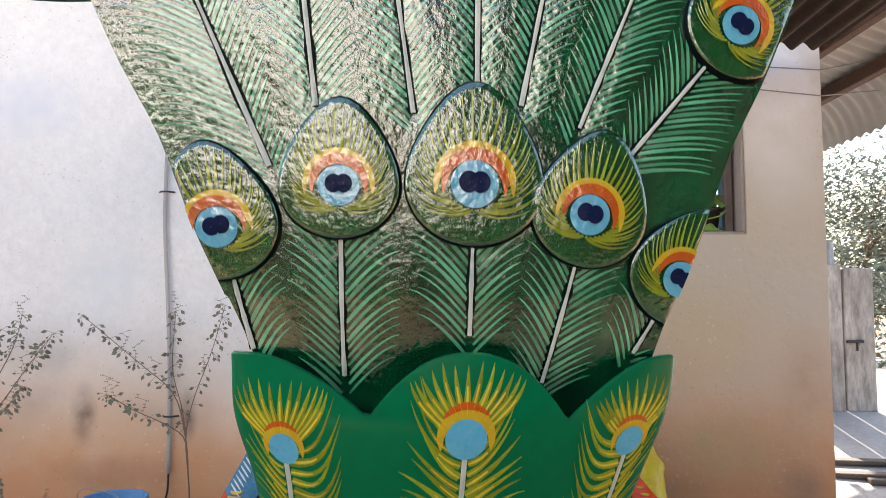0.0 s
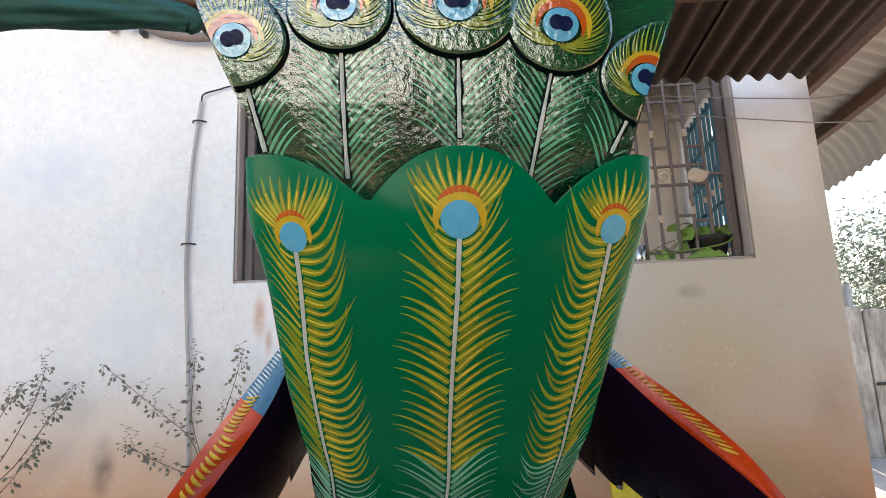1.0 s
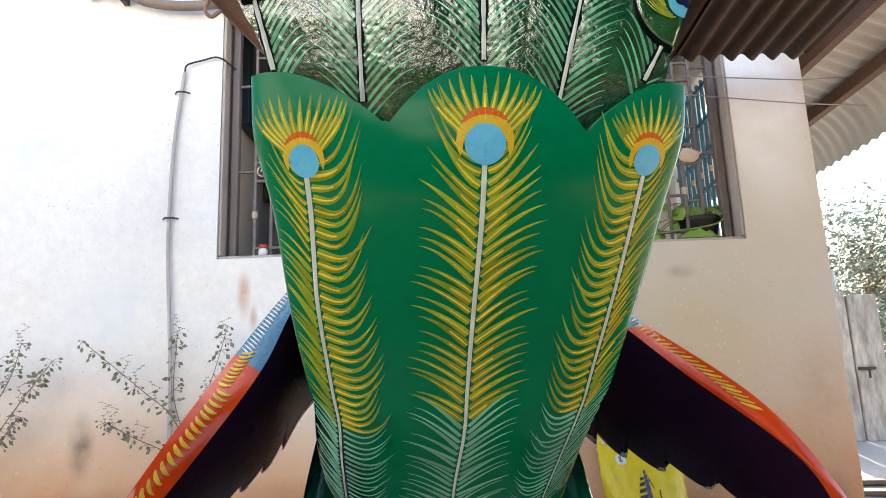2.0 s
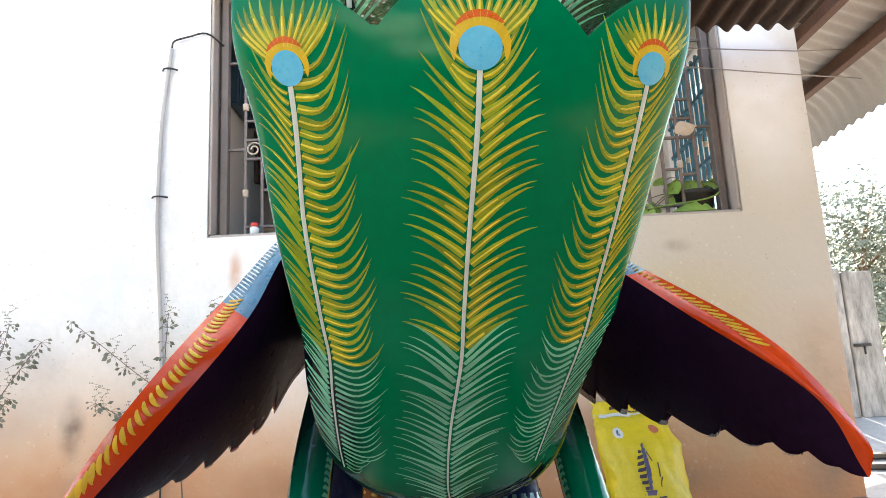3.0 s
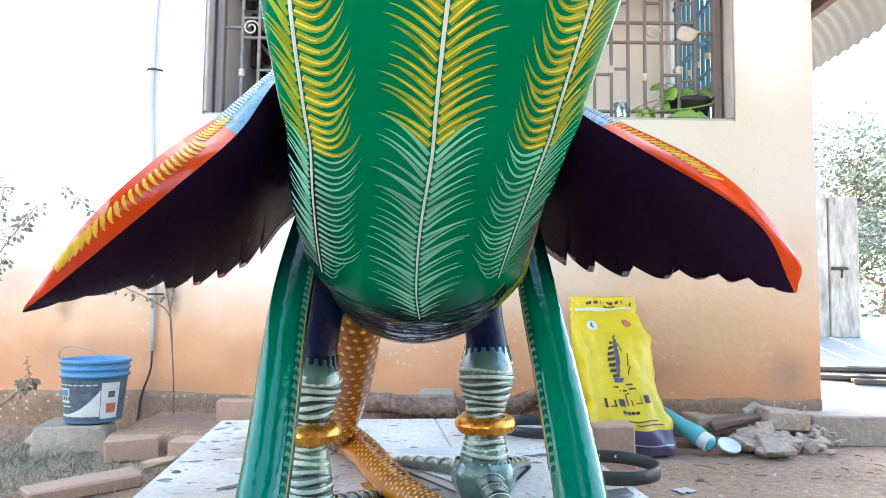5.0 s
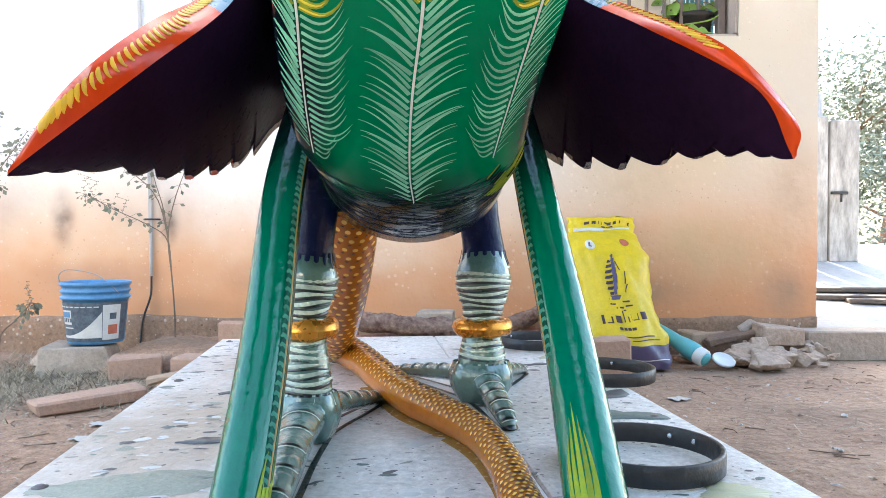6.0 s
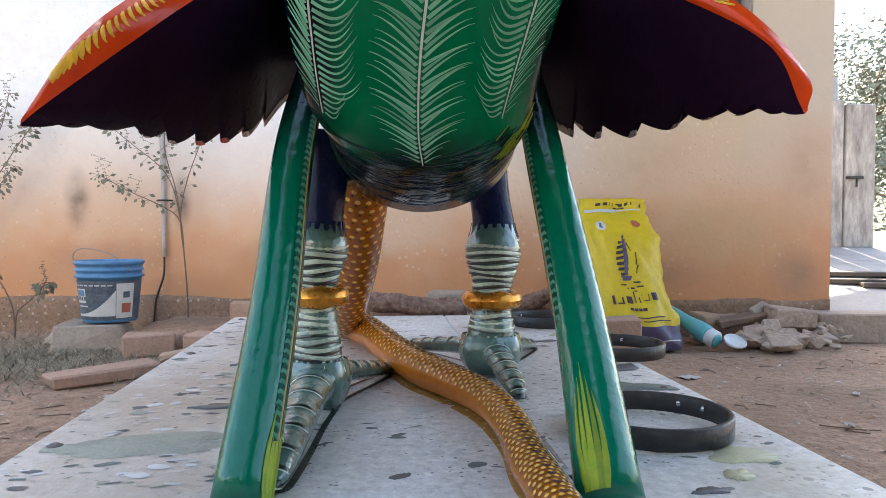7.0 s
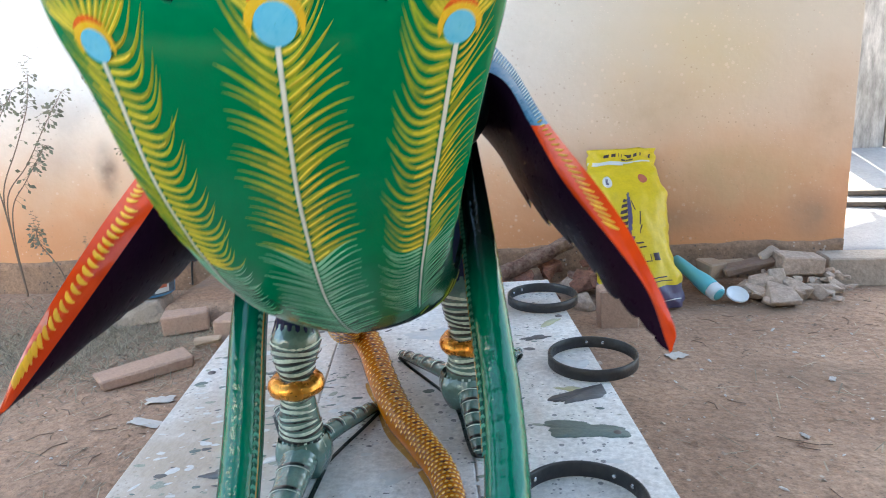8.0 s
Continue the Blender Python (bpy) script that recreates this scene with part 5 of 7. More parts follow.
def relief(x, z):
    i, j = (z - 1.0) / 0.0025, (x + 0.46) / 0.0025
    i, j = min(max(i, 0), 431.99), min(max(j, 0), 367.99)
    a_, b_ = int(i), int(j)
    u, v = i - a_, j - b_
    return float((1 - u) * ((1 - v) * RELIEF[a_, b_] + v * RELIEF[a_, b_ + 1]) + u * ((1 - v) * RELIEF[a_ + 1, b_] + v * RELIEF[a_ + 1, b_ + 1]))


def fan_plane(x, z, out=0.0):
    y = float(np.interp(z, (1.0, 1.07, 1.15, 1.20, 1.27, 1.5, 2.1), (0.790, 0.768, 0.737, 0.724, 0.714, 0.698, 0.66)))
    return Vector((x, y + 0.11 * x - out, z))


def fan_at(x, z, out=0.0):
    """A point of the carved fan, 'out' metres in front of its relief."""
    return fan_plane(x, z, out - 0.006 + relief(x, z))


def fan_normal(x, z):
    e = 0.004
    n_ = (fan_at(x + e, z) - fan_at(x - e, z)).cross(fan_at(x, z + e) - fan_at(x, z - e)).normalized()
    return n_ if n_.y < 0 else -n_


b = Build(CRACKLE)
rowsf = []
EDGE_FINE = spline(EDGE[::6].tolist() + [EDGE[-1].tolist()], 300)
for hx, z in EDGE_FINE:
    hl, hr = hx * (1.0 if z > 1.2 else 0.99), hx * (0.955 if z < 1.55 else 1.0)
    rowsf.append([fan_at(-hl + (hl + hr) * i / 160, z, 0.002 + 0.0012 * wobble(i * 0.04, z * 6, 0, 2.0)) for i in range(161)])
rowsb = [[fan_plane(q.x, q.z, -0.016) for q in r] for r in rowsf]
b.grid(rowsf)
b.grid(rowsb, BLACK_GREEN)
for s in (0, -1):
    b.grid([[r[s] for r in rowsf], [r[s] for r in rowsb]], LEG_PALE)
part("panel", b, fan, "dark green varnished panel")


def fan_stroke(b, pts, widths, m, out, lift):
    b.stroke([fan_at(x, z, out) for x, z in pts], [fan_normal(x, z) for x, z in pts], widths, m, lift)


def inside_fan(x, z):
    hx = np.interp(z, EDGE[:, 1], EDGE[:, 0])
    return -hx * 0.985 < x < hx * (0.94 if z < 1.55 else 0.985)


def dome(k):
    """Height of a feather's head, from its middle (0) to its rim (1)."""
    return 0.0075 + 0.0018 * max(0.0, 1 - min(k, 1.0) ** 2.0)


def head_k(q, hd, ax, cr, R):
    """Where a point lies on a drop-shaped head, from its middle (0) to its rim (1)."""
    d = q - hd
    a_, c_ = d.dot(ax), d.dot(cr)
    an = math.atan2(c_, a_)
    drop = 1 + 0.35 * max(0, math.cos(an)) ** 3
    return math.hypot(a_ / (R * (1.10 if a_ > 0 else 0.88) * drop), c_ / R)


def quad_disc(hd, ax, cr, rad, R, m, out, stretch=1.0, up=0.0, a0=0.0, a1=2 * math.pi, inner=0.03, centre=None):
    """A disc or crescent painted on the swell of a feather's head."""
    b = Build(m)
    rg = []
    top_ = centre or hd
    for k in (inner, (1 + inner) / 2, 1.0):
        ring = []
        for i in range(29):
            an = a0 + (a1 - a0) * i / 28
            kk = k if inner < 0.1 else 1 - (1 - k) * max(0.03, math.sin(math.pi * i / 28) ** 0.6)
            q = top_ + ax * (rad * kk * math.cos(an) * stretch + up) + cr * (rad * kk * math.sin(an))
            lim = float(np.interp(q.y, EDGE[:, 1], EDGE[:, 0]))
            ring.append(fan_plane(max(-0.99 * lim, min(0.945 * lim, q.x)), q.y, dome(head_k(q, hd, ax, cr, R)) + out))
        rg.append(ring)
    b.grid(rg)
    return b


def away(q, a, c):
    """How far a point lies from the line of a quill."""
    d = c - a
    t = min(max((q - a).dot(d) / d.length_squared, 0.0), 1.25)
    return (q - a - d * t).length


def fan_feather(base, tip, w0, w1, eye_r, seed, side_reach=(1.0, 1.0)):
    """One carved feather: a drop-shaped head with its eye, a quill and barbs on both sides."""
    rr = random.Random(seed)
    a, c = Vector(base), Vector(tip)
    ax = (c - a).normalized()
    cr = Vector((ax.y, -ax.x))
    length = (c - a).length
    hd = c + ax * 0.008
    R = eye_r * 2.5
    eye_r *= 0.86
    b = Build(FAN_GREEN)
    rings = []
    for k in (0.02, 0.15, 0.3, 0.45, 0.6, 0.72, 0.84, 0.93, 1.0):
        ring = []
        for i in range(41):
            an = 2 * math.pi * i / 40
            drop = 1 + 0.35 * max(0, math.cos(an)) ** 3
            q = hd + ax * (R * (1.10 if math.cos(an) > 0 else 0.88) * k * math.cos(an) * drop) + cr * (R * k * math.sin(an) * 1.0)
            lim = float(np.interp(q.y, EDGE[:, 1], EDGE[:, 0]))
            ring.append(fan_plane(max(-0.985 * lim, min(0.94 * lim, q.x)), q.y, dome(k) + 0.0008 * wobble(q.x * 9, q.y * 9, seed, 3.0)))
        rings.append(ring)
    b.grid(rings)
    # near-black skirt puts the shade of the groove round the head into colour
    b.grid([rings[-1], [fan_plane(*(lambda q: (q.x, q.y))(hd + (Vector((p_.x, p_.z)) - hd) * (1.045 + 0.03 * wobble(p_.x * 3, p_.z * 3, seed, 4.0))), -0.002) for p_ in rings[-1]]], BLACK_GREEN)
    head = part("feather", b, fan, "drop-shaped green feather head with yellow strokes")
    # barbs
    b = Build(MINT_FAN)
    t0 = -0.02
    while t0 < length - 0.004:
        for sd in (-1, 1):
            wid = (w0 + (w1 - w0) * max(0, t0) / length) * rr.uniform(0.9, 1.1) * side_reach[0 if sd < 0 else 1]
            pts = []
            for i in range(8):
                t = i / 7
                q = a + ax * (t0 + wid * 0.80 * (1 - (1 - t) ** 1.5)) + cr * sd * (0.004 + wid * t)
                own = away(q, a, c)
                if inside_fan(q.x, q.y) and q.y > 1.075 and all(away(q, Vector(o[0]), Vector(o[1])) > own * 0.92 for o in FAN_FEATHERS if o[0] != base):
                    pts.append((q.x, q.y))
                else:
                    break
            if len(pts) > 2:
                fan_stroke(b, pts, taper(len(pts), rr.uniform(0.0015, 0.0027), 0.3), MINT_FAN, 0.0030, 0.00010)
        t0 += rr.uniform(0.0080, 0.0108)
    tagged(part("barb", b, head, "mint green painted barbs"), kind="stuff")
    stem = [a + ax * (length * i / 14) for i in range(15)]
    stem = [(q.x, q.y) for q in stem if inside_fan(q.x, q.y)]
    if len(stem) > 3:
        b = Build(WHITE_PAINT)
        # wider near-black band under the quill paints in its dark groove
        fan_stroke(b, stem, [0.0046 * rr.uniform(0.6, 1.3) for _ in stem], BLACK_GREEN, 0.0036, 0.0004)
        fan_stroke(b, stem, [(0.0025 - 0.0007 * i / len(stem)) * rr.uniform(0.75, 1.2) for i in range(len(stem))], WHITE_PAINT, 0.0055, 0.0012)
        part("quill", b, head, "white raised quill")
    # strokes round the eye
    b = Build(OLIVE_FAN)
    for i in range(36):
        an = (-1 + 2 * (i + 0.5) / 36) * 0.82 * math.pi
        r0, r1 = eye_r * 1.25, R * 0.95 * (1 + 0.35 * max(0, math.cos(an)) ** 3) * rr.uniform(0.9, 1.0)
        pts, ls = [], []
        for t in np.linspace(0, 1, 7):
            r = r0 + (r1 - r0) * t
            sweep = an * (1.24 - 0.40 * t) if abs(an) > 0.5 else an * (1.1 - 0.2 * t)
            q = hd + ax * (r * math.cos(sweep) * (1.08 if math.cos(sweep) > 0 else 0.86) + 0.008 * t * abs(math.sin(an))) + cr * (r * math.sin(sweep) * 1.0)
            if not inside_fan(q.x, q.y):
                break
            pts.append((q.x, q.y))
            ls.append(dome(head_k(q, hd, ax, cr, R)) + 0.0016)
        if len(pts) > 3:
            swell = [(FAN_N + Vector((x - hd.x, 0, z - hd.y)) * (0.22 / R * min(1.0, 0.017 / R * 2.2))).normalized() for x, z in pts]
            b.stroke([fan_plane(x, z, l) for (x, z), l in zip(pts, ls)], swell, taper(len(pts), rr.uniform(0.0013, 0.0023), 0.3), OLIVE_FAN, 0.00010)
    tagged(part("eye_stroke", b, head, "fine yellow strokes round the eye"), kind="stuff")
    part("outer_ring", quad_disc(hd, ax, cr, eye_r * 1.74, R, RING_YELLOW_FAN, 0.0020, 1.0, 0.002, -1.9, 1.9, 0.66), head, "yellow crescent")
    part("inner_ring", quad_disc(hd, ax, cr, eye_r * 1.42, R, RING_ORANGE_FAN, 0.0024, 1.0, 0.003, -2.0, 2.0, 0.62), head, "orange-red crescent")
    part("eye", quad_disc(hd, ax, cr, eye_r, R, BLUE_FAN, 0.0029), head, "light blue disc")
    for s in (-1, 1):
        part("pupil", quad_disc(hd, ax, cr, eye_r * 0.42, R, NAVY, 0.0036 + 0.0003 * s, 1.1, centre=hd + cr * (eye_r * 0.24 * s) + ax * (eye_r * 0.08)), head, "dark navy lobe")


for row in FAN_FEATHERS:
    fan_feather(*row)

# ---- the amber snake under the bird ----
sn = Build(SNAKE)
SN = spline([(-0.18, 1.56, 0.70, 0.062), (-0.213, 1.66, 0.545, 0.063), (-0.266, 1.90, 0.36, 0.062), (-0.325, 2.14, 0.215, 0.058), (-0.350, 2.31, 0.158, 0.052), (-0.312, 2.27, 0.150, 0.049), (-0.240, 2.11, 0.145, 0.046), (-0.158, 1.87, 0.141, 0.043), (-0.080, 1.665, 0.139, 0.041), (-0.002, 1.52, 0.137, 0.037), (0.064, 1.385, 0.134, 0.034), (0.098, 1.22, 0.131, 0.031), (0.108, 1.05, 0.129, 0.030), (0.123, 0.92, 0.127, 0.029), (0.131, 0.78, 0.124, 0.026), (0.05, 0.66, 0.110, 0.010)], 150)
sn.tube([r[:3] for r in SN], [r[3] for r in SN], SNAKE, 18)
side = None
for i in range(1, 149):
    c, t = Vector(SN[i][:3]), (Vector(SN[i + 1][:3]) - Vector(SN[i - 1][:3])).normalized()
    ref = Vector((0, 0, 1)) if i > 42 else Vector((0, -1, 0.3))
    s_ = t.cross(ref).normalized()
    up = s_.cross(t).normalized()
    r = SN[i][3]
    gap = 0.39 if i < 42 else 0.36
    for k in range(-6, 7):
        q = (k + (0.5 if i % 2 else 0)) * gap
        if abs(q) > (1.6 if i < 42 else 1.12):
            continue
        d = (s_ * math.sin(q) + up * math.cos(q)).normalized()
        e = t.cross(d).normalized()
        c0 = c + d * (r + 0.0012)
        rr_ = (0.0046 if i < 42 else 0.0040) * (r / 0.04) ** 0.6
        sn.patch([c0 - d * 0.0012 + (t * math.cos(a) + e * math.sin(a) * 1.15) * rr_ for a in np.linspace(0, 2 * math.pi, 9)[:-1]], c0 + d * 0.0008, SNAKE_DOT)
        if i < 42:
            c1 = c0 + t * 0.012 + e * 0.004
            sn.patch([c1 - d * 0.0012 + (t * math.cos(a) * 0.7 + e * math.sin(a) * 1.3) * 0.0038 for a in np.linspace(0, 2 * math.pi, 9)[:-1]], c1 + d * 0.0004, SNAKE_DARK)
        if i >= 42 and abs(q) < 1.3:
            c1 = c0 + t * 0.0075
            sn.stroke([c1 - e * 0.006 - d * 0.001, c1 + t * 0.002, c1 + e * 0.006 - d * 0.001], [d] * 3, [0.0005, 0.0015, 0.0005], SNAKE_DARK, 0.0006)
    if i > 42 and i % 2:
        c0 = c + up * (r + 0.0006)
        sn.stroke([c0 - s_ * 0.006 - t * 0.004, c0, c0 + s_ * 0.006 - t * 0.004], [up] * 3, [0.0008, 0.0022, 0.0008], SNAKE_DARK, 0.0022)
tagged(part("snake_statue", sn), "glossy amber snake figure with gold dots across the board", "statue")

# ---- the board under the statue ----
board = thing("platform", "low grey-painted board platform splashed with paint", "platform")
HALF, BY0, BY1 = 0.645, -0.50, 1.98
for y in (-0.3, 0.55, 1.4, 1.85):
    bed = Build(TIMBER)
    bed.box((2 * HALF - 0.1, 0.09, 0.10), Matrix.Translation(local(0, y, 0.002)) @ pose(0, 0, 0, 0, 0, 6.5), None, 0.004)
    part("bearer", bed, board, "brown timber bearer under the boards")
for i in range(3):
    x = -HALF + (i + 0.5) * 2 * HALF / 3
    plank = Build(BOARD)
    plank.box((2 * HALF / 3 - 0.0020, BY1 - BY0, 0.045), Matrix.Translation(local(x, (BY0 + BY1) / 2, DECK - 0.0225 + 0.0004 * (i % 2))) @ pose(0, 0, 0, 0, 0, 6.5), None, 0.004)
    part("plank", plank, board)
bolt = Build(STEEL_BROWN)
bolt.lathe([(0.013, 0), (0.013, 0.002), (0.008, 0.003), (0.007, 0.005), (0.003, 0.0055)], None, None, 14)
bolt_me = bolt.mesh("bolt")
for x, y in ((-0.60, 0.30), (-0.60, 1.15), (-0.60, 1.90), (0.585, 0.62), (0.60, 1.50), (-0.585, -0.3), (0.60, -0.35)):
    share("bolt", bolt_me, Matrix.Translation(local(x, y, DECK)), board)


def splash(centre, rx, ry, turn, m, label, seed, h=0.0012):
    b = Build(m)
    ring = []
    for i in range(72):
        a = 2 * math.pi * i / 72
        k = 1 + 0.55 * wobble(math.cos(a) * 1.3, math.sin(a) * 1.3, seed, 1.0) + 0.16 * wobble(math.cos(a) * 4, math.sin(a) * 4, seed, 1.3)
        x, y = rx * k * math.cos(a), ry * k * math.sin(a)
        px_, py_ = centre[0] + x * math.cos(turn) - y * math.sin(turn), centre[1] + x * math.sin(turn) + y * math.cos(turn)
        over = (px_ + 0.03) * LEANX + (py_ - 0.96) * LEANY
        px_ -= max(0.0, over - 0.615) + min(0.0, over + 0.615)
        ring.append((px_, py_, DECK + 0.0005))
    top = [(x * 0.97 + centre[0] * 0.03, y * 0.97 + centre[1] * 0.03, DECK + h) for x, y, z in ring]
    b.grid([ring + ring[:1], top + top[:1]])
    b.patch(top, (centre[0], centre[1], DECK + h + 0.0004), m)
    part("paint_splash", b, board, label)


LARGE_SPLASHES = [
        ((-0.50, 1.20), 0.16, 0.055, 0.2, STAIN_GREEN, "dried grey-green paint"), ((-0.36, 1.27), 0.03, 0.016, 0.3, STAIN_YELLOW, "dried yellow paint"),
        ((0.40, 1.66), 0.10, 0.05, -0.1, STAIN_TEAL, "dried grey-green paint"), ((0.41, 1.86), 0.095, 0.04, 0.5, STAIN_DARK, "dried dark paint"),
        ((0.40, 1.89), 0.05, 0.014, -0.3, STAIN_YELLOW, "dried yellow paint"), ((0.46, 1.17), 0.06, 0.035, 0.2, STAIN_YELLOW, "dried yellow-green paint"),
        ((0.42, 1.08), 0.028, 0.018, 1.0, STAIN_YELLOW, "dried yellow paint"), ((-0.46, 1.45), 0.06, 0.02, 0.2, STAIN_DARK, "dried dark paint")]
SMALL_SPLASHES = [
        ((-0.42, 1.45), 0.035, 0.014, 0.2, STAIN_WHITE, "dried white paint"), ((-0.36, 1.52), 0.04, 0.016, 0.5, STAIN_WHITE, "dried white paint"),
        ((-0.55, 1.90), 0.05, 0.016, 0.8, STAIN_DARK, "dried dark paint"), ((-0.50, 2.05), 0.07, 0.016, 0.6, STAIN_DARK, "dried dark paint"),
        ((-0.62, 2.2), 0.06, 0.018, 0.4, STAIN_WHITE, "dried white paint"), ((-0.30, 1.30), 0.024, 0.014, 0.0, STAIN_WHITE, "dried white paint"),
        ((0.02, 2.35), 0.16, 0.05, 0.1, STAIN_WHITE, "dried white paint"), ((0.40, 2.05), 0.07, 0.05, 0.4, STAIN_WHITE, "dried white paint"),
        ((0.30, 2.30), 0.05, 0.02, 0.4, STAIN_DARK, "dried dark paint"), ((-0.05, 1.45), 0.05, 0.03, 0.6, STAIN_WHITE, "dried white paint"),
        ((-0.42, 1.75), 0.045, 0.012, 0.7, STAIN_DARK, "dried dark paint"), ((-0.40, 1.95), 0.03, 0.012, 0.2, STAIN_WHITE, "dried white paint"),
        ((0.36, 2.45), 0.05, 0.02, 0.9, STAIN_YELLOW, "dried ochre paint"), ((0.36, 1.02), 0.03, 0.012, 0.2, STAIN_DARK, "dried dark paint")]
for i, (c, rx, ry, turn, m, lab) in enumerate(LARGE_SPLASHES + SMALL_SPLASHES):
    splash(c, rx, ry, turn, m, lab, i * 3.7, 0.0012 + 0.0006 * (i % 4))
# flakes and drips of old paint
flake = Build(STAIN_DARK)
rr = random.Random(61)
for i in range(1050):
    lx, ly = (rr.uniform(-0.62, -0.15), rr.uniform(0.1, 1.9)) if i < 760 else (rr.uniform(-0.15, 0.62), rr.uniform(0.1, 1.95))
    q = local(lx, ly, DECK + 0.0008)
    L, thin, a = 0.003 + 0.020 * rr.random() ** 2, rr.uniform(0.2, 0.7), rr.gauss(0.25, 0.4)
    ring = []
    for k in range(8):
        g_ = 2 * math.pi * k / 8
        u_, v_ = L * math.cos(g_) * rr.uniform(0.7, 1.2), L * thin * math.sin(g_) * rr.uniform(0.7, 1.2)
        ring.append(q + Vector((u_ * math.cos(a) - v_ * math.sin(a), u_ * math.sin(a) + v_ * math.cos(a), 0)))
    flake.patch(ring, q + Vector((0, 0, 0.0005)), rr.choice((STAIN_DARK, STAIN_WHITE, STAIN_WHITE, STAIN_TEAL, STAIN_GREEN)))
tagged(part("paint_fleck", flake, board, "specks and flakes of old paint"), kind="stuff")
# varnish that ran off the snake
spill = Build(VARNISH)
rows = []
for i in range(66, 146):
    c, t_ = Vector(SN[i][:3]), Vector(SN[i + 1][:3]) - Vector(SN[i - 1][:3])
    s_ = Vector((t_.y, -t_.x, 0)).normalized()
    l_, r_ = (SN[i][3] * 0.72 + 0.009 + 0.012 * wobble(c.x * 3, c.y * 3, k, 2.0) for k in (2, 8))
    rows.append([Vector((c.x, c.y, DECK + h_)) + s_ * o for o, h_ in ((-l_, 0.0004), (-l_ + 0.004, 0.0016), (r_ - 0.004, 0.0016), (r_, 0.0004))])
spill.grid(rows)
part("varnish_spill", spill, board, "dried amber varnish along the snake")


# ---- the two green posts ----
def post(keys, inner, foot):
    po = thing("support_post", "glossy green support post with a leaf-painted edge strip", "post", "posts under the tail")
    n = 40
    pts = [Vector(p_) for p_ in spline(keys, n)]
    rad = [0.026 + (foot - 0.026) * i / (n - 1) for i in range(n)]
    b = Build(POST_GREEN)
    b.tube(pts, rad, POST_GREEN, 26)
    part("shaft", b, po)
    s = Build(POST_STRIP)
    rows = []
    for i, p_ in enumerate(pts):
        w_ = 0.0035 + 0.002 * i / (n - 1)
        q = p_ + Vector((rad[i] * 0.92 * inner, -0.004, 0))
        rows.append([q + Vector((-0.004 * inner, -0.022, 0)), q + Vector((w_ * inner, -0.016, 0)), q + Vector((w_ * inner, 0.012, 0)), q + Vector((-0.004 * inner, 0.020, 0))])
    stop = 31 if inner < 0 else 37
    s.grid(rows[:stop], POST_STRIP, True, True)
    part("edge_strip", s, po, "dark edge strip")
    d = Build(POST_LEAF)
    for i in range(66):
        f = (4 + i * 0.535) / 40
        x = f * (n - 1)
        k = min(int(x), n - 2)
        if k > stop - 2:
            break
        q, e = rows[k][0].lerp(rows[k + 1][0], x - k), rows[k][1].lerp(rows[k + 1][1], x - k)
        dn = (pts[k + 1] - pts[k]).normalized()
        nor = (e - q).cross(dn).normalized()
        nor = nor if nor.y < 0 else -nor
        d.stroke([q.lerp(e, 0.0) + dn * 0.001, q.lerp(e, 0.35) - dn * 0.002, q.lerp(e, 0.7) + dn * 0.001, q.lerp(e, 1.0) + dn * 0.009], [nor] * 4, [0.0016, 0.0036, 0.0030, 0.0004], POST_LEAF, 0.0010)
    rim = Build(VARNISH)
    rim.stroke([r[1] for r in rows[:stop]], [Vector((inner * 0.6, -0.8, 0))] * stop, [0.0014] * stop, VARNISH, 0.0008)
    part("edge_line", rim, po, "thin tan line along the strip")
    tagged(part("leaf_trim", d, po, "row of small mint green leaves"), kind="stuff")
    y_ = Build(OLIVE)
    for k in range(-2, 3):
        ang = (-2.1 if inner < 0 else -0.25) + 0.15 * k
        arc, nor = [], []
        for j in range(8):
            f = n - 1 - j * (0.80 - 0.10 * abs(k))
            i0 = int(f)
            a_ = ang + 0.10 * k * math.sin(j * 0.5) * 0.5
            t_ = (pts[min(i0 + 1, n - 1)] - pts[min(i0, n - 2)]).normalized()
            sx = (Vector((1, 0, 0)) - t_ * t_.x).normalized()
            face = sx.cross(t_)
            face = face if face.y < 0 else -face
            d0 = sx * math.cos(a_) - face * math.sin(a_)
            c0 = pts[i0].lerp(pts[min(i0 + 1, n - 1)], f - i0)
            arc.append(c0 + d0 * (rad[i0] + 0.0008))
            nor.append(d0)
        y_.stroke(arc, nor, taper(8, 0.0056, 0.3), OLIVE, 0.0012)
    tagged(part("leaf_flame", y_, po, "olive yellow painted leaves at the foot"), kind="stuff")


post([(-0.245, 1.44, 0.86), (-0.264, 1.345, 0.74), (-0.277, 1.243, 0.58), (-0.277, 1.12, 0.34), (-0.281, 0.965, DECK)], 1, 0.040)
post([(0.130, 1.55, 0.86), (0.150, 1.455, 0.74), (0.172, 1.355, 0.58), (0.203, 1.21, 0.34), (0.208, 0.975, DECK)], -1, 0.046)

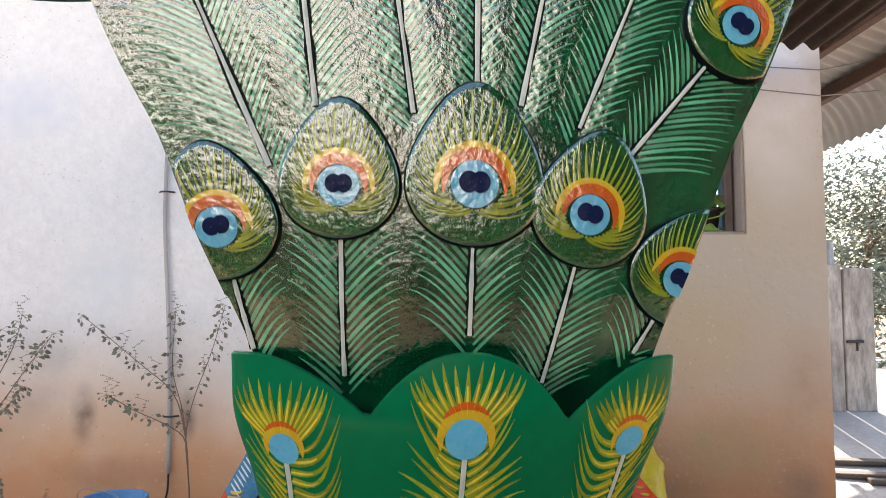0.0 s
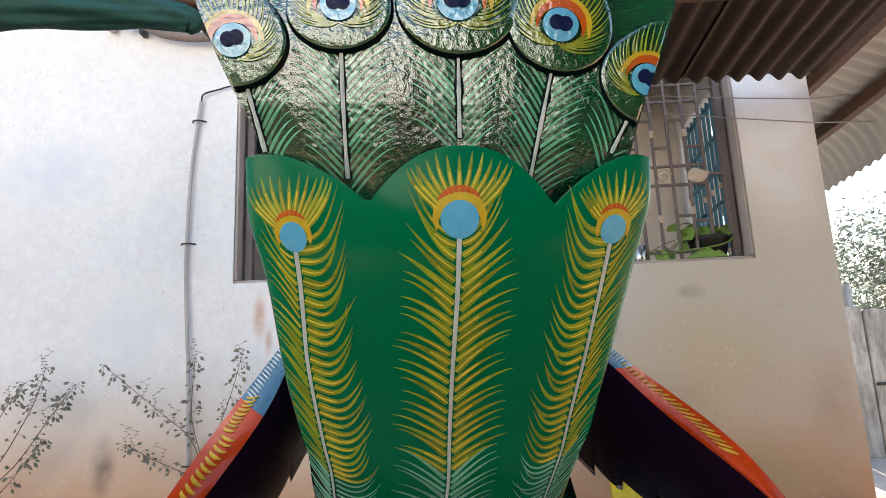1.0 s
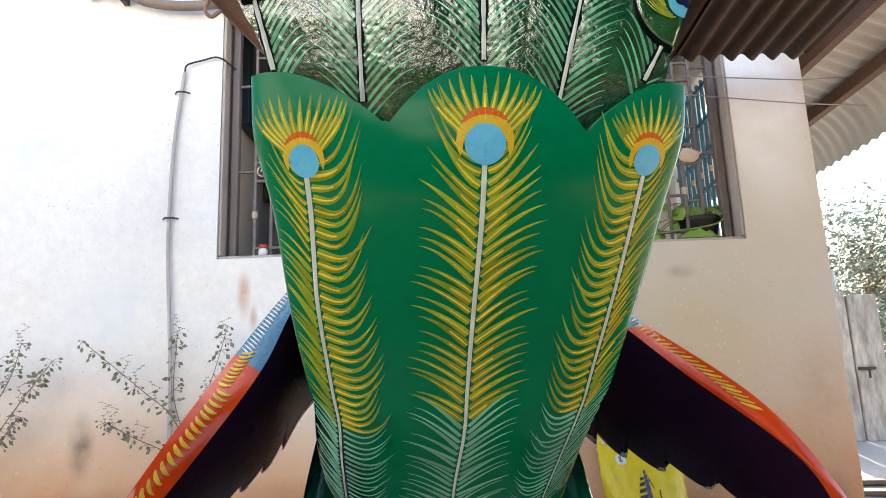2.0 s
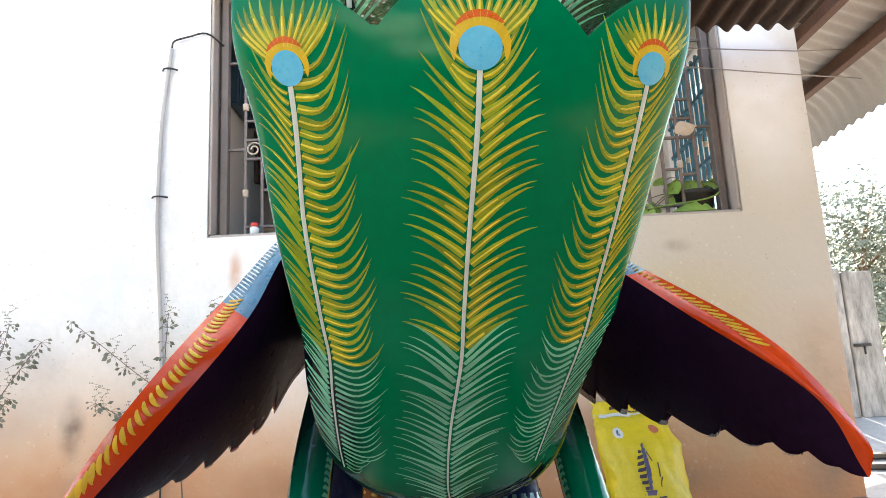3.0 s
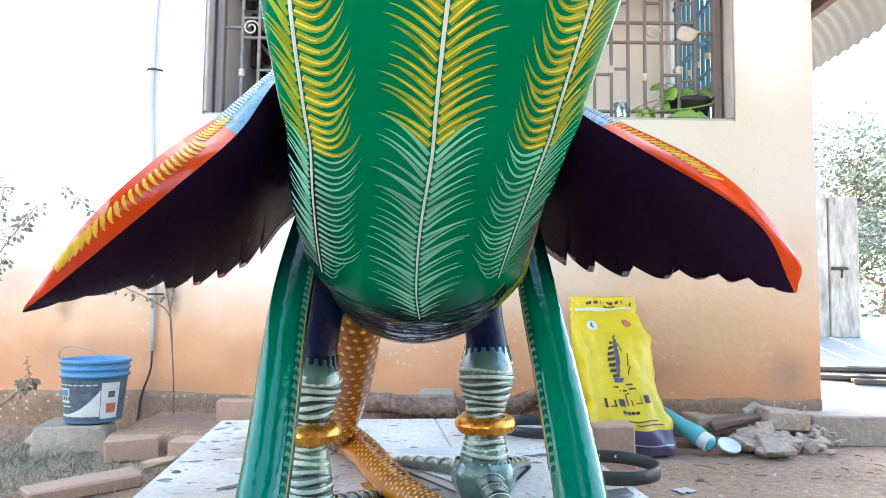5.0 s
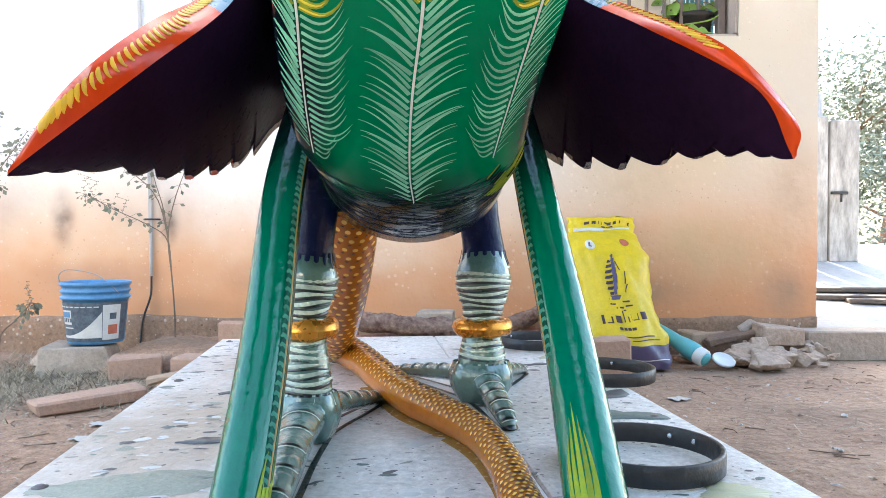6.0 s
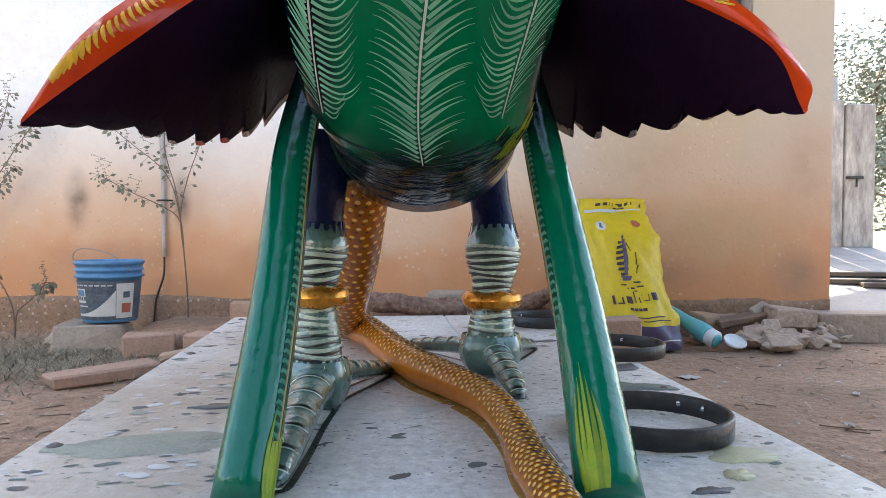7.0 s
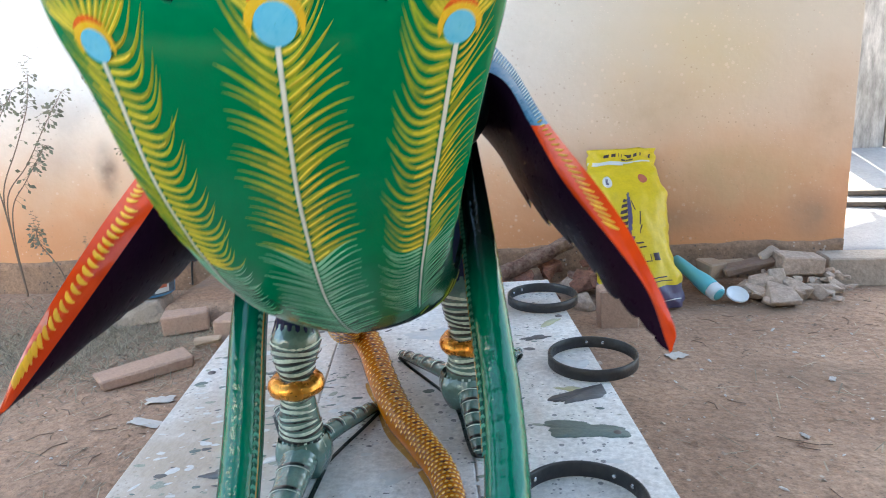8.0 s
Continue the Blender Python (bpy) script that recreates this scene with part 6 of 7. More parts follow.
# ---- iron hoops ----
hoop = thing("iron_hoop", "dark iron carrying hoop lying on the board", "hoop", "hoops on the board", at=Matrix.Translation((0.358, 1.31, DECK + 0.0035)))
b = Build(IRON)
b.lathe([(0.137, 0.0), (0.139, 0.002), (0.139, 0.035), (0.137, 0.037), (0.131, 0.037), (0.1295, 0.035), (0.1295, 0.002), (0.131, 0.0), (0.137, 0.0)], None, None, 56, False)
part("band", b, hoop)
for a in (0.5, 0.9, 2.4):
    b = Build(STEEL)
    b.lathe([(0.0055, 0.0), (0.0055, 0.0015), (0.0035, 0.003), (0.001, 0.0034)], Matrix.Translation((0.1285 * math.cos(a), 0.1285 * math.sin(a), 0.020)) @ pose(0, 0, 0, 0, 0, math.degrees(a)) @ pose(0, 0, 0, 0, -90, 0), None, 10)
    part("rivet", b, hoop, "small bright rivet")
for x, y, r in ((0.470, 2.07, 40), (0.345, 2.68, 100), (0.400, 0.745, 200)):
    copy_thing(hoop, pose(x, y, DECK + 0.0035, 0, 0, r))


# ---- bricks, blocks and stones ----
def brick(size, at, m, label, cat="brick", group="bricks by the board", name="brick", uneven=0.006):
    b = Build(m)
    b.box(size, None, None, 0.007, uneven)
    ob = part(name, b)
    ob.matrix_basis = at
    return tagged(ob, label, cat, group)


brick((0.27, 0.22, 0.115), pose(-1.56, 3.045, GROUND + 0.055, 0, 0, 9), BLOCK, "broken grey cement block under the bucket", "block", "", "cement_block", 0.020)
bank = Build(EARTH)
bx, by = np.linspace(-1.46, -0.50, 60), np.linspace(2.90, 3.50, 30)
bank.grid([[(x, y, GROUND - 0.02 + (0.105 + 0.02 * wobble(x, y, 2, 4.0)) * min(1, max(0.0, (y - 2.93 - 0.05 * wobble(x, 0, 5, 5.0)) / 0.07)) ** 0.6 * min(1, (x + 1.46) / 0.06) * min(1, (-0.50 - x) / 0.2) + 0.006 * wobble(x, y, 1, 22)) for x in bx] for y in by])
tagged(part("earth_bank", bank), "trodden earth bank along the foot of the wall", "earth bank", kind="structure")
brick((0.20, 0.11, 0.095), pose(-1.245, 2.86, GROUND + 0.045, 0, 0, 22), BRICK, "dusty salmon brick beside the block")
brick((0.34, 0.13, 0.05), pose(-1.185, 2.375, GROUND + 0.024, 0, 0, 42), BRICK, "long pale brick slab lying on the earth")
brick((0.22, 0.12, 0.12), pose(-0.905, 2.70, GROUND + 0.06, 0, 0, -4), BRICK, "salmon brick with a limewashed top beside the board")
brick((0.24, 0.11, 0.10), pose(-0.93, 3.32, GROUND + 0.125, 0, 0, 6), BRICK, "salmon brick by the foot of the wall")
brick((0.17, 0.025, 0.03), pose(-1.03, 2.60, GROUND + 0.05, 0, -14, -24), PALE_WOOD, "pale split wooden wedge beside the bricks", "wood", "", "wood_offcut")
brick((0.16, 0.11, 0.17), pose(0.665, 2.85, GROUND + 0.084, 0, 0, 4), BRICK, "salmon brick propping the board's corner")
brick((0.30, 0.12, 0.12), pose(0.20, 3.05, GROUND + 0.055, 0, 0, 4), BLOCK, "dusty block behind the board", "block", "", "cement_block")
brick((0.80, 0.17, 0.14), pose(2.12, 3.40, GROUND + 0.066, 0, 0, -2), BLOCK, "worn kerb stone at the patio's edge", "kerb stone", "", "kerb_stone", 0.010)
brick((0.205, 0.12, 0.095), pose(1.585, 3.33, GROUND + 0.112, 0, 3, 4), STONE, "squared stone on the rubble heap", "stone", "", "cut_stone", 0.008)
brick((0.10, 0.10, 0.075), pose(1.19, 3.36, GROUND + 0.09, 6, 0, 28), PALE_WOOD, "small sawn wood block", "wood", "", "wood_offcut")
brick((0.13, 0.05, 0.03), pose(1.285, 3.40, GROUND + 0.10, 4, -6, 8), PALE_WOOD, "split offcut of brown wood", "wood", "", "wood_offcut")
brick((0.31, 0.07, 0.035), pose(1.385, 3.36, GROUND + 0.105, 8, -10, 12), BARK, "grey weathered board on the rubble", "board", "", "old_board", 0.012)
brick((0.10, 0.05, 0.025), pose(1.465, 3.40, GROUND + 0.15, 20, -26, 20), BLOCK, "broken grey splinter of board", "board", "", "old_board", 0.010)


def stone(at, size, seed, label="dusty grey-brown broken stone", m=None, group="rubble by the wall"):
    """A broken, angular lump: the hull of scattered points."""
    bm = bmesh.new()
    rr_ = random.Random(seed)
    for _ in range(16):
        v = Vector([rr_.uniform(-0.5, 0.5) for _ in range(3)])
        k = max(abs(c) for c in v)
        v *= 0.5 / k * rr_.uniform(0.8, 1.0)
        bm.verts.new((v.x * size[0] * 1.1, v.y * size[1] * 1.1, v.z * size[2] * 1.1))
    bmesh.ops.convex_hull(bm, input=bm.verts)
    bmesh.ops.bevel(bm, geom=bm.edges[:], offset=min(size) * 0.03, segments=1, affect="EDGES")
    me = bpy.data.meshes.new("stone")
    bm.to_mesh(me)
    bm.free()
    me.materials.append(m or STONE)
    ob = new("stone", me)
    ob.matrix_basis = at
    return tagged(ob, label, "stone", group)


rr = random.Random(21)
CORNER_STONES = [(1.335, 3.20, 0.20, 0.12, 0.085), (1.155, 3.30, 0.10, 0.08, 0.06), (1.42, 3.09, 0.20, 0.15, 0.10), (1.385, 3.22, 0.16, 0.13, 0.11), (1.52, 3.17, 0.16, 0.12, 0.09),
                 (1.595, 3.13, 0.09, 0.08, 0.09), (1.67, 3.20, 0.14, 0.09, 0.06), (1.73, 3.24, 0.08, 0.08, 0.07), (1.65, 3.28, 0.10, 0.08, 0.07), (1.36, 3.06, 0.07, 0.06, 0.05), (1.45, 3.26, 0.15, 0.12, 0.14)]
WALL_STONES = [
    (-0.10, 3.22, 0.20, 0.12, 0.10), (0.10, 3.32, 0.24, 0.14, 0.14), (0.34, 3.38, 0.22, 0.12, 0.14), (-0.30, 3.28, 0.22, 0.14, 0.12), (0.02, 3.42, 0.22, 0.10, 0.14),
                         (0.52, 3.30, 0.14, 0.10, 0.10), (-0.52, 3.24, 0.18, 0.12, 0.10), (-1.00, 2.86, 0.10, 0.08, 0.06), (-1.75, 3.1, 0.14, 0.1, 0.08), (0.55, 3.05, 0.12, 0.1, 0.08)]
for x, y, sx, sy, sz in CORNER_STONES + WALL_STONES:
    stone(pose(x, y, GROUND + sz * 0.36, rr.uniform(-15, 15), rr.uniform(-15, 15), rr.uniform(0, 180)), (sx * 0.86, sy * 0.86, sz * 0.82), int(x * 991 + y * 77))

for i in range(22):
    x, y, s_ = rr.uniform(-0.62, 0.66), rr.uniform(3.16, 3.44), rr.uniform(0.05, 0.13)
    stone(pose(x, y, GROUND + 0.03 + 0.35 * (y - 3.16), rr.uniform(-25, 25), rr.uniform(-25, 25), rr.uniform(0, 180)), (s_ * 1.3, s_, s_ * 0.7), 400 + i, "broken red-brown brick rubble behind the board", RUBBLE, "brick rubble behind the board")
for i in range(26):
    x, y, s_ = rr.uniform(1.30, 1.80), rr.uniform(3.06, 3.34), rr.uniform(0.018, 0.05)
    stone(pose(x, y, GROUND + 0.012 + 0.22 * (y - 3.04), rr.uniform(-25, 25), rr.uniform(-25, 25), rr.uniform(0, 180)), (s_ * 1.3, s_, s_ * 0.7), 700 + i, "small dusty broken stone on the rubble heap")
brick((0.21, 0.12, 0.13), pose(-0.03, 3.33, GROUND + 0.064, 0, 0, 3), BRICK, "dusty salmon brick in the rubble behind the board")
brick((0.17, 0.11, 0.10), pose(-0.035, 3.33, GROUND + 0.178, 0, 0, -5), BLOCK, "pale limewashed block on top of a brick", "block", "", "cement_block")
for x, y, s_ in ((-0.33, 3.22, 0.15), (-0.14, 3.20, 0.14), (-0.46, 3.28, 0.13), (0.12, 3.22, 0.13), (-0.22, 3.36, 0.16)):
    stone(pose(x, y, GROUND + 0.062, 4, -5, 40 * x), (s_ * 1.2, s_, 0.135), int(900 + 100 * x), "large broken piece of red-brown brick", RUBBLE, "brick rubble behind the board")
# pile of logs behind the board
for i, (a, c, r) in enumerate([((0.14, 3.24, 0.035), (0.68, 3.47, 0.235), 0.040), ((-0.40, 3.23, 0.128), (0.06, 3.20, 0.092), 0.046), ((0.50, 3.34, 0.02), (0.70, 3.20, 0.02), 0.022)]):
    b = Build(LOG_BARK)
    a, c = Vector(a), Vector(c)
    n_ = 44
    rows = []
    for k in range(n_):
        q = a.lerp(c, k / (n_ - 1)) + Vector((0, 0.008 * wobble(k * 0.1, 2, i, 1.0), 0.012 * wobble(k * 0.12, 5, i, 1.0)))
        end = min(1.0, 0.55 + 0.45 * min(k, n_ - 1 - k) / 2)
        rows.append([q + (Vector((0, 1, 0)) * math.cos(g) + Vector((0, 0, 1)) * math.sin(g)) * r * end * (1 + 0.16 * wobble(k * 0.13, g * 0.5, i + 3, 1.0) + 0.16 * wobble(k * 0.35, math.cos(g) * 2, i + 7, 2.0)) for g in np.linspace(0, 2 * math.pi, 21)[:-1]])
    b.grid(rows, LOG_BARK, True, True)
    b.patch(rows[0], a, PALE_WOOD)
    b.patch(rows[-1], c, PALE_WOOD)
    tagged(part("log", b), "dry log with flaking red-brown bark by the wall", "log", "logs by the wall")

# ---- bucket ----
bk = thing("bucket", "blue plastic paint bucket with a dusty label", "bucket", at=pose(-1.515, 3.08, GROUND + 0.116, 0, 0, 4))
b = Build(BUCKET_BLUE)
b.lathe([(0.108, 0.0), (0.112, 0.003), (0.130, 0.190), (0.140, 0.192), (0.141, 0.200), (0.131, 0.202), (0.132, 0.218), (0.139, 0.220), (0.140, 0.228), (0.133, 0.230), (0.134, 0.246), (0.142, 0.248), (0.143, 0.262), (0.136, 0.264), (0.130, 0.258), (0.110, 0.02), (0.0, 0.018)], None, None, 40, False)
part("pail", b, bk)
b = Build(BUCKET_GREY)
lab = lambda a, f, o: Vector(((0.1135 + 0.0165 * f + o) * math.cos(a), (0.1135 + 0.0165 * f + o) * math.sin(a), 0.012 + 0.168 * f))
b.grid([[lab(a, f, 0.001) for a in np.linspace(-math.pi * 1.05, 0.02, 30)] for f in (0, 0.5, 1)])
part("label", b, bk, "dusty dark grey wrap-round label")


def on_label(name, a0, a1, f0, f1, m, text, off=0.002):
    b = Build(m)
    b.grid([[lab(a, f, off) for a in np.linspace(a0, a1, 10)] for f in (f0, (f0 + f1) / 2, f1)])
    part(name, b, bk, text)


on_label("side_panel", -0.98, -0.36, 0.04, 0.93, LABEL_WHITE, "off-white side panel of the label")
on_label("print_mark", -0.76, -0.52, 0.56, 0.72, BUCKET_GREY, "small round grey mark", 0.0028)
on_label("print_mark", -0.80, -0.46, 0.18, 0.42, LABEL_RED, "faded red printed square", 0.0028)
on_label("print_shield", -2.50, -2.02, 0.44, 0.80, LABEL_WHITE, "white printed shield")
on_label("shield_face", -2.46, -2.06, 0.62, 0.76, BUCKET_BLUE, "blue top of the printed shield", 0.0028)
for k_, (a0, a1) in enumerate(((-2.44, -2.36), (-2.33, -2.24), (-2.21, -2.13), (-2.10, -2.00))):
    on_label("print_bar", a0, a1, 0.50, 0.60, BUCKET_GREY, "dark printed bar", 0.0028)
on_label("print_bar", -2.42, -1.96, 0.34, 0.37, LABEL_WHITE, "white printed bar")
for k_ in range(9):
    on_label("print_bar", -2.85 + 0.2 * k_, -2.70 + 0.2 * k_, 0.87, 0.90, LABEL_WHITE, "short white printed bar")
b = Build(LABEL_WHITE)
b.grid([[lab(a, 0.10 + f * (0.06 + 0.55 * max(0, (a + 2.3) / 1.25) ** 2.2), 0.002) for a in np.linspace(-2.5, -1.0, 18)] for f in (0, 0.5, 1)])
part("print_swoosh", b, bk, "white curved printed shape")
b = Build(WIRE)
b.tube(spline([(-0.142, 0.0, 0.235), (-0.148, -0.02, 0.285), (-0.10, -0.05, 0.315), (0.0, -0.075, 0.305), (0.07, -0.10, 0.280), (0.125, -0.075, 0.215)], 30), 0.0022, None, 6)
part("handle", b, bk, "thin wire handle")

# ---- cement bag ----
bag = thing("cement_bag", "full yellow cement bag with a purple base against the wall", "bag")
BAG = spline([(0.836, 3.120, -0.066, 0.160, 0.085), (0.834, 3.118, -0.040, 0.186, 0.115), (0.826, 3.135, 0.04, 0.182, 0.130), (0.812, 3.175, 0.14, 0.174, 0.125), (0.794, 3.230, 0.27, 0.170, 0.110), (0.784, 3.295, 0.40, 0.170, 0.090), (0.780, 3.370, 0.50, 0.164, 0.055), (0.784, 3.425, 0.555, 0.164, 0.025), (0.792, 3.455, 0.612, 0.158, 0.012)], 60)
BAG[:, 0] -= 0.018


def bag_at(a, f, off=0.0):
    """a: angle round the bag, -90 degrees facing the yard; f: 0 at the base to 1 at the top seam."""
    k = min(max(f, 0), 1) * 59
    i = min(int(k), 58)
    x, y, z, hw, d = BAG[i] + (BAG[i + 1] - BAG[i]) * (k - i)
    ca, sa = math.cos(a), math.sin(a)
    e = 0.72
    px_, py_ = math.copysign(abs(ca) ** e, ca), math.copysign(abs(sa) ** e, sa)
    crease = 0.022 * wobble(px_ * 1.5, py_ + f * 5, 3, 1.0) + 0.015 * wobble(px_ * 3.5 + f * 6, f * 11, 9, 1.0) + 0.008 * wobble(px_ * 8 + f * 9, f * 22, 5, 1.0)
    slope = 0.10 * (px_) * (1 - f)
    return Vector((x + (hw + off + crease) * px_, y + (d + off + crease) * py_, max(z + 0.010 * wobble(px_ * 3, f * 4, 1, 1), GROUND + 0.004)))


b = Build(BAG_PURPLE)
ring = np.linspace(0, 2 * math.pi, 65)[:-1]
b.grid([[bag_at(a, f) for a in ring] for f in np.linspace(0, 0.265, 14)], BAG_PURPLE, True, True)
b.patch([bag_at(a, 0) for a in ring], Vector((0.895, 3.12, GROUND + 0.004)), BAG_PURPLE)
part("base", b, bag, "purple lower part of the bag")
b = Build(BAG_YELLOW)
b.grid([[bag_at(a, f) for a in ring] for f in np.linspace(0.265, 1, 44)], BAG_YELLOW, True, True)
b.patch([bag_at(a, 1) for a in ring], bag_at(-1.57, 1) * 0.5 + bag_at(1.57, 1) * 0.5, BAG_YELLOW)
part("sack", b, bag, "glossy yellow woven sack")


def bag_print(name, x0, x1, f0, f1, m, text, skew=0.0, nx=8, disc=False):
    """A printed shape on the front; x runs from -1 to 1 across it."""
    b = Build(m)
    ang = lambda x: -math.pi / 2 + math.copysign(1, x) * (math.pi / 2 - math.acos(min(1, abs(x) ** (1 / 0.72)))) if x else -math.pi / 2
    mid = (x0 + x1) / 2
    wide = lambda f: math.sqrt(max(0.0, 1 - ((2 * f - f0 - f1) / (f1 - f0)) ** 2)) if disc else 1.0
    b.grid([[bag_at(ang(mid + (x - mid) * wide(f) + skew * (f - f0)), f, 0.0028) for x in np.linspace(x0, x1, nx)] for f in np.linspace(f0, f1, 11 if disc else 5)])
    part(name, b, bag, text)


for x0, x1, f0, f1 in ((-0.30, -0.17, 0.922, 0.950), (-0.14, -0.02, 0.922, 0.950), (0.015, 0.05, 0.922, 0.968), (0.085, 0.12, 0.922, 0.950), (0.15, 0.32, 0.922, 0.950), (0.35, 0.46, 0.922, 0.950), (0.49, 0.53, 0.922, 0.950), (0.70, 0.76, 0.905, 0.945)):
    bag_print("print_bar", -0.02 + 1.35 * (x0 - 0.08), -0.05 + 1.35 * (x1 - 0.08), f0, f1 + 0.004, PRINT_DARK, "dark bar of large print")
for x0, x1 in ((0.04, 0.16), (0.18, 0.24), (0.26, 0.38)):
    bag_print("print_bar", x0 - 0.05, x1 - 0.05, 0.893, 0.908, PRINT_DARK, "dark bar of small print")
bag_print("seam_strip", -0.98, 0.02, 0.850, 0.884, LABEL_WHITE, "white strip along the fold", 1.2)
bag_print("seam_strip", 0.02, 0.80, 0.868, 0.882, LABEL_WHITE, "white strip along the fold")
bag_print("round_label", -0.62, -0.34, 0.685, 0.745, LABEL_WHITE, "white round printed label", 0.0, 8, True)
bag_print("print_mark", -0.52, -0.42, 0.700, 0.728, BAG_PURPLE, "small dark mark on the round label")
bag_print("oval_label", 0.38, 0.58, 0.715, 0.765, LABEL_RED, "red oval printed label", 0.0, 8, True)
for i in range(8):
    q = (i + 0.5) / 8
    mid_x, wide_x, f0 = -0.13 + 0.016 * i, 0.20 * math.sin(math.pi * (0.16 + 0.78 * q)), 0.492 + 0.0215 * i
    bag_print("logo_stripe", mid_x - wide_x, mid_x - 0.012, f0, f0 + 0.0125, PRINT_DARK, "dark slanting stripe of the emblem", 3.0)
    bag_print("logo_block", mid_x + 0.004, mid_x + 0.62 * wide_x, f0, f0 + 0.0215, BAG_PURPLE, "purple half of the leaf emblem", 0.7)
bag_print("logo_block", -0.30, -0.02, 0.472, 0.490, BAG_PURPLE, "purple foot of the emblem", 3.0)
for x0, x1, f0, f1, k in ((0.13, 0.155, 0.59, 0.628, -2.0), (0.19, 0.215, 0.535, 0.588, 1.0), (0.16, 0.185, 0.500, 0.535, 2.0), (-0.30, -0.16, 0.452, 0.458, 3.0), (-0.16, 0.02, 0.438, 0.445, 2.0), (0.04, 0.22, 0.462, 0.468, -3.0), (0.08, 0.26, 0.444, 0.450, 2.0)):
    bag_print("logo_line", x0, x1, f0, f1, PRINT_DARK, "thin outline of the emblem", k)
for x0, x1, f0, f1 in ((-0.46, -0.40, 0.372, 0.412), (-0.38, -0.27, 0.372, 0.380), (-0.29, -0.24, 0.372, 0.405), (-0.20, -0.08, 0.378, 0.412), (-0.05, -0.01, 0.382, 0.432), (-0.01, 0.06, 0.428, 0.436), (0.04, 0.08, 0.382, 0.418), (0.11, 0.13, 0.386, 0.418), (0.13, 0.24, 0.386, 0.393), (0.22, 0.25, 0.386, 0.418), (0.28, 0.42, 0.390, 0.424)):
    bag_print("print_bar", 0.02 + 1.3 * x0, 0.02 + 1.3 * x1 - 0.02, f0, f1 - 0.003, PRINT_DARK, "dark bar of large print")
for x0, x1 in ((-0.20, -0.12), (-0.10, -0.03), (-0.01, 0.07), (0.09, 0.19)):
    bag_print("print_bar", x0, x1, 0.345, 0.358, PRINT_DARK, "dark bar of small print")
bag_print("print_bar", -0.20, 0.62, 0.308, 0.314, PRINT_DARK, "thin line of print")
bag_print("print_bar", -0.35, 0.72, 0.290, 0.295, PRINT_DARK, "thin line of print")
bag_print("print_line", -0.1, 0.86, 0.178, 0.184, LABEL_WHITE, "thin white line on the purple base")
bag_print("print_bar", -0.24, -0.12, 0.180, 0.225, LABEL_WHITE, "white printed mark on the purple base")

# teal bottle and white lid
tb = thing("teal_bottle", "empty teal plastic bottle lying against the bag", "bottle")
axis_a, axis_b = Vector((1.010, 3.34, 0.085)), Vector((1.160, 3.12, GROUND + 0.034))
m = Matrix.Translation(axis_a) @ (axis_b - axis_a).to_track_quat("Z", "Y").to_matrix().to_4x4()
ln = (axis_b - axis_a).length
b = Build(TEAL)
b.lathe([(0.018, 0.0), (0.027, 0.006), (0.030, 0.05), (0.032, 0.13), (0.040, 0.18), (0.042, 0.20), (0.042, ln - 0.05), (0.038, ln - 0.045)], m, None, 24)
part("bottle_body", b, tb)
b = Build(WHITE_PLASTIC)
b.lathe([(0.036, ln - 0.0445), (0.040, ln - 0.04), (0.040, ln - 0.006), (0.036, ln)], m, None, 24)
part("cap", b, tb, "white ribbed cap")
b = Build(TEAL)
b.lathe([(0.030, ln + 0.0005), (0.030, ln + 0.006), (0.018, ln + 0.007)], m, None, 20)
part("cap_disc", b, tb, "teal disc in the cap")
b = Build(WHITE_PLASTIC)
b.lathe([(0.046, 0.0), (0.050, 0.004), (0.050, 0.011), (0.045, 0.012), (0.042, 0.006), (0.0, 0.005)], pose(1.245, 3.13, GROUND + 0.024, 28, 6, 0), None, 28, False)
tagged(part("plastic_lid", b), "round white plastic lid lying on the earth", "lid")

# ---- pipes and wires on the wall ----
cp = thing("conduit_pipe", "grey plastic conduit fixed to the house wall", "pipe")
b = Build(PIPE)
b.tube(spline([(-1.452, 3.505, 0.318), (-1.462, 3.505, 0.9), (-1.500, 3.505, 1.5), (-1.505, 3.505, 1.74), (-1.495, 3.505, 2.15), (-1.455, 3.505, 2.56)], 40), 0.0098, None, 12)
part("pipe", b, cp)
for z, x in ((0.60, -1.456), (1.74, -1.505), (2.44, -1.470)):
    b = Build(IRON)
    b.tube([(x - 0.035, 3.515, z), (x - 0.018, 3.49, z), (x, 3.486, z), (x + 0.018, 3.49, z), (x + 0.045, 3.515, z)], 0.005, None, 6)
    part("clamp", b, cp, "dark metal clamp")
b = Build(CABLE)
b.tube(spline([(-1.455, 3.505, 2.56), (-1.44, 3.50, 2.60), (-1.36, 3.505, 2.625), (-1.27, 3.51, 2.64), (-1.20, 3.58, 2.60)], 24), 0.005, None, 6)
part("cable", b, cp, "thin black cable into the window")
b = Build(CABLE)
b.tube(spline([(-1.452, 3.505, 0.32), (-1.455, 3.50, 0.22), (-1.49, 3.49, 0.10), (-1.50, 3.48, -0.03)], 20), 0.005, None, 6)
part("cable", b, cp, "thin black cable into the earth")
hp = thing("water_pipe", "dirty grey hose on a wall elbow", "pipe")
b = Build(PIPE_DARK)
b.tube(spline([(-1.90, 3.46, 3.04), (-1.80, 3.46, 3.035), (-1.66, 3.46, 2.965), (-1.45, 3.46, 2.93), (-1.2, 3.47, 2.95), (-0.95, 3.48, 3.02)], 30), 0.027, None, 12)
part("hose", b, hp)
b = Build(LABEL_WHITE)
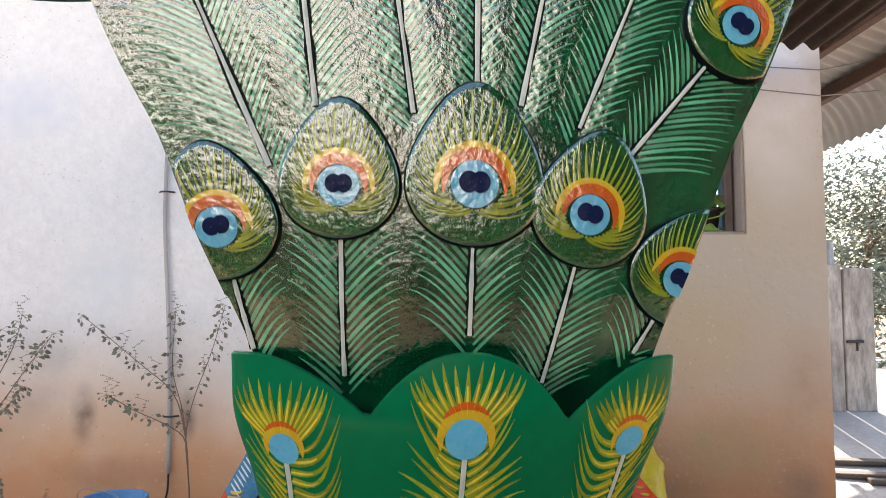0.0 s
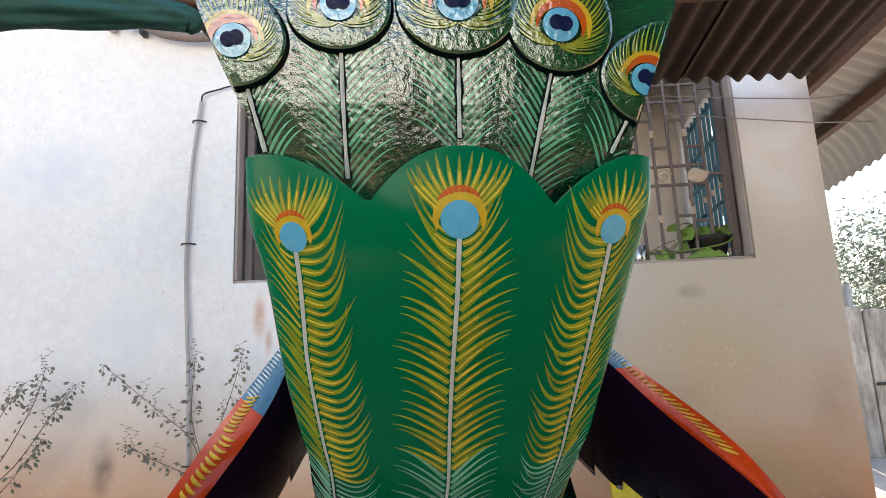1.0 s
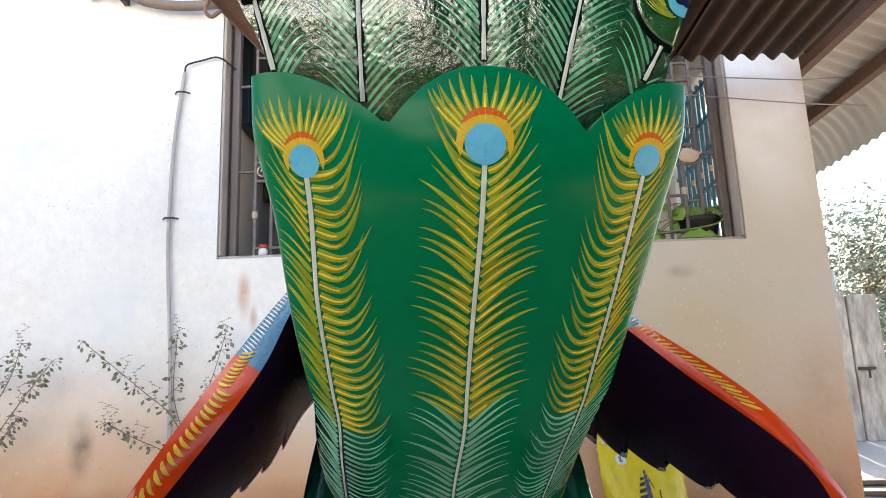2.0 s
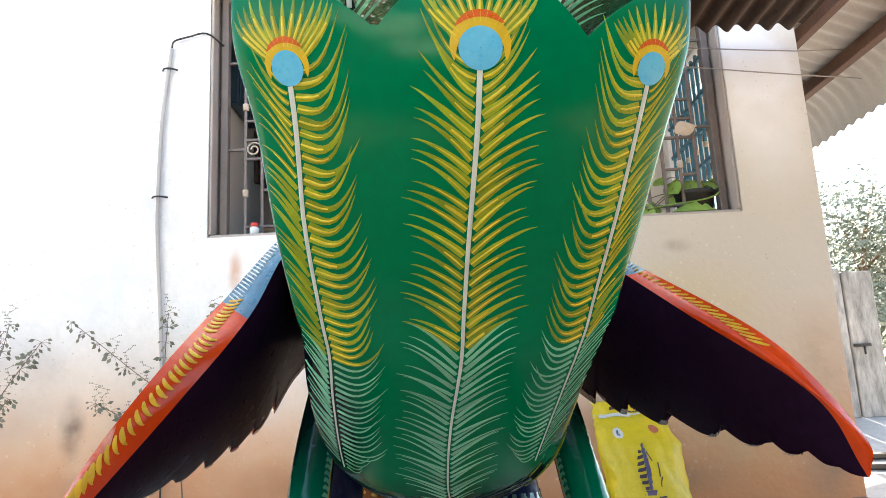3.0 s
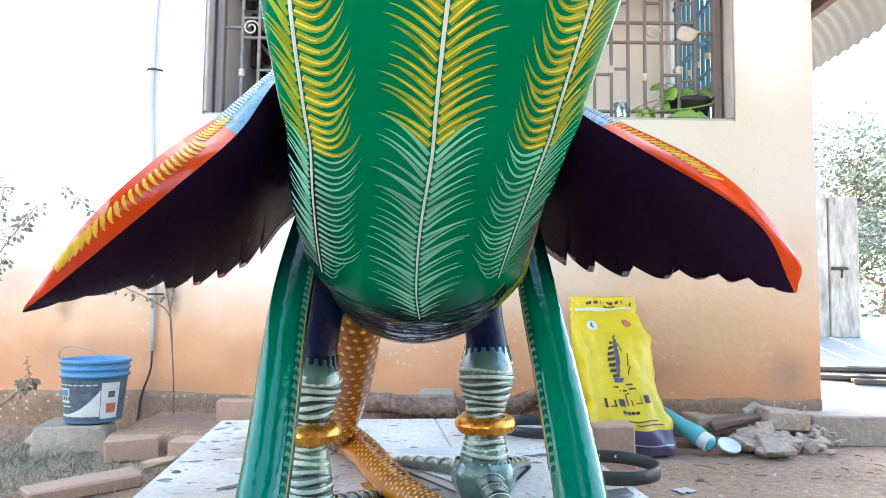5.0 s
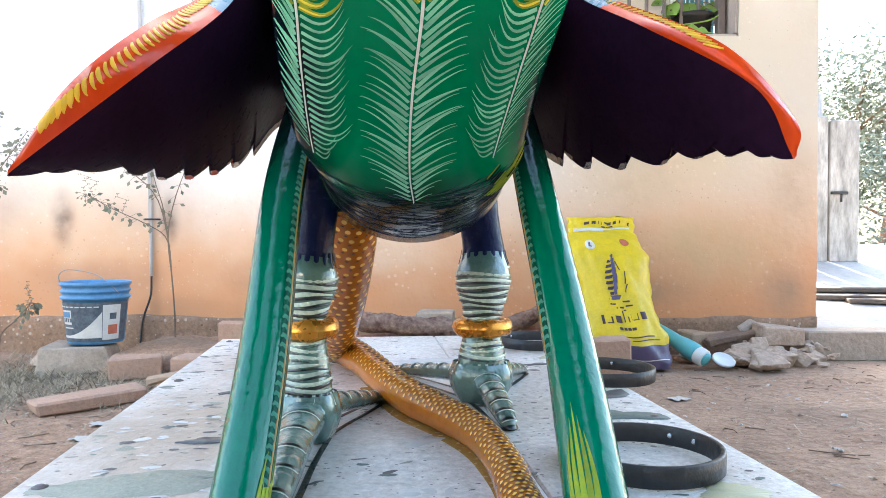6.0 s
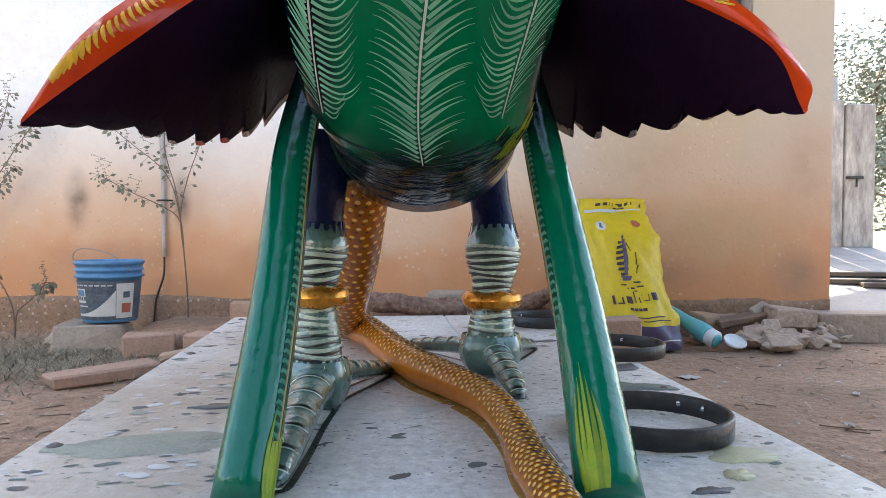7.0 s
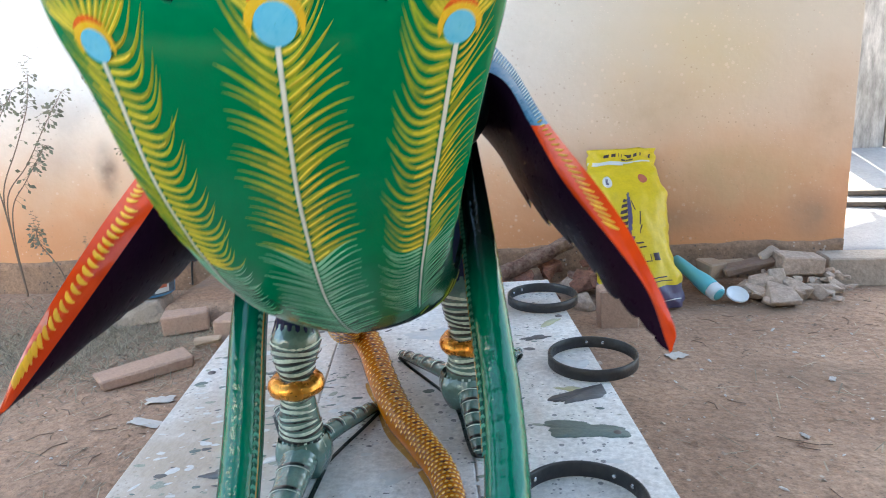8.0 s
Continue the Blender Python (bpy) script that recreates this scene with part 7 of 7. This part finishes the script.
b.lathe([(0.032, -0.06), (0.036, -0.055), (0.036, 0.0), (0.03, 0.005)], pose(-1.96, 3.46, 3.05) @ pose(0, 0, 0, 0, 90, 0), None, 16)
b.tube([(-1.985, 3.46, 3.05), (-2.0, 3.53, 3.06)], 0.03, None, 12)
part("elbow", b, hp, "white plastic elbow")
b = Build(IRON)
b.box((0.03, 0.06, 0.08), pose(-1.80, 3.49, 3.02), None, 0.004)
part("clamp", b, hp, "rusty clamp")
for a, c in (((0.30, 3.30, 2.42), (1.86, 3.50, 2.36)), ((0.30, 3.30, 2.36), (1.86, 3.50, 2.225))):
    b = Build(WIRE)
    far = (2.60, 4.10, 2.64 if c[2] > 2.3 else 2.44)
    b.tube([Vector(a).lerp(Vector(c), k / 9) - Vector((0, 0, 0.012 * math.sin(math.pi * k / 9))) for k in range(10)] + [Vector(far)], 0.0032, None, 6)
    tagged(part("clothes_line", b), "thin grey wire stretched along the house wall", "wire", "wires by the wall")

# ---- cloth-wrapped pole at the upper side ----
pl = thing("wrapped_pole", "wooden pole wrapped in dark green cloth", "pole")
b = Build(TIMBER)
b.tube(spline([(-2.6, 1.70, 2.17), (-1.6, 1.78, 2.16), (-0.80, 1.92, 2.14), (-0.2, 2.0, 2.12)], 20), [0.030] * 20, TIMBER, 10)
part("wood", b, pl, "peeled brown pole")
b = Build(TIMBER)
b.tube([(-2.55, 1.70, GROUND - 0.1), (-2.55, 1.70, 2.15)], 0.04, None, 10)
part("prop", b, pl, "upright timber prop")
b = Build(CLOTH)
cl = spline([(-2.6, 1.68, 2.13, 0.085), (-1.9, 1.72, 2.09, 0.090), (-1.5, 1.76, 2.085, 0.080), (-1.2, 1.82, 2.085, 0.062), (-0.95, 1.88, 2.085, 0.045), (-0.84, 1.91, 2.07, 0.040), (-0.815, 1.92, 2.045, 0.026)], 60)
rows = []
for i, r in enumerate(cl):
    t = Vector(cl[min(i + 1, 59)][:3]) - Vector(cl[max(i - 1, 0)][:3])
    t.normalize()
    s_ = t.cross(Vector((0, 0, 1))).normalized()
    q = s_.cross(t)
    rows.append([Vector(r[:3]) + (s_ * math.cos(a) + q * math.sin(a)) * r[3] * (1 + 0.10 * math.sin(5 * a + i * 0.32) + 0.06 * math.sin(9 * a - i * 0.21)) for a in np.linspace(0, 2 * math.pi, 41)[:-1]])
b.grid(rows, CLOTH, True, True)
b.patch(rows[-1], Vector(cl[-1][:3]), CLOTH)
part("cloth", b, pl, "twisted dark green cloth")
br = thing("wooden_brace", "brown wooden brace tied with rope", "brace")
b = Build(TIMBER)
b.tube([(-0.86, 1.94, 2.20), (-0.70, 2.06, 2.03), (-0.50, 2.16, 1.83), (-0.20, 2.25, 1.50)], [0.040, 0.037, 0.035, 0.034], None, 8)
part("strut", b, br)
b = Build(BARK)
for k in range(5):
    c = Vector((-0.82 + 0.012 * k, 1.965 + 0.01 * k, 2.155 - 0.013 * k))
    b.tube([c + Vector((0.052 * math.cos(a) * 0.7, 0.052 * math.sin(a), 0.052 * math.cos(a) * 0.7)) for a in np.linspace(0, 6.3, 16)], 0.010, None, 6)
b.tube(spline([(-0.75, 1.98, 2.10), (-0.755, 1.97, 2.03), (-0.77, 1.97, 1.99), (-0.75, 1.97, 1.965), (-0.72, 1.97, 1.985)], 14), 0.006, None, 6)
part("rope", b, br, "knotted brown rope")


# ---- roofs ----
def corrugated(b, x0, x1, y0, y1, zf, pitch, depth, m, nx, ny):
    for o in (0.0, 0.004):
        b.grid([[(x, y, zf(x, y) + depth * math.sin(2 * math.pi * x / pitch) + o) for x in np.linspace(x0, x1, nx)] for y in np.linspace(y0, y1, ny)], m)


shed = thing("shed_roof", "brown corrugated shed roof on dark timber beams", "roof")
# sheets extended unseen behind the view to keep sky off the fan's right side
b = Build(TIN_BROWN)
corrugated(b, 0.55, 1.20, -8.0, 3.40, lambda x, y: 2.47 + 0.02 * math.sin(y), 0.105, 0.020, TIN_BROWN, 100, 12)
part("roof_sheet", b, shed)
b = Build(TIN_BROWN)
corrugated(b, 1.14, 1.83, -8.0, 3.37, lambda x, y: 2.452 - 0.02 * (x - 1.14) + 0.02 * math.sin(y), 0.105, 0.020, TIN_BROWN, 100, 12)
part("roof_sheet", b, shed)
for y in (2.40, 0.4, -1.6, -3.6, -5.6, -7.6):
    b = Build(TIMBER)
    b.box((2.1, 0.07, 0.09), pose(1.50, y, 2.375), None, 0.006)
    part("beam", b, shed, "dark red-brown timber beam")
for y in (2.40, -1.6, -5.6):
    for x in (2.5,):
        b = Build(TIMBER)
        b.tube([(x, y, GROUND - 0.1), (x, y, 2.33)], 0.05, None, 12)
        part("roof_post", b, shed, "round timber post")

ver = thing("veranda_roof", "grey corrugated veranda roof with a curved eave", "roof")
b = Build(TIN_GREY)
prof = spline([(CORNER + 0.004, 2.74), (2.10, 2.64), (2.35, 2.53), (2.47, 2.45), (2.54, 2.34), (2.57, 2.22)], 40)
for o in (0.0, 0.004):
    b.grid([[(x, y, z + o + 0.010 * math.sin(2 * math.pi * y / 0.105)) for y in np.linspace(3.0, 6.3, 260)] for x, z in prof], TIN_GREY)
part("roof_sheet", b, ver)
for x, z in ((2.06, 2.60), (2.34, 2.475)):
    b = Build(TIMBER)
    b.box((0.06, 3.3, 0.08), pose(x, 4.65, z), None, 0.005)
    part("beam", b, ver, "brown timber beam")

# ---- gate, planks and garden beyond the house ----
gate = thing("garden_gate", "weathered grey board gate with a rusty latch", "gate")
gz = patio_height(5.4) - 0.01
for x0, x1, dz in ((2.50, 2.70, 1.10), (2.706, 2.950, 1.12), (2.962, 3.19, 1.09)):
    b = Build(GATE)
    slab(b, x0, x1, 5.36, 5.42, gz, gz + dz, None, 0.008)
    part("board", b, gate)
b = Build(IRON)
b.box((0.13, 0.02, 0.022), pose(3.03, 5.348, 0.86), None, 0.004)
b.tube([(3.04, 5.34, 0.85), (3.04, 5.34, 0.79)], 0.008, None, 8)
part("latch", b, gate, "rusty iron latch")
b = Build(GATE)
b.tube([(2.91, 5.47, gz - 0.1), (2.905, 5.47, gz + 1.30)], [0.052, 0.048], None, 12)
part("gate_post", b, gate, "round weathered gate post")
for i, (x, y, r, lng) in enumerate(((2.62, 4.12, -8, 1.2), (2.75, 4.32, -6, 1.0), (2.80, 4.02, -9, 0.9))):
    b = Build(OLD_PLANK)
    b.box((lng, 0.085, 0.028), pose(x, y, patio_height(y) + 0.022, 0, 0, r), None, 0.005)
    tagged(part("plank", b), "grey weathered plank lying on the patio", "plank", "planks on the patio")


def tree(x, y, z, height, spread, leaves, seed, label, size=0.07, leaf=None):
    t = thing("tree", label, "tree")
    rr = random.Random(seed)
    b = Build(BARK)
    tips = []
    trunk = spline([(x, y, z - 0.1), (x + rr.uniform(-0.2, 0.2), y, z + height * 0.3), (x + rr.uniform(-0.3, 0.3), y + rr.uniform(-0.3, 0.3), z + height * 0.62)], 12)
    b.tube(trunk, [height * 0.026 * (1 - 0.55 * k / 11) for k in range(12)], None, 10)
    for k in range(13):
        s = Vector(trunk[rr.randint(4, 11)])
        a = rr.uniform(0, 6.28)
        e = s + Vector((math.cos(a) * spread * rr.uniform(0.4, 1), math.sin(a) * spread * rr.uniform(0.4, 1), height * rr.uniform(0.02, 0.36)))
        mid = s.lerp(e, 0.5) + Vector((0, 0, height * 0.05))
        limb = spline([tuple(s), tuple(mid), tuple(e)], 9)
        b.tube(limb, [height * 0.010 * (1 - 0.8 * i / 8) for i in range(9)], None, 6)
        tips += [Vector(p_) for p_ in limb[3:]]
    part("trunk", b, t)
    c = Build(leaf or TREE_LEAF)
    clumps = [tp + Vector([rr.gauss(0, spread * 0.16) for _ in range(3)]) for tp in tips for _ in range(2)]
    for i in range(leaves):
        o = rr.choice(clumps) + Vector([rr.gauss(0, spread * 0.10) for _ in range(3)])
        d = Vector([rr.gauss(0, 1) for _ in range(3)]).normalized()
        s_ = d.orthogonal().normalized()
        L = size * rr.uniform(0.6, 1.3)
        c.add([o - d * L, o + s_ * L * 0.42, o + d * L, o - s_ * L * 0.42], [(0, 1, 2, 3)], None, False)
    part("crown", c, t)
    return t


tree(4.9, 8.4, 0.3, 2.5, 1.2, 11000, 1, "small dusty-leaved tree behind the gate", 0.042)
tree(6.6, 10.5, 0.2, 3.0, 1.6, 11000, 2, "small dusty-leaved tree in the garden", 0.052)
tree(3.9, 9.8, 0.3, 2.0, 0.9, 3600, 3, "thin dusty-leaved tree behind the gate", 0.038)
# trees added out of view so the fan's right side mirrors dark
for i, x in enumerate((3.4, 5.6, 8.0, 10.8)):
    tree(x, -11 - (i % 2) * 2, GROUND, 8.2 + (i % 3) * 0.8, 3.0, 4200, 30 + i, "tall dark tree, unseen, added to darken the fan's reflection", 0.26, SCREEN_LEAF)
hedge = Build(TREE_LEAF)
rr = random.Random(77)
for i in range(4200):
    x = rr.uniform(3.6, 8.5)
    o = Vector((x, 7.6 + rr.gauss(0, 0.35), 0.35 + abs(rr.gauss(0, 0.28))))
    d = Vector([rr.gauss(0, 1) for _ in range(3)]).normalized()
    s_ = d.orthogonal().normalized()
    L = rr.uniform(0.02, 0.05)
    hedge.add([o - d * L, o + s_ * L * 0.45, o + d * L, o - s_ * L * 0.45], [(0, 1, 2, 3)], None, False)
tagged(part("garden_shrubs", hedge), "low tangle of dusty green shrubs", "shrubs", kind="stuff")
# invented hedge behind the view; its heights mask parts of the fan's reflection
hedge = Build(SCREEN_LEAF)
for i in range(22000):
    x = rr.uniform(0.68, 8) if rr.random() < 0.6 else rr.uniform(-6, 0.68)
    tall = 2.7 if x > 0.68 else 1.05 if x > -0.08 else 1.55 if x > -0.38 else 1.98 if x > -1.5 else 1.3
    o = Vector((x, -1.9 + rr.gauss(0, 0.22), GROUND + tall * rr.random() ** 0.85 + 0.06 * rr.gauss(0, 1)))
    d = Vector([rr.gauss(0, 1) for _ in range(3)]).normalized()
    s_ = d.orthogonal().normalized()
    L = rr.uniform(0.06, 0.13)
    hedge.add([o - d * L, o + s_ * L * 0.5, o + d * L, o - s_ * L * 0.5], [(0, 1, 2, 3)], None, False)
tagged(part("unseen_hedge", hedge), "dense dark hedge, unseen, added to shape the fan's reflections", "hedge", kind="stuff")
# low wall added out of view to close off the reflected horizon
w = Build(BLOCK)
slab(w, 2.0, 12, -9.2, -9.0, GROUND - 0.1, 1.35, None, 0.01)
tagged(part("wall_backdrop", w), "plain cement wall, unseen, added as a backdrop to reflections", "wall", kind="structure")
# sunlit wall added out of view as the bright source of the fan's glare
w = Build(LIMEWASH)
slab(w, -16, 2.0, -9.4, -9.0, GROUND - 0.1, 5.6, None, 0.01)
tagged(part("wall_reflector", w), "plain limewashed wall, unseen, added to shine in the fan's varnish", "wall", kind="structure")


# ---- weeds along the wall ----
def weed(root, stems, seed, label):
    t = thing("weed_plant", label, "plant", "weeds by the wall")
    rr = random.Random(seed)
    b, c = Build(TWIG), Build(DRY_LEAF)
    for keys in stems:
        path = [Vector(p_) for p_ in spline([root] + keys, 26)]
        b.tube(path, [0.0036 * (1 - 0.75 * k / 25) + 0.0006 for k in range(26)], None, 6)
        for k in range(14, 26):
            for _ in range(8 if k > 20 else 4 if k > 17 else 1):
                if rr.random() < 0.25:
                    continue
                o = path[k]
                a = rr.uniform(0, 6.28)
                stalk = o + Vector((math.cos(a) * 0.03, math.sin(a) * 0.012, rr.uniform(-0.03, 0.015)))
                L = rr.uniform(0.008, 0.019)
                d = (stalk - o).normalized()
                d = (d + Vector((0, 0, rr.uniform(-1.2, 0.1)))).normalized()
                s_ = d.cross(Vector((0.3, -1, 0.2))).normalized()
                tip = stalk + d * 2 * L
                m_ = stalk + d * L
                c.add([stalk, m_ + s_ * L * 0.55, tip, m_ - s_ * L * 0.55, m_ + Vector((0, -0.003, 0.0))], [(0, 1, 4), (1, 2, 4), (2, 3, 4), (3, 0, 4)], None, True)
                b.tube([o, stalk], 0.0008, None, 4, 1, False)
            if k > 17 and rr.random() < 0.22:
                o = path[k]
                spike = [o + Vector((rr.uniform(-0.006, 0.006) * i, 0, 0.016 * i)) for i in range(7)]
                b.tube(spike, 0.0009, None, 4)
                for q in spike[1:]:
                    for sx in (-1, 1):
                        c.add([q, q + Vector((sx * 0.008, -0.002, 0.003)), q + Vector((sx * 0.007, 0.0, -0.004))], [(0, 1, 2)], None, False)
    tagged(part("stem", b, t, "thin brown stems"), kind="stuff")
    tagged(part("leaf", c, t, "small drooping grey-green leaves and seed spikes"), kind="stuff")


weed((-1.300, 3.42, -0.02), [
    [(-1.305, 3.42, 0.15), (-1.318, 3.42, 0.32), (-1.335, 3.42, 0.50), (-1.36, 3.42, 0.66), (-1.41, 3.42, 0.85), (-1.405, 3.43, 1.13)],
    [(-1.305, 3.42, 0.15), (-1.318, 3.42, 0.32), (-1.335, 3.42, 0.50), (-1.40, 3.42, 0.72), (-1.58, 3.41, 0.88), (-1.86, 3.40, 1.11)],
    [(-1.305, 3.42, 0.15), (-1.318, 3.42, 0.32), (-1.335, 3.42, 0.52), (-1.30, 3.42, 0.70), (-1.22, 3.42, 0.92), (-1.15, 3.41, 1.16)],
    [(-1.305, 3.42, 0.15), (-1.318, 3.42, 0.32), (-1.34, 3.42, 0.50), (-1.44, 3.42, 0.575), (-1.58, 3.41, 0.64), (-1.73, 3.41, 0.72)]], 3, "spindly grey-leaved weed rooted at the foot of the wall")
weed((-2.40, 3.40, -0.05), [
    [(-2.42, 3.40, 0.25), (-2.40, 3.40, 0.50), (-2.26, 3.40, 0.66), (-2.12, 3.40, 0.86), (-2.00, 3.40, 1.02)],
    [(-2.42, 3.40, 0.25), (-2.42, 3.40, 0.52), (-2.30, 3.40, 0.75), (-2.20, 3.40, 0.95), (-2.16, 3.40, 1.11)],
    [(-2.41, 3.40, 0.25), (-2.38, 3.40, 0.45), (-2.28, 3.40, 0.58), (-2.14, 3.40, 0.76)],
    [(-2.43, 3.40, 0.40), (-2.45, 3.40, 0.70), (-2.36, 3.40, 0.90), (-2.26, 3.40, 1.04)]], 5, "spindly grey-leaved weed against the white wall")
weed((-2.05, 3.25, -0.06), [
    [(-2.06, 3.25, 0.08), (-2.10, 3.25, 0.18), (-2.16, 3.25, 0.27), (-2.17, 3.25, 0.35)],
    [(-2.04, 3.25, 0.06), (-1.98, 3.25, 0.12), (-1.93, 3.25, 0.17), (-1.90, 3.25, 0.21)]], 6, "small dry weed at the wall's foot")

# ---- litter ----
straw = Build(STRAW)
rr = random.Random(8)
for i in range(12000):
    if i < 9000:
        x, y = -1.75 + rr.gauss(0, 0.38), 2.75 + rr.gauss(0, 0.28)
    else:
        x, y = rr.uniform(-2.6, -0.9), rr.uniform(2.3, 3.4)
    z = ground_height(x, y)
    a, tl = rr.uniform(0, 6.28), rr.uniform(-0.1, 0.7)
    L = rr.uniform(0.02, 0.07)
    d = Vector((math.cos(a) * math.cos(tl), math.sin(a) * math.cos(tl), math.sin(tl)))
    s_ = d.cross(Vector((0, 0, 1))).normalized() * 0.0018
    o = Vector((x, y, z))
    straw.add([o - s_, o + s_, o + d * L + s_ * 0.4, o + d * L - s_ * 0.4], [(0, 1, 2, 3)], None, False)
tagged(part("dry_grass", straw), "dry trampled grass and straw by the wall", "grass", kind="stuff")

bits = Build(STONE)
for i in range(4200):
    x, y = rr.uniform(-2.4, 2.6), rr.uniform(0.4, 3.45)
    dx, dy = (x + 0.03), (y - 0.96)
    X, Yl = dx * LEANX + dy * LEANY, -dx * LEANY + dy * LEANX
    if abs(X) < 0.68 and -0.55 < Yl < 2.05:
        continue
    z = ground_height(x, y)
    s = rr.uniform(0.002, 0.007) * (2.0 if rr.random() < 0.06 else 1)
    o = [Vector((x + rr.uniform(-s, s), y + rr.uniform(-s, s), z - 0.001 + (s * rr.uniform(0.5, 1.0) if k == 0 else 0))) for k in range(5)]
    a = rr.uniform(0, 1.5)
    base = [Vector((x + s * 1.4 * math.cos(a + k * 1.57), y + s * 1.1 * math.sin(a + k * 1.57), z - 0.002)) for k in range(4)]
    bits.add([o[0]] + base, [(0, 1, 2), (0, 2, 3), (0, 3, 4), (0, 4, 1)], None, False)
tagged(part("gravel", bits), "scattered gravel and crumbs of earth", "gravel", kind="stuff")

twigs = Build(BARK)
for i in range(150):
    x, y = rr.choice((rr.uniform(0.75, 2.4), rr.uniform(-1.9, -0.85))), rr.uniform(1.1, 3.2)
    z = ground_height(x, y) + 0.003
    a, L = rr.uniform(0, 6.28), rr.uniform(0.02, 0.09)
    twigs.tube([(x, y, z), (x + L * 0.5 * math.cos(a), y + L * 0.5 * math.sin(a), z + 0.002), (x + L * math.cos(a + 0.3), y + L * math.sin(a + 0.3), z)], 0.0016, None, 4)
tagged(part("twigs", twigs), "scattered dry twigs and bark chips", "twigs", kind="stuff")


chips = Build(PAPER)
for i in range(110):
    x, y = rr.choice((rr.uniform(0.72, 2.4), rr.uniform(0.72, 2.4), rr.uniform(-1.9, -0.85))), rr.uniform(0.9, 3.1)
    z = ground_height(x, y) + 0.003
    a, L, w_ = rr.uniform(0, 6.28), rr.uniform(0.006, 0.030), rr.uniform(0.002, 0.006)
    d, s_ = Vector((math.cos(a), math.sin(a), rr.uniform(-0.05, 0.25))) * L, Vector((-math.sin(a), math.cos(a), 0.2)) * w_
    o = Vector((x, y, z))
    chips.add([o - s_ * 0.6, o + s_, o + d * 0.6 + s_ * 1.2, o + d, o + d * 0.5 - s_, o + d * 0.5 + Vector((0, 0, 0.003))], [(0, 1, 5), (1, 2, 5), (2, 3, 5), (3, 4, 5), (4, 0, 5)], None, False)
tagged(part("pale_chips", chips), "small pale chips and dry leaf scraps on the earth", "chips", kind="stuff")

blades = Build(STRAW)
for i in range(420):
    x, y = rr.choice((rr.uniform(0.72, 2.4), rr.uniform(-1.6, -0.85))), rr.uniform(0.9, 3.1)
    a, L = rr.uniform(0, 6.28), rr.uniform(0.02, 0.10)
    o = Vector((x, y, ground_height(x, y) + 0.003))
    d, s_ = Vector((math.cos(a), math.sin(a), 0.05)) * L, Vector((-math.sin(a), math.cos(a), 0)) * 0.0016
    blades.add([o - s_, o + s_, o + d + s_, o + d - s_], [(0, 1, 2, 3)], None, False)
tagged(part("loose_straw", blades), "loose dry straw strewn over the earth", "straw", kind="stuff")

clods = Build(EARTH)
for i in range(420):
    x, y = rr.choice((rr.uniform(0.72, 2.3), rr.uniform(-1.7, -0.85))), rr.uniform(0.9, 3.0)
    z, s, a = ground_height(x, y), rr.uniform(0.006, 0.018), rr.uniform(0, 1.0)
    ring_ = [Vector((x + s * rr.uniform(1.0, 1.7) * math.cos(a + k * 1.047), y + s * rr.uniform(0.9, 1.3) * math.sin(a + k * 1.047), z - 0.003)) for k in range(6)]
    clods.add([Vector((x + s * 0.2, y, z + s * rr.uniform(0.35, 0.7)))] + ring_, [(0, k + 1, (k + 1) % 6 + 1) for k in range(6)], None, True)
tagged(part("earth_clods", clods), "trodden lumps of red-brown earth", "earth", kind="stuff")


def scrap(x, y, w_, d_, turn, seed):
    b = Build(PAPER)
    m = Matrix.Translation((x, y, 0)) @ pose(0, 0, 0, 0, 0, turn)
    rows = []
    for j in range(7):
        row = []
        for i in range(7):
            q = m @ Vector(((i / 6 - 0.5) * w_ * (1 + 0.3 * wobble(j * 0.7, 0, seed, 1)), (j / 6 - 0.5) * d_ * (1 + 0.3 * wobble(i * 0.7, 3, seed, 1)), 0))
            q.z = ground_height(q.x, q.y) + 0.004 + 0.010 * abs(wobble(i * 0.5, j * 0.5, seed, 1.2))
            row.append(q)
        rows.append(row)
    b.grid(rows)
    b.grid([[q - Vector((0, 0, 0.0015)) for q in r] for r in rows])
    tagged(part("paper_scrap", b), "torn pale paper scrap lying on the earth", "paper", "paper scraps")


for i, (x, y, w_, d_, t) in enumerate([(-1.02, 2.16, 0.09, 0.05, 20), (-0.99, 2.00, 0.12, 0.04, -15), (0.83, 2.50, 0.075, 0.055, 30), (1.30, 2.30, 0.03, 0.02, 60), (-0.80, 1.70, 0.05, 0.03, 0), (1.05, 1.90, 0.03, 0.015, 110), (0.22, 2.98, 0.10, 0.05, 10), (0.40, 3.02, 0.09, 0.05, -20)]):
    scrap(x, y, w_, d_, t, i * 2.3)
